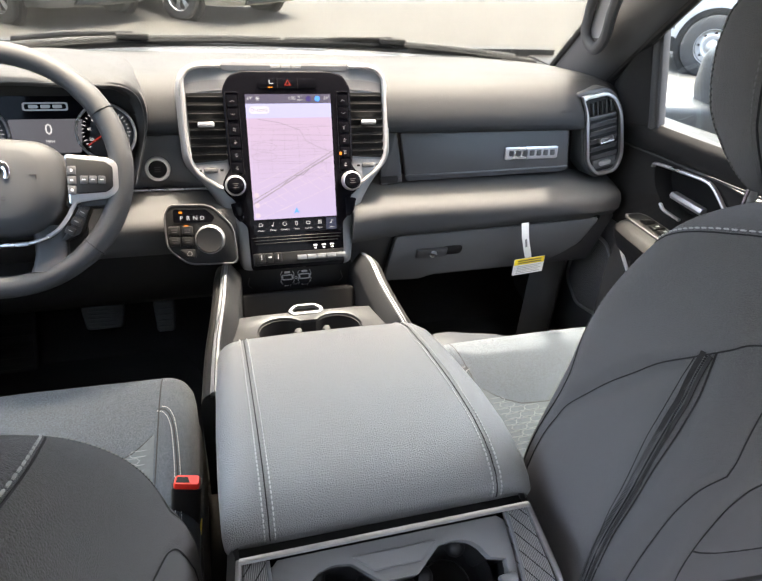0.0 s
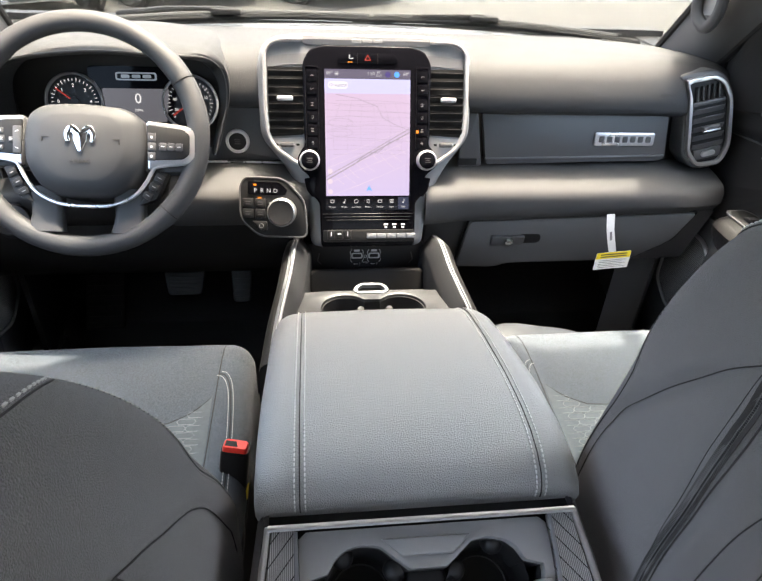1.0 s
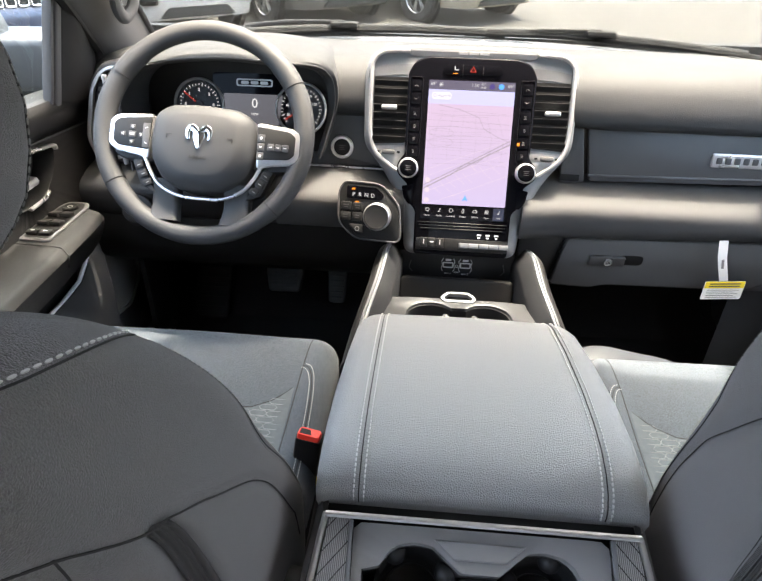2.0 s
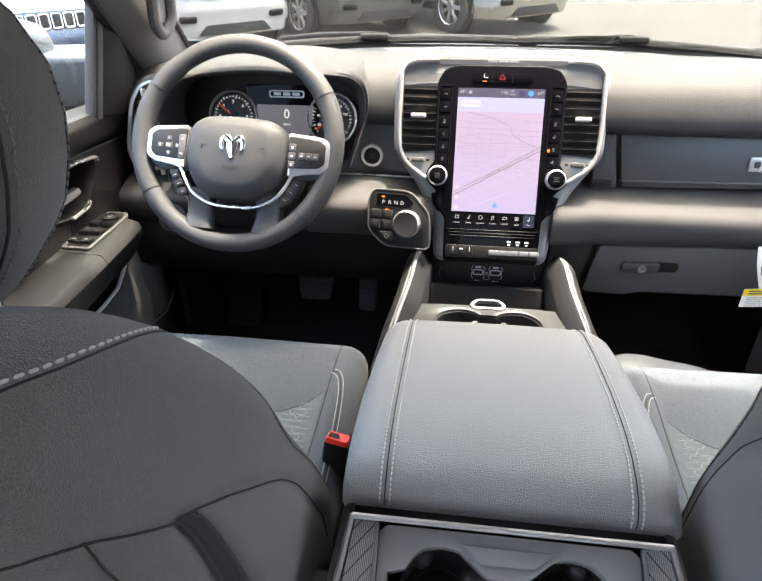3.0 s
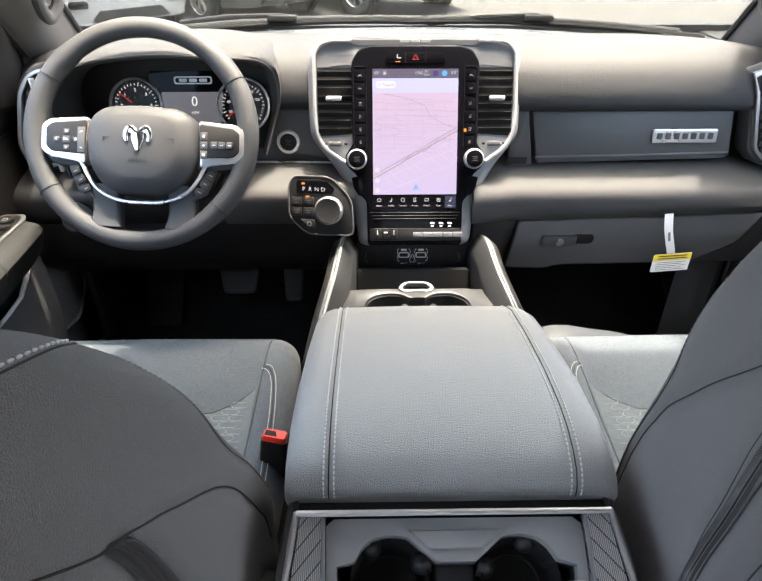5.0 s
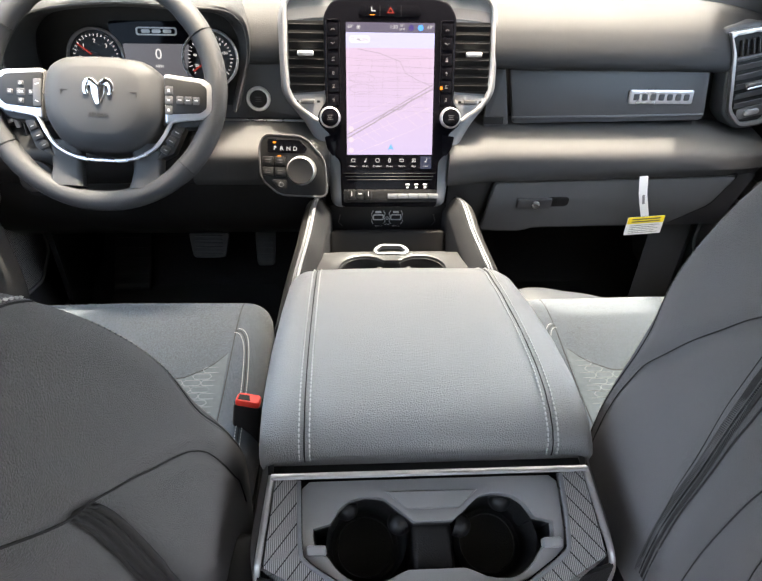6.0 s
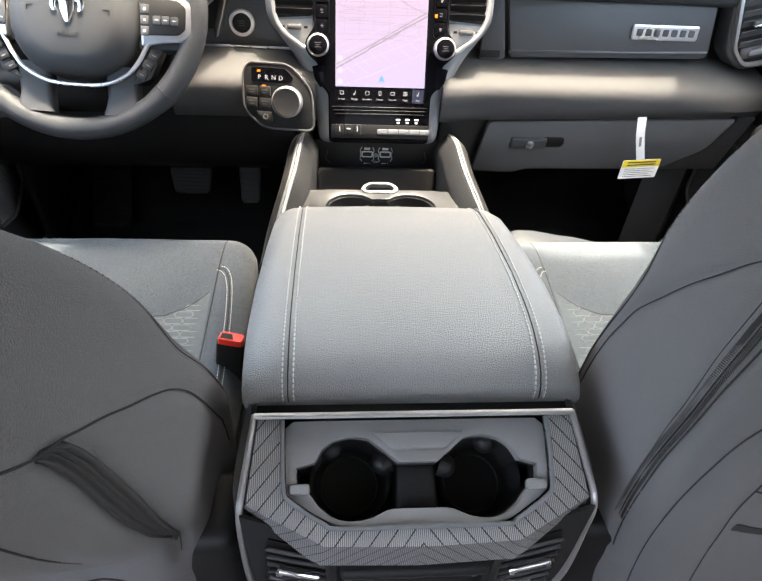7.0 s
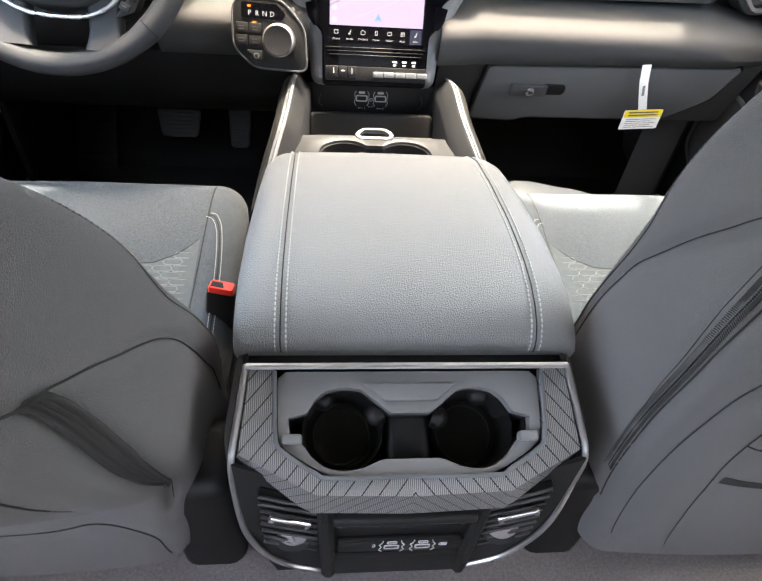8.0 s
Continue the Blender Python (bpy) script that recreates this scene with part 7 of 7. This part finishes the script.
        part("pad_mark", ring_prism(polar(rrect(0.010, 0.010, 0.004, 4), 24), polar(rrect(0.0075, 0.0075, 0.003, 4), 24), 0.0004, at(swm, 0.0, 0.048, 0.0092)), PRINT, bank)
        for k in range(2):
            part("lock_switch", obox(at(swm, -0.012 + 0.024 * k, -0.062, 0.008), 0.021, 0.016, 0.007, 0.002), BLACK, bank)
            part("switch_mark", obox(at(swm, -0.012 + 0.024 * k, -0.062, 0.0118), 0.007, 0.003, 0.0004, 0), PRINT, bank)
    else:
        part("window_switch", obox(at(swm, 0.0, 0.026, 0.007) @ pose(0, 0, 0, -12), 0.026, 0.022, 0.009, 0.003), BLACK, bank)
        for k in range(2):
            part("lock_switch", obox(at(swm, 0.0, -0.006 - 0.026 * k, 0.008), 0.030, 0.020, 0.007, 0.002), BLACK, bank)
            part("switch_mark", obox(at(swm, 0.0, -0.006 - 0.026 * k, 0.0118), 0.008, 0.004, 0.0004, 0), PRINT, bank)
    # map pocket whose edge sweeps up to the armrest, and the speaker before it
    rows = []
    for y, zt in ((0.15, 0.915), (0.5, 0.917), (0.85, 0.919), (0.98, 0.921), (1.04, 0.927), (1.07, 0.945), (1.095, 0.965), (1.115, 0.985), (1.132, 1.000)):
        rows.append([(X(0.788 - 0.018 * math.sin(math.pi * k) - 0.012 * (1 - k)), y - 0.06 * (1 - k) * (y > 1.0), 0.63 + (zt - 0.63) * k) for k in (0, 0.2, 0.4, 0.6, 0.8, 0.93, 1.0)])
    part("map_pocket", sheet(rows, 0.008), LOWER, d, "brown-grey map pocket")
    part("pocket_edge", tube([r[-1] for r in rows], 0.0055, 8), RINGSILVER, d)
    part("lower_panel", prism([(0.98, 0.63), (1.36, 0.63), (1.36, 1.02), (1.10, 1.02)], 0.012, yz(0, 0.812), 0.003), PLASTIC, d)
    sp = rounded([(1.172, 0.968), (1.225, 0.965), (1.29, 0.90), (1.29, 0.80), (1.22, 0.755), (1.125, 0.775), (1.090, 0.825), (1.088, 0.880), (1.130, 0.935)], 0.02, 5)
    part("speaker_grille", prism(sp, 0.006, yz(0, 0.798), 0.002), SPEAKER, d, "black perforated speaker grille")
    part("speaker_rim", tube([(X(0.791), y, z) for y, z in sp], 0.0045, 6, closed=True), GREYMETAL, d)
    # window: division bar, sail panel, glass
    part("division_bar", loft([[(X(0.808 - 0.05 * k + px), 1.141 + 0.012 * k + py, 1.262 + 0.205 * k) for px, py in rrect(0.030, 0.024, 0.006, 3)] for k in (0, 0.5, 1.0, 1.6, 2.3)]), PLASTIC, d)
    part("glass_run", loft([[(X(0.806 - 0.05 * k + px), 1.124 + 0.012 * k + py, 1.262 + 0.205 * k) for px, py in rrect(0.018, 0.010, 0.003, 2)] for k in (0, 0.5, 1.0, 1.6, 2.3)]), TRIMGREY, d)
    rows = []
    for k in np.linspace(0, 1, 10):
        z = 1.245 + 0.245 * k
        y0, y1 = 1.150 + 0.014 * k, float(np.interp(k, [0, 0.45, 0.75, 0.93, 1.0], [1.300, 1.275, 1.225, 1.188, 1.17]))
        rows.append([(X(0.802 - 0.055 * k - 0.012 * math.sin(math.pi * min(1.0, j * 1.1 + 0.05))), y0 + (y1 - y0) * j, z + 0.03 * (1 - k) * (1 - j)) for j in np.linspace(0, 1, 10)])
    part("sail_panel", sheet(rows, 0.01), DOORTRIM, d, "grey panel behind the mirror")
    part("sail_seal", tube([Vector(r[-1]) + Vector((X(0.0), 0.012, 0)) for r in rows] + [(X(0.70), 1.05, 1.60), (X(0.66), 0.93, 1.72)], 0.020, 8), BLACK, d, "black rubber door seal")
    part("window_pane", sheet([[(X(0.82 - 0.14 * k), y + 0.02 * k, 1.265 + 0.52 * k) for y in np.linspace(0.15, 1.15, 6)] for k in np.linspace(0, 1, 6)], 0.004), GLASS, d, "clear side window").visible_shadow = False
    part("window_header", box(*sorted((X(0.66), X(0.72))), 0.1, 0.95, 1.79, 1.88, 0.01), TRIMGREY, d)
    # mirror outside
    m = thing("wing_mirror", (X(1.0), 1.12, 1.35), "large grey door mirror outside the window", "mirror", "door mirrors")
    hx, hz, az, ah = (1.112, 1.352, 1.258, 0.078) if side > 0 else (1.048, 1.345, 1.318, 0.112)
    mm = frame_of((X(hx), 1.20, hz), (0.97, 0.24 * side, 0), (0, 0.0, 1))
    part("mirror_housing", loft([[mm @ Vector((px * s, py * s, -z)) for px, py in rrect(0.20, 0.20, 0.05, 5)] for s, z in ((0.98, -0.02), (1.0, 0.0), (0.97, 0.05), (0.8, 0.10), (0.5, 0.13))]), MIRRORSHELL, m, "grey mirror housing")
    part("mirror_arm", obox(pose(X(0.965), 1.28, az, 0, 0, -side * 12), 0.24, 0.14, ah, 0.020, 4), MIRRORSHELL, m)
    part("arm_foot", obox(pose(X(0.90), 1.285, az - ah / 2 + 0.004, 0, 0, -side * 12), 0.13, 0.11, 0.03, 0.010, 3), BLACK, m)
    part("mirror_glass", prism(rrect(0.17, 0.17, 0.04, 5), 0.003, at(mm, 0, 0, 0.0205), 0), CHROME, m, "mirror glass")

for side in (-1, 1):
    door(side)
    # unseen rear doors added to shape the light: left one lower, without glass
    tagged(part("wall_side", box(*sorted((side * 0.800, side * 0.850)), -0.92, 0.04, 0.61, 1.26 if side > 0 else 1.12, 0.012), DOORTRIM), "unseen dark grey trim beside the rear footwell, added to limit light", "wall", kind="structure")
    if side > 0:
        tagged(part("window_side", sheet([[(0.825 - 0.14 * k, y, 1.26 + 0.54 * k) for y in (-0.92, -0.45, 0.03)] for k in (0, 0.5, 1)], 0.004), PRIVACY), "unseen tinted rear side window, added to dim the light", "window", kind="structure")
    tagged(part("door_sill_step", box(*sorted((side * 0.74, side * 0.86)), -0.95, 1.36, 0.50, 0.62, 0.02), PLASTIC), "dark plastic sill of the cab", "sill", kind="structure")
    tagged(part("b_pillar", loft([[(side * (0.83 - 0.16 * k) + px, 0.10 + py, 0.6 + 0.66 * min(1, 2 * k) + 0.60 * max(0, 2 * k - 1)) for px, py in rrect(0.06, 0.16, 0.02, 3)] for k in (0, 0.5, 1)]), TRIMGREY), "grey door pillar", "pillar", kind="structure")
    tagged(part("c_pillar", loft([[(side * (0.84 - 0.14 * k) + px, -0.98 + py, 0.6 + 1.25 * k) for px, py in rrect(0.06, 0.14, 0.02, 3)] for k in (0, 0.5, 1)]), TRIMGREY), "grey rear pillar", "pillar", kind="structure")
    tagged(part("roof_rail", box(*sorted((side * 0.64, side * 0.75)), -1.0, 1.0, 1.80, 1.90, 0.015), LINER), "grey roof rail", "trim", kind="structure")
    # kick panel beside the footwell; driver's side coloured black for its shade
    lip = ((1.245, 0.640), (1.222, 0.675), (1.226, 0.725), (1.262, 0.760), (1.34, 0.775), (1.5, 0.785), (1.74, 0.79)) if side > 0 else ((1.20, 0.735), (1.25, 0.755), (1.34, 0.77), (1.5, 0.785), (1.74, 0.79))
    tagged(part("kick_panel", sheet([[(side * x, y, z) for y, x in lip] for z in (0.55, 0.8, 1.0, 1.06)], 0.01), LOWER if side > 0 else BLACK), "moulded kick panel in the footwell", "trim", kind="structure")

def pedal(name, x, y, z, w, h, tilt, label):
    p = thing(name, (x, y, z), label, "pedal", "pedals")
    m = pose(x, y, z, tilt)
    part("pad", prism(rounded([(-w * 0.5, h * 0.5), (-w * 0.40, -h * 0.5), (w * 0.40, -h * 0.5), (w * 0.5, h * 0.5)], 0.012, 5), 0.014, at(m, 0, 0, -0.007), 0.005, 3), PEDALPAD, p)
    for k in range(6):
        part("rib", obox(at(m, 0, (k - 2.5) * h / 7, 0.009), w * 0.66, h / 20, 0.004, 0.001, 1), PEDALPAD, p)
    if w > h:
        for sx in (-0.008, 0.008):
            part("bolt", lathe([(0, 0.004), (0.003, 0.003), (0.004, 0.0)], at(m, sx, h * 0.5 + 0.016, 0.002), 12), CHROME, p)
    part("arm", tube([m @ Vector((0, h * 0.2, -0.01)), m @ Vector((0.0, h * 0.6, -0.08)), (x, y + 0.15, z + 0.28)], 0.009, 8), BLACK, p)

pedal("brake_pedal", -0.437, 1.385, 0.748, 0.105, 0.066, 62, "wide black rubber brake pedal")
pedal("accelerator_pedal", -0.297, 1.405, 0.732, 0.056, 0.105, 62, "narrow ribbed black accelerator pedal")
for side in (-1, 1):
    mat_ob = thing("floor_mat", (side * 0.47, 1.15, FLOOR_Z), "black ribbed rubber floor mat", "floor mat", "floor mats")
    part("mat", prism(rounded([(side * x, y) for x, y in ((0.20, 0.92), (0.72, 0.92), (0.70, 1.42), (0.30, 1.44), (0.22, 1.30))][::side], 0.05), 0.012, pose(0, 0, FLOOR_Z + 0.001), 0.004), RUBBER, mat_ob)
foot = thing("footrest", (-0.68, 1.45, 0.66), "black grooved footrest beside the pedals", "footrest")
part("plate", obox(pose(-0.66, 1.46, 0.70, 50), 0.10, 0.26, 0.02, 0.006), RUBBER, foot)
for k in range(9):
    part("groove", obox(pose(-0.66, 1.46, 0.70, 50) @ Matrix.Translation((0, -0.11 + 0.0275 * k, 0.0115)), 0.085, 0.012, 0.004, 0.001, 1), BLACK, foot)


# ---- outside: cowl, wipers, parked vehicles ----
cowl = [[(x, y + 0.015 - 0.10 * (x / 0.74) ** 2, z - 0.02 * (x / 0.74) ** 2) for x in np.linspace(-0.78, 0.78, 13)] for y, z in ((1.62, 1.318), (1.70, 1.320), (1.80, 1.300), (1.84, 1.26))]
tagged(part("cowl", sheet(cowl, 0.01), BLACK), "black plastic cowl below the windscreen", "cowl", kind="structure")

def wiper(x0, x1, lift):
    w = thing("wiper", ((x0 + x1) / 2, 1.66, 1.34), "black windscreen wiper at rest above the cowl", "wiper", "wipers")
    line = []
    for k in np.linspace(0, 1, 14):
        x = x0 + (x1 - x0) * k
        u = x / 0.74
        p = Vector(screen_point(u, 0.03 + lift * math.sin(math.pi * k) * 0.4 + 0.01))
        line.append(p + Vector((0, 0.012, -0.010)))
    part("blade", tube(line, 0.005, 6, flat=1.5), RUBBER, w)
    part("spoiler", tube([p + Vector((0, 0.006, 0.008)) for p in line[1:-1]], 0.005, 6), TRIMGREY, w)
    mid = line[6]
    part("clip", obox(Matrix.Translation(mid + Vector((0, 0.0, 0.012))), 0.07, 0.03, 0.014, 0.005), RUBBER, w)
    part("arm", tube([mid + Vector((0, 0, 0.018)), mid + Vector((-0.14, 0.02, 0.010)), mid + Vector((-0.26, 0.05, -0.008))], [0.005, 0.007, 0.008], 8), BLACK, w)

wiper(-0.64, 0.10, 0.02)
wiper(0.00, 0.70, 0.025)

def road_wheel(c, axis_turn, r, parent, rim_r, n=7):
    """A wheel whose axle lies along the y axis of the axes c."""
    m = c @ pose(0, 0, 0, 90 if axis_turn > 0 else -90)
    t = part("wheel", lathe([(rim_r, -0.11), (r * 0.93, -0.12), (r, -0.10), (r, 0.10), (r * 0.93, 0.12), (rim_r, 0.11), (rim_r, -0.11)], m, 36), TYRE, parent, "black tyre on a metal rim")
    part("rim", lathe([(rim_r * 0.96, 0.10), (rim_r, 0.112), (rim_r * 1.02, 0.10), (rim_r, -0.05), (rim_r * 0.93, -0.05), (rim_r * 0.92, 0.09)], m, 36), ALLOY, t)
    if n == 0:      # pressed steel disc with round holes round a domed cap
        part("steel_disc", lathe([(0.0, 0.045), (rim_r * 0.42, 0.045), (rim_r * 0.50, 0.075), (rim_r * 0.62, 0.085), (rim_r * 0.80, 0.060), (rim_r * 0.93, 0.040), (rim_r * 0.93, 0.030), (0.0, 0.030)], m, 36), STEELRIM, t)
        part("hub_cap", lathe([(0, 0.115), (rim_r * 0.22, 0.110), (rim_r * 0.34, 0.09), (rim_r * 0.36, 0.05)], m, 24), STEELRIM, t)
        for k in range(8):
            part("rim_hole", lathe([(0, 0.004), (rim_r * 0.085, 0.004), (rim_r * 0.085, -0.02)], m @ pose(0, 0, 0, 0, 0, 45 * k) @ Matrix.Translation((rim_r * 0.74, 0, 0.070)), 14), BLACK, t)
    else:
        part("hub", lathe([(0, 0.10), (0.07, 0.098), (0.085, 0.08), (0.085, 0.02)], m, 20), ALLOY, t)
        for k in range(n):
            a = 360 / n * k
            for d in (-5, 5):
                part("spoke", obox(m @ pose(0, 0, 0, 0, 0, a + d) @ Matrix.Translation((rim_r * 0.52, 0, 0.082)), rim_r * 0.86, 0.028, 0.03, 0.006, 1), ALLOY, t)
    part("brake_disc", lathe([(0, 0.0), (rim_r * 0.8, 0.0), (rim_r * 0.8, -0.02)], m, 24), TRIMGREY, t)

def vehicle(name, m, label, paint, lower, length, width, height, hood_z, wheel_r, grille, pickup=False, spokes=7):
    """A parked vehicle: nose along +x of m, standing on z = 0."""
    v = thing(name, m.translation, label, "vehicle", "parked vehicles")
    hw = width / 2
    L = length
    fx, rx = L / 2 - 0.92, -L / 2 + 1.0
    def sec(x, w, z0, z1, rr=0.10):
        return [m @ Vector((x, py, (z0 + z1) / 2 + pz)) for py, pz in rrect(2 * w, z1 - z0, min(rr, (z1 - z0) * 0.4), 4)]
    part("body", loft([sec(L / 2 - 0.03, hw * 0.86, 0.45, hood_z - 0.16), sec(L / 2 - 0.12, hw * 0.95, 0.38, hood_z - 0.06), sec(L / 2 - 0.55, hw, 0.36, hood_z), sec(fx - 0.9, hw, 0.36, hood_z + 0.08), sec(-L / 2 + 0.4, hw, 0.40, hood_z + 0.06), sec(-L / 2 + 0.05, hw * 0.93, 0.48, hood_z)]), paint, v)
    cab0 = fx - 0.75
    cab1 = -L / 2 + (1.9 if pickup else 0.15)
    part("cabin", loft([sec(cab0 + 0.05, hw * 0.92, hood_z - 0.1, hood_z + 0.10), sec(cab0 - 0.75, hw * 0.80, hood_z - 0.1, height), sec(cab1 + 0.3, hw * 0.80, hood_z - 0.1, height), sec(cab1, hw * 0.88, hood_z - 0.1, hood_z + 0.15)]), paint, v)
    for s in (-1, 1):
        part("side_window", obox(m @ pose((cab0 + cab1) / 2 - 0.25, s * hw * 0.855, hood_z + 0.30, -s * 12), (cab0 - cab1) * 0.62, 0.03, height - hood_z - 0.28, 0.05), GLOSS, v)
    part("windscreen", obox(m @ pose(cab0 - 0.33, 0, (hood_z + height) / 2 + 0.06, 0, -50), 0.03, width * 0.76, (height - hood_z) * 1.15, 0.05), GLOSS, v)
    prof = ((-0.30, 0.50), (-0.02, 0.47), (0.035, 0.40), (0.05, 0.30), (0.02, 0.22), (0.045, 0.14), (0.0, 0.0), (-0.30, -0.02))
    part("bumper", loft([[m @ Vector((L / 2 + dx - back, y, 0.27 + pz)) for dx, pz in prof] for y, back in ((-hw * 0.98, 0.42), (-hw * 0.95, 0.24), (-hw * 0.86, 0.11), (-hw * 0.70, 0.04), (-hw * 0.4, 0.01), (0, 0.0), (hw * 0.4, 0.01), (hw * 0.70, 0.04), (hw * 0.86, 0.11), (hw * 0.95, 0.24), (hw * 0.98, 0.42))]), lower, v, "lower bumper")
    face_m = m @ pose(L / 2, 0, 0, 90, 0, 90)
    part("bumper_intake", prism(rounded([(-hw * 0.56, 0.30), (hw * 0.56, 0.30), (hw * 0.44, 0.43), (-hw * 0.44, 0.43)], 0.02), 0.05, face_m, 0.01), BLACK, v, "dark lower intake")
    if pickup:
        part("upper_slot", prism(rounded([(-hw * 0.50, 0.60), (hw * 0.50, 0.60), (hw * 0.48, 0.67), (-hw * 0.48, 0.67)], 0.02), 0.06, face_m, 0.01), BLACK, v)
    part("under_shade", obox(m @ pose(0, 0, 0.34), L * 0.86, width * 0.80, 0.12, 0.02), BLACK, v)
    for s in (-1, 1):
        part("fog_lamp", obox(m @ pose(L / 2 - 0.01, s * hw * 0.68, 0.51, 0, 0, s * 10), 0.10, 0.24, 0.09, 0.04, 4), GLOSS, v)
        part("headlight", obox(m @ pose(L / 2 - 0.05, s * hw * 0.74, hood_z - 0.20, 0, 0, s * 18), 0.08, 0.36, 0.13, 0.03), CHROME, v, "clear headlight")
        part("sill", obox(m @ pose((fx + rx) / 2, s * hw * 0.97, 0.40), fx - rx - 0.9, 0.08, 0.10, 0.02), BLACK, v)
        for x in (fx, rx):
            part("wheel_arch", lathe([(wheel_r + 0.02, -0.04), (wheel_r + 0.09, -0.04), (wheel_r + 0.09, 0.035), (wheel_r + 0.02, 0.035), (wheel_r + 0.02, -0.04)], m @ pose(x, s * (hw - 0.01), wheel_r, 90 if s < 0 else -90), 36), BLACK, v)
            part("arch_shade", lathe([(0, 0.0), (wheel_r + 0.03, 0.0), (wheel_r + 0.03, 0.004), (0, 0.004)], m @ pose(x, s * (hw - 0.0), wheel_r, 90 if s < 0 else -90), 36), BLACK, v)
            road_wheel(m @ pose(x, s * (hw - 0.03), wheel_r), -s, wheel_r, v, wheel_r * (0.68 if spokes else 0.58), spokes)
    if grille:
        part("grille_frame", obox(m @ pose(L / 2 - 0.02, 0, hood_z - 0.22), 0.06, width * 0.52, 0.20, 0.03), paint, v)
        for k in range(7):
            part("grille_slot", obox(m @ pose(L / 2 + 0.012, (k - 3) * width * 0.060, hood_z - 0.22), 0.03, width * 0.046, 0.135, 0.02), BLACK, v)
            part("slot_frame", tube([m @ Vector((L / 2 + 0.03, (k - 3) * width * 0.060 + py, hood_z - 0.22 + pz)) for py, pz in rrect(width * 0.046, 0.135, 0.02, 3)], 0.008, 6, closed=True), CHROME, v)
    else:
        part("grille", obox(m @ pose(L / 2 - 0.01, 0, hood_z - 0.20), 0.06, width * 0.55, 0.26, 0.03), BLACK, v)
    return v

vehicle("two_tone_pickup", pose(-0.89, 13.2, 0, 0, 0, -47), "white over tan pickup parked on the lot", PAINT_WHITE, PAINT_TAN, 5.7, 2.0, 1.95, 1.18, 0.40, False, True)
vehicle("grey_suv", pose(-3.06, 12.08, 0, 0, 0, -45), "dark grey off-roader parked on the lot", PAINT_GREY, PAINT_GREY, 4.8, 1.95, 1.8, 1.08, 0.39, True)
vehicle("white_suv", pose(-4.98, 10.49, 0, 0, 0, -45), "white off-roader with a slotted grille", PAINT_WHITE, PAINT_WHITE, 4.8, 1.95, 1.8, 1.08, 0.39, True)
vehicle("blue_suv", pose(-6.0, 7.8, 0, 0, 0, -45), "dark blue off-roader with a slotted grille", PAINT_BLUE, PAINT_BLUE, 4.8, 1.95, 1.78, 1.0, 0.39, True)
vehicle("white_pickup", pose(8.85, 6.67, 0, 0, 0, 137), "white work pickup seen beyond the mirror", PAINT_WHITE, BLACK, 5.8, 2.0, 1.95, 1.2, 0.40, False, True, 0)
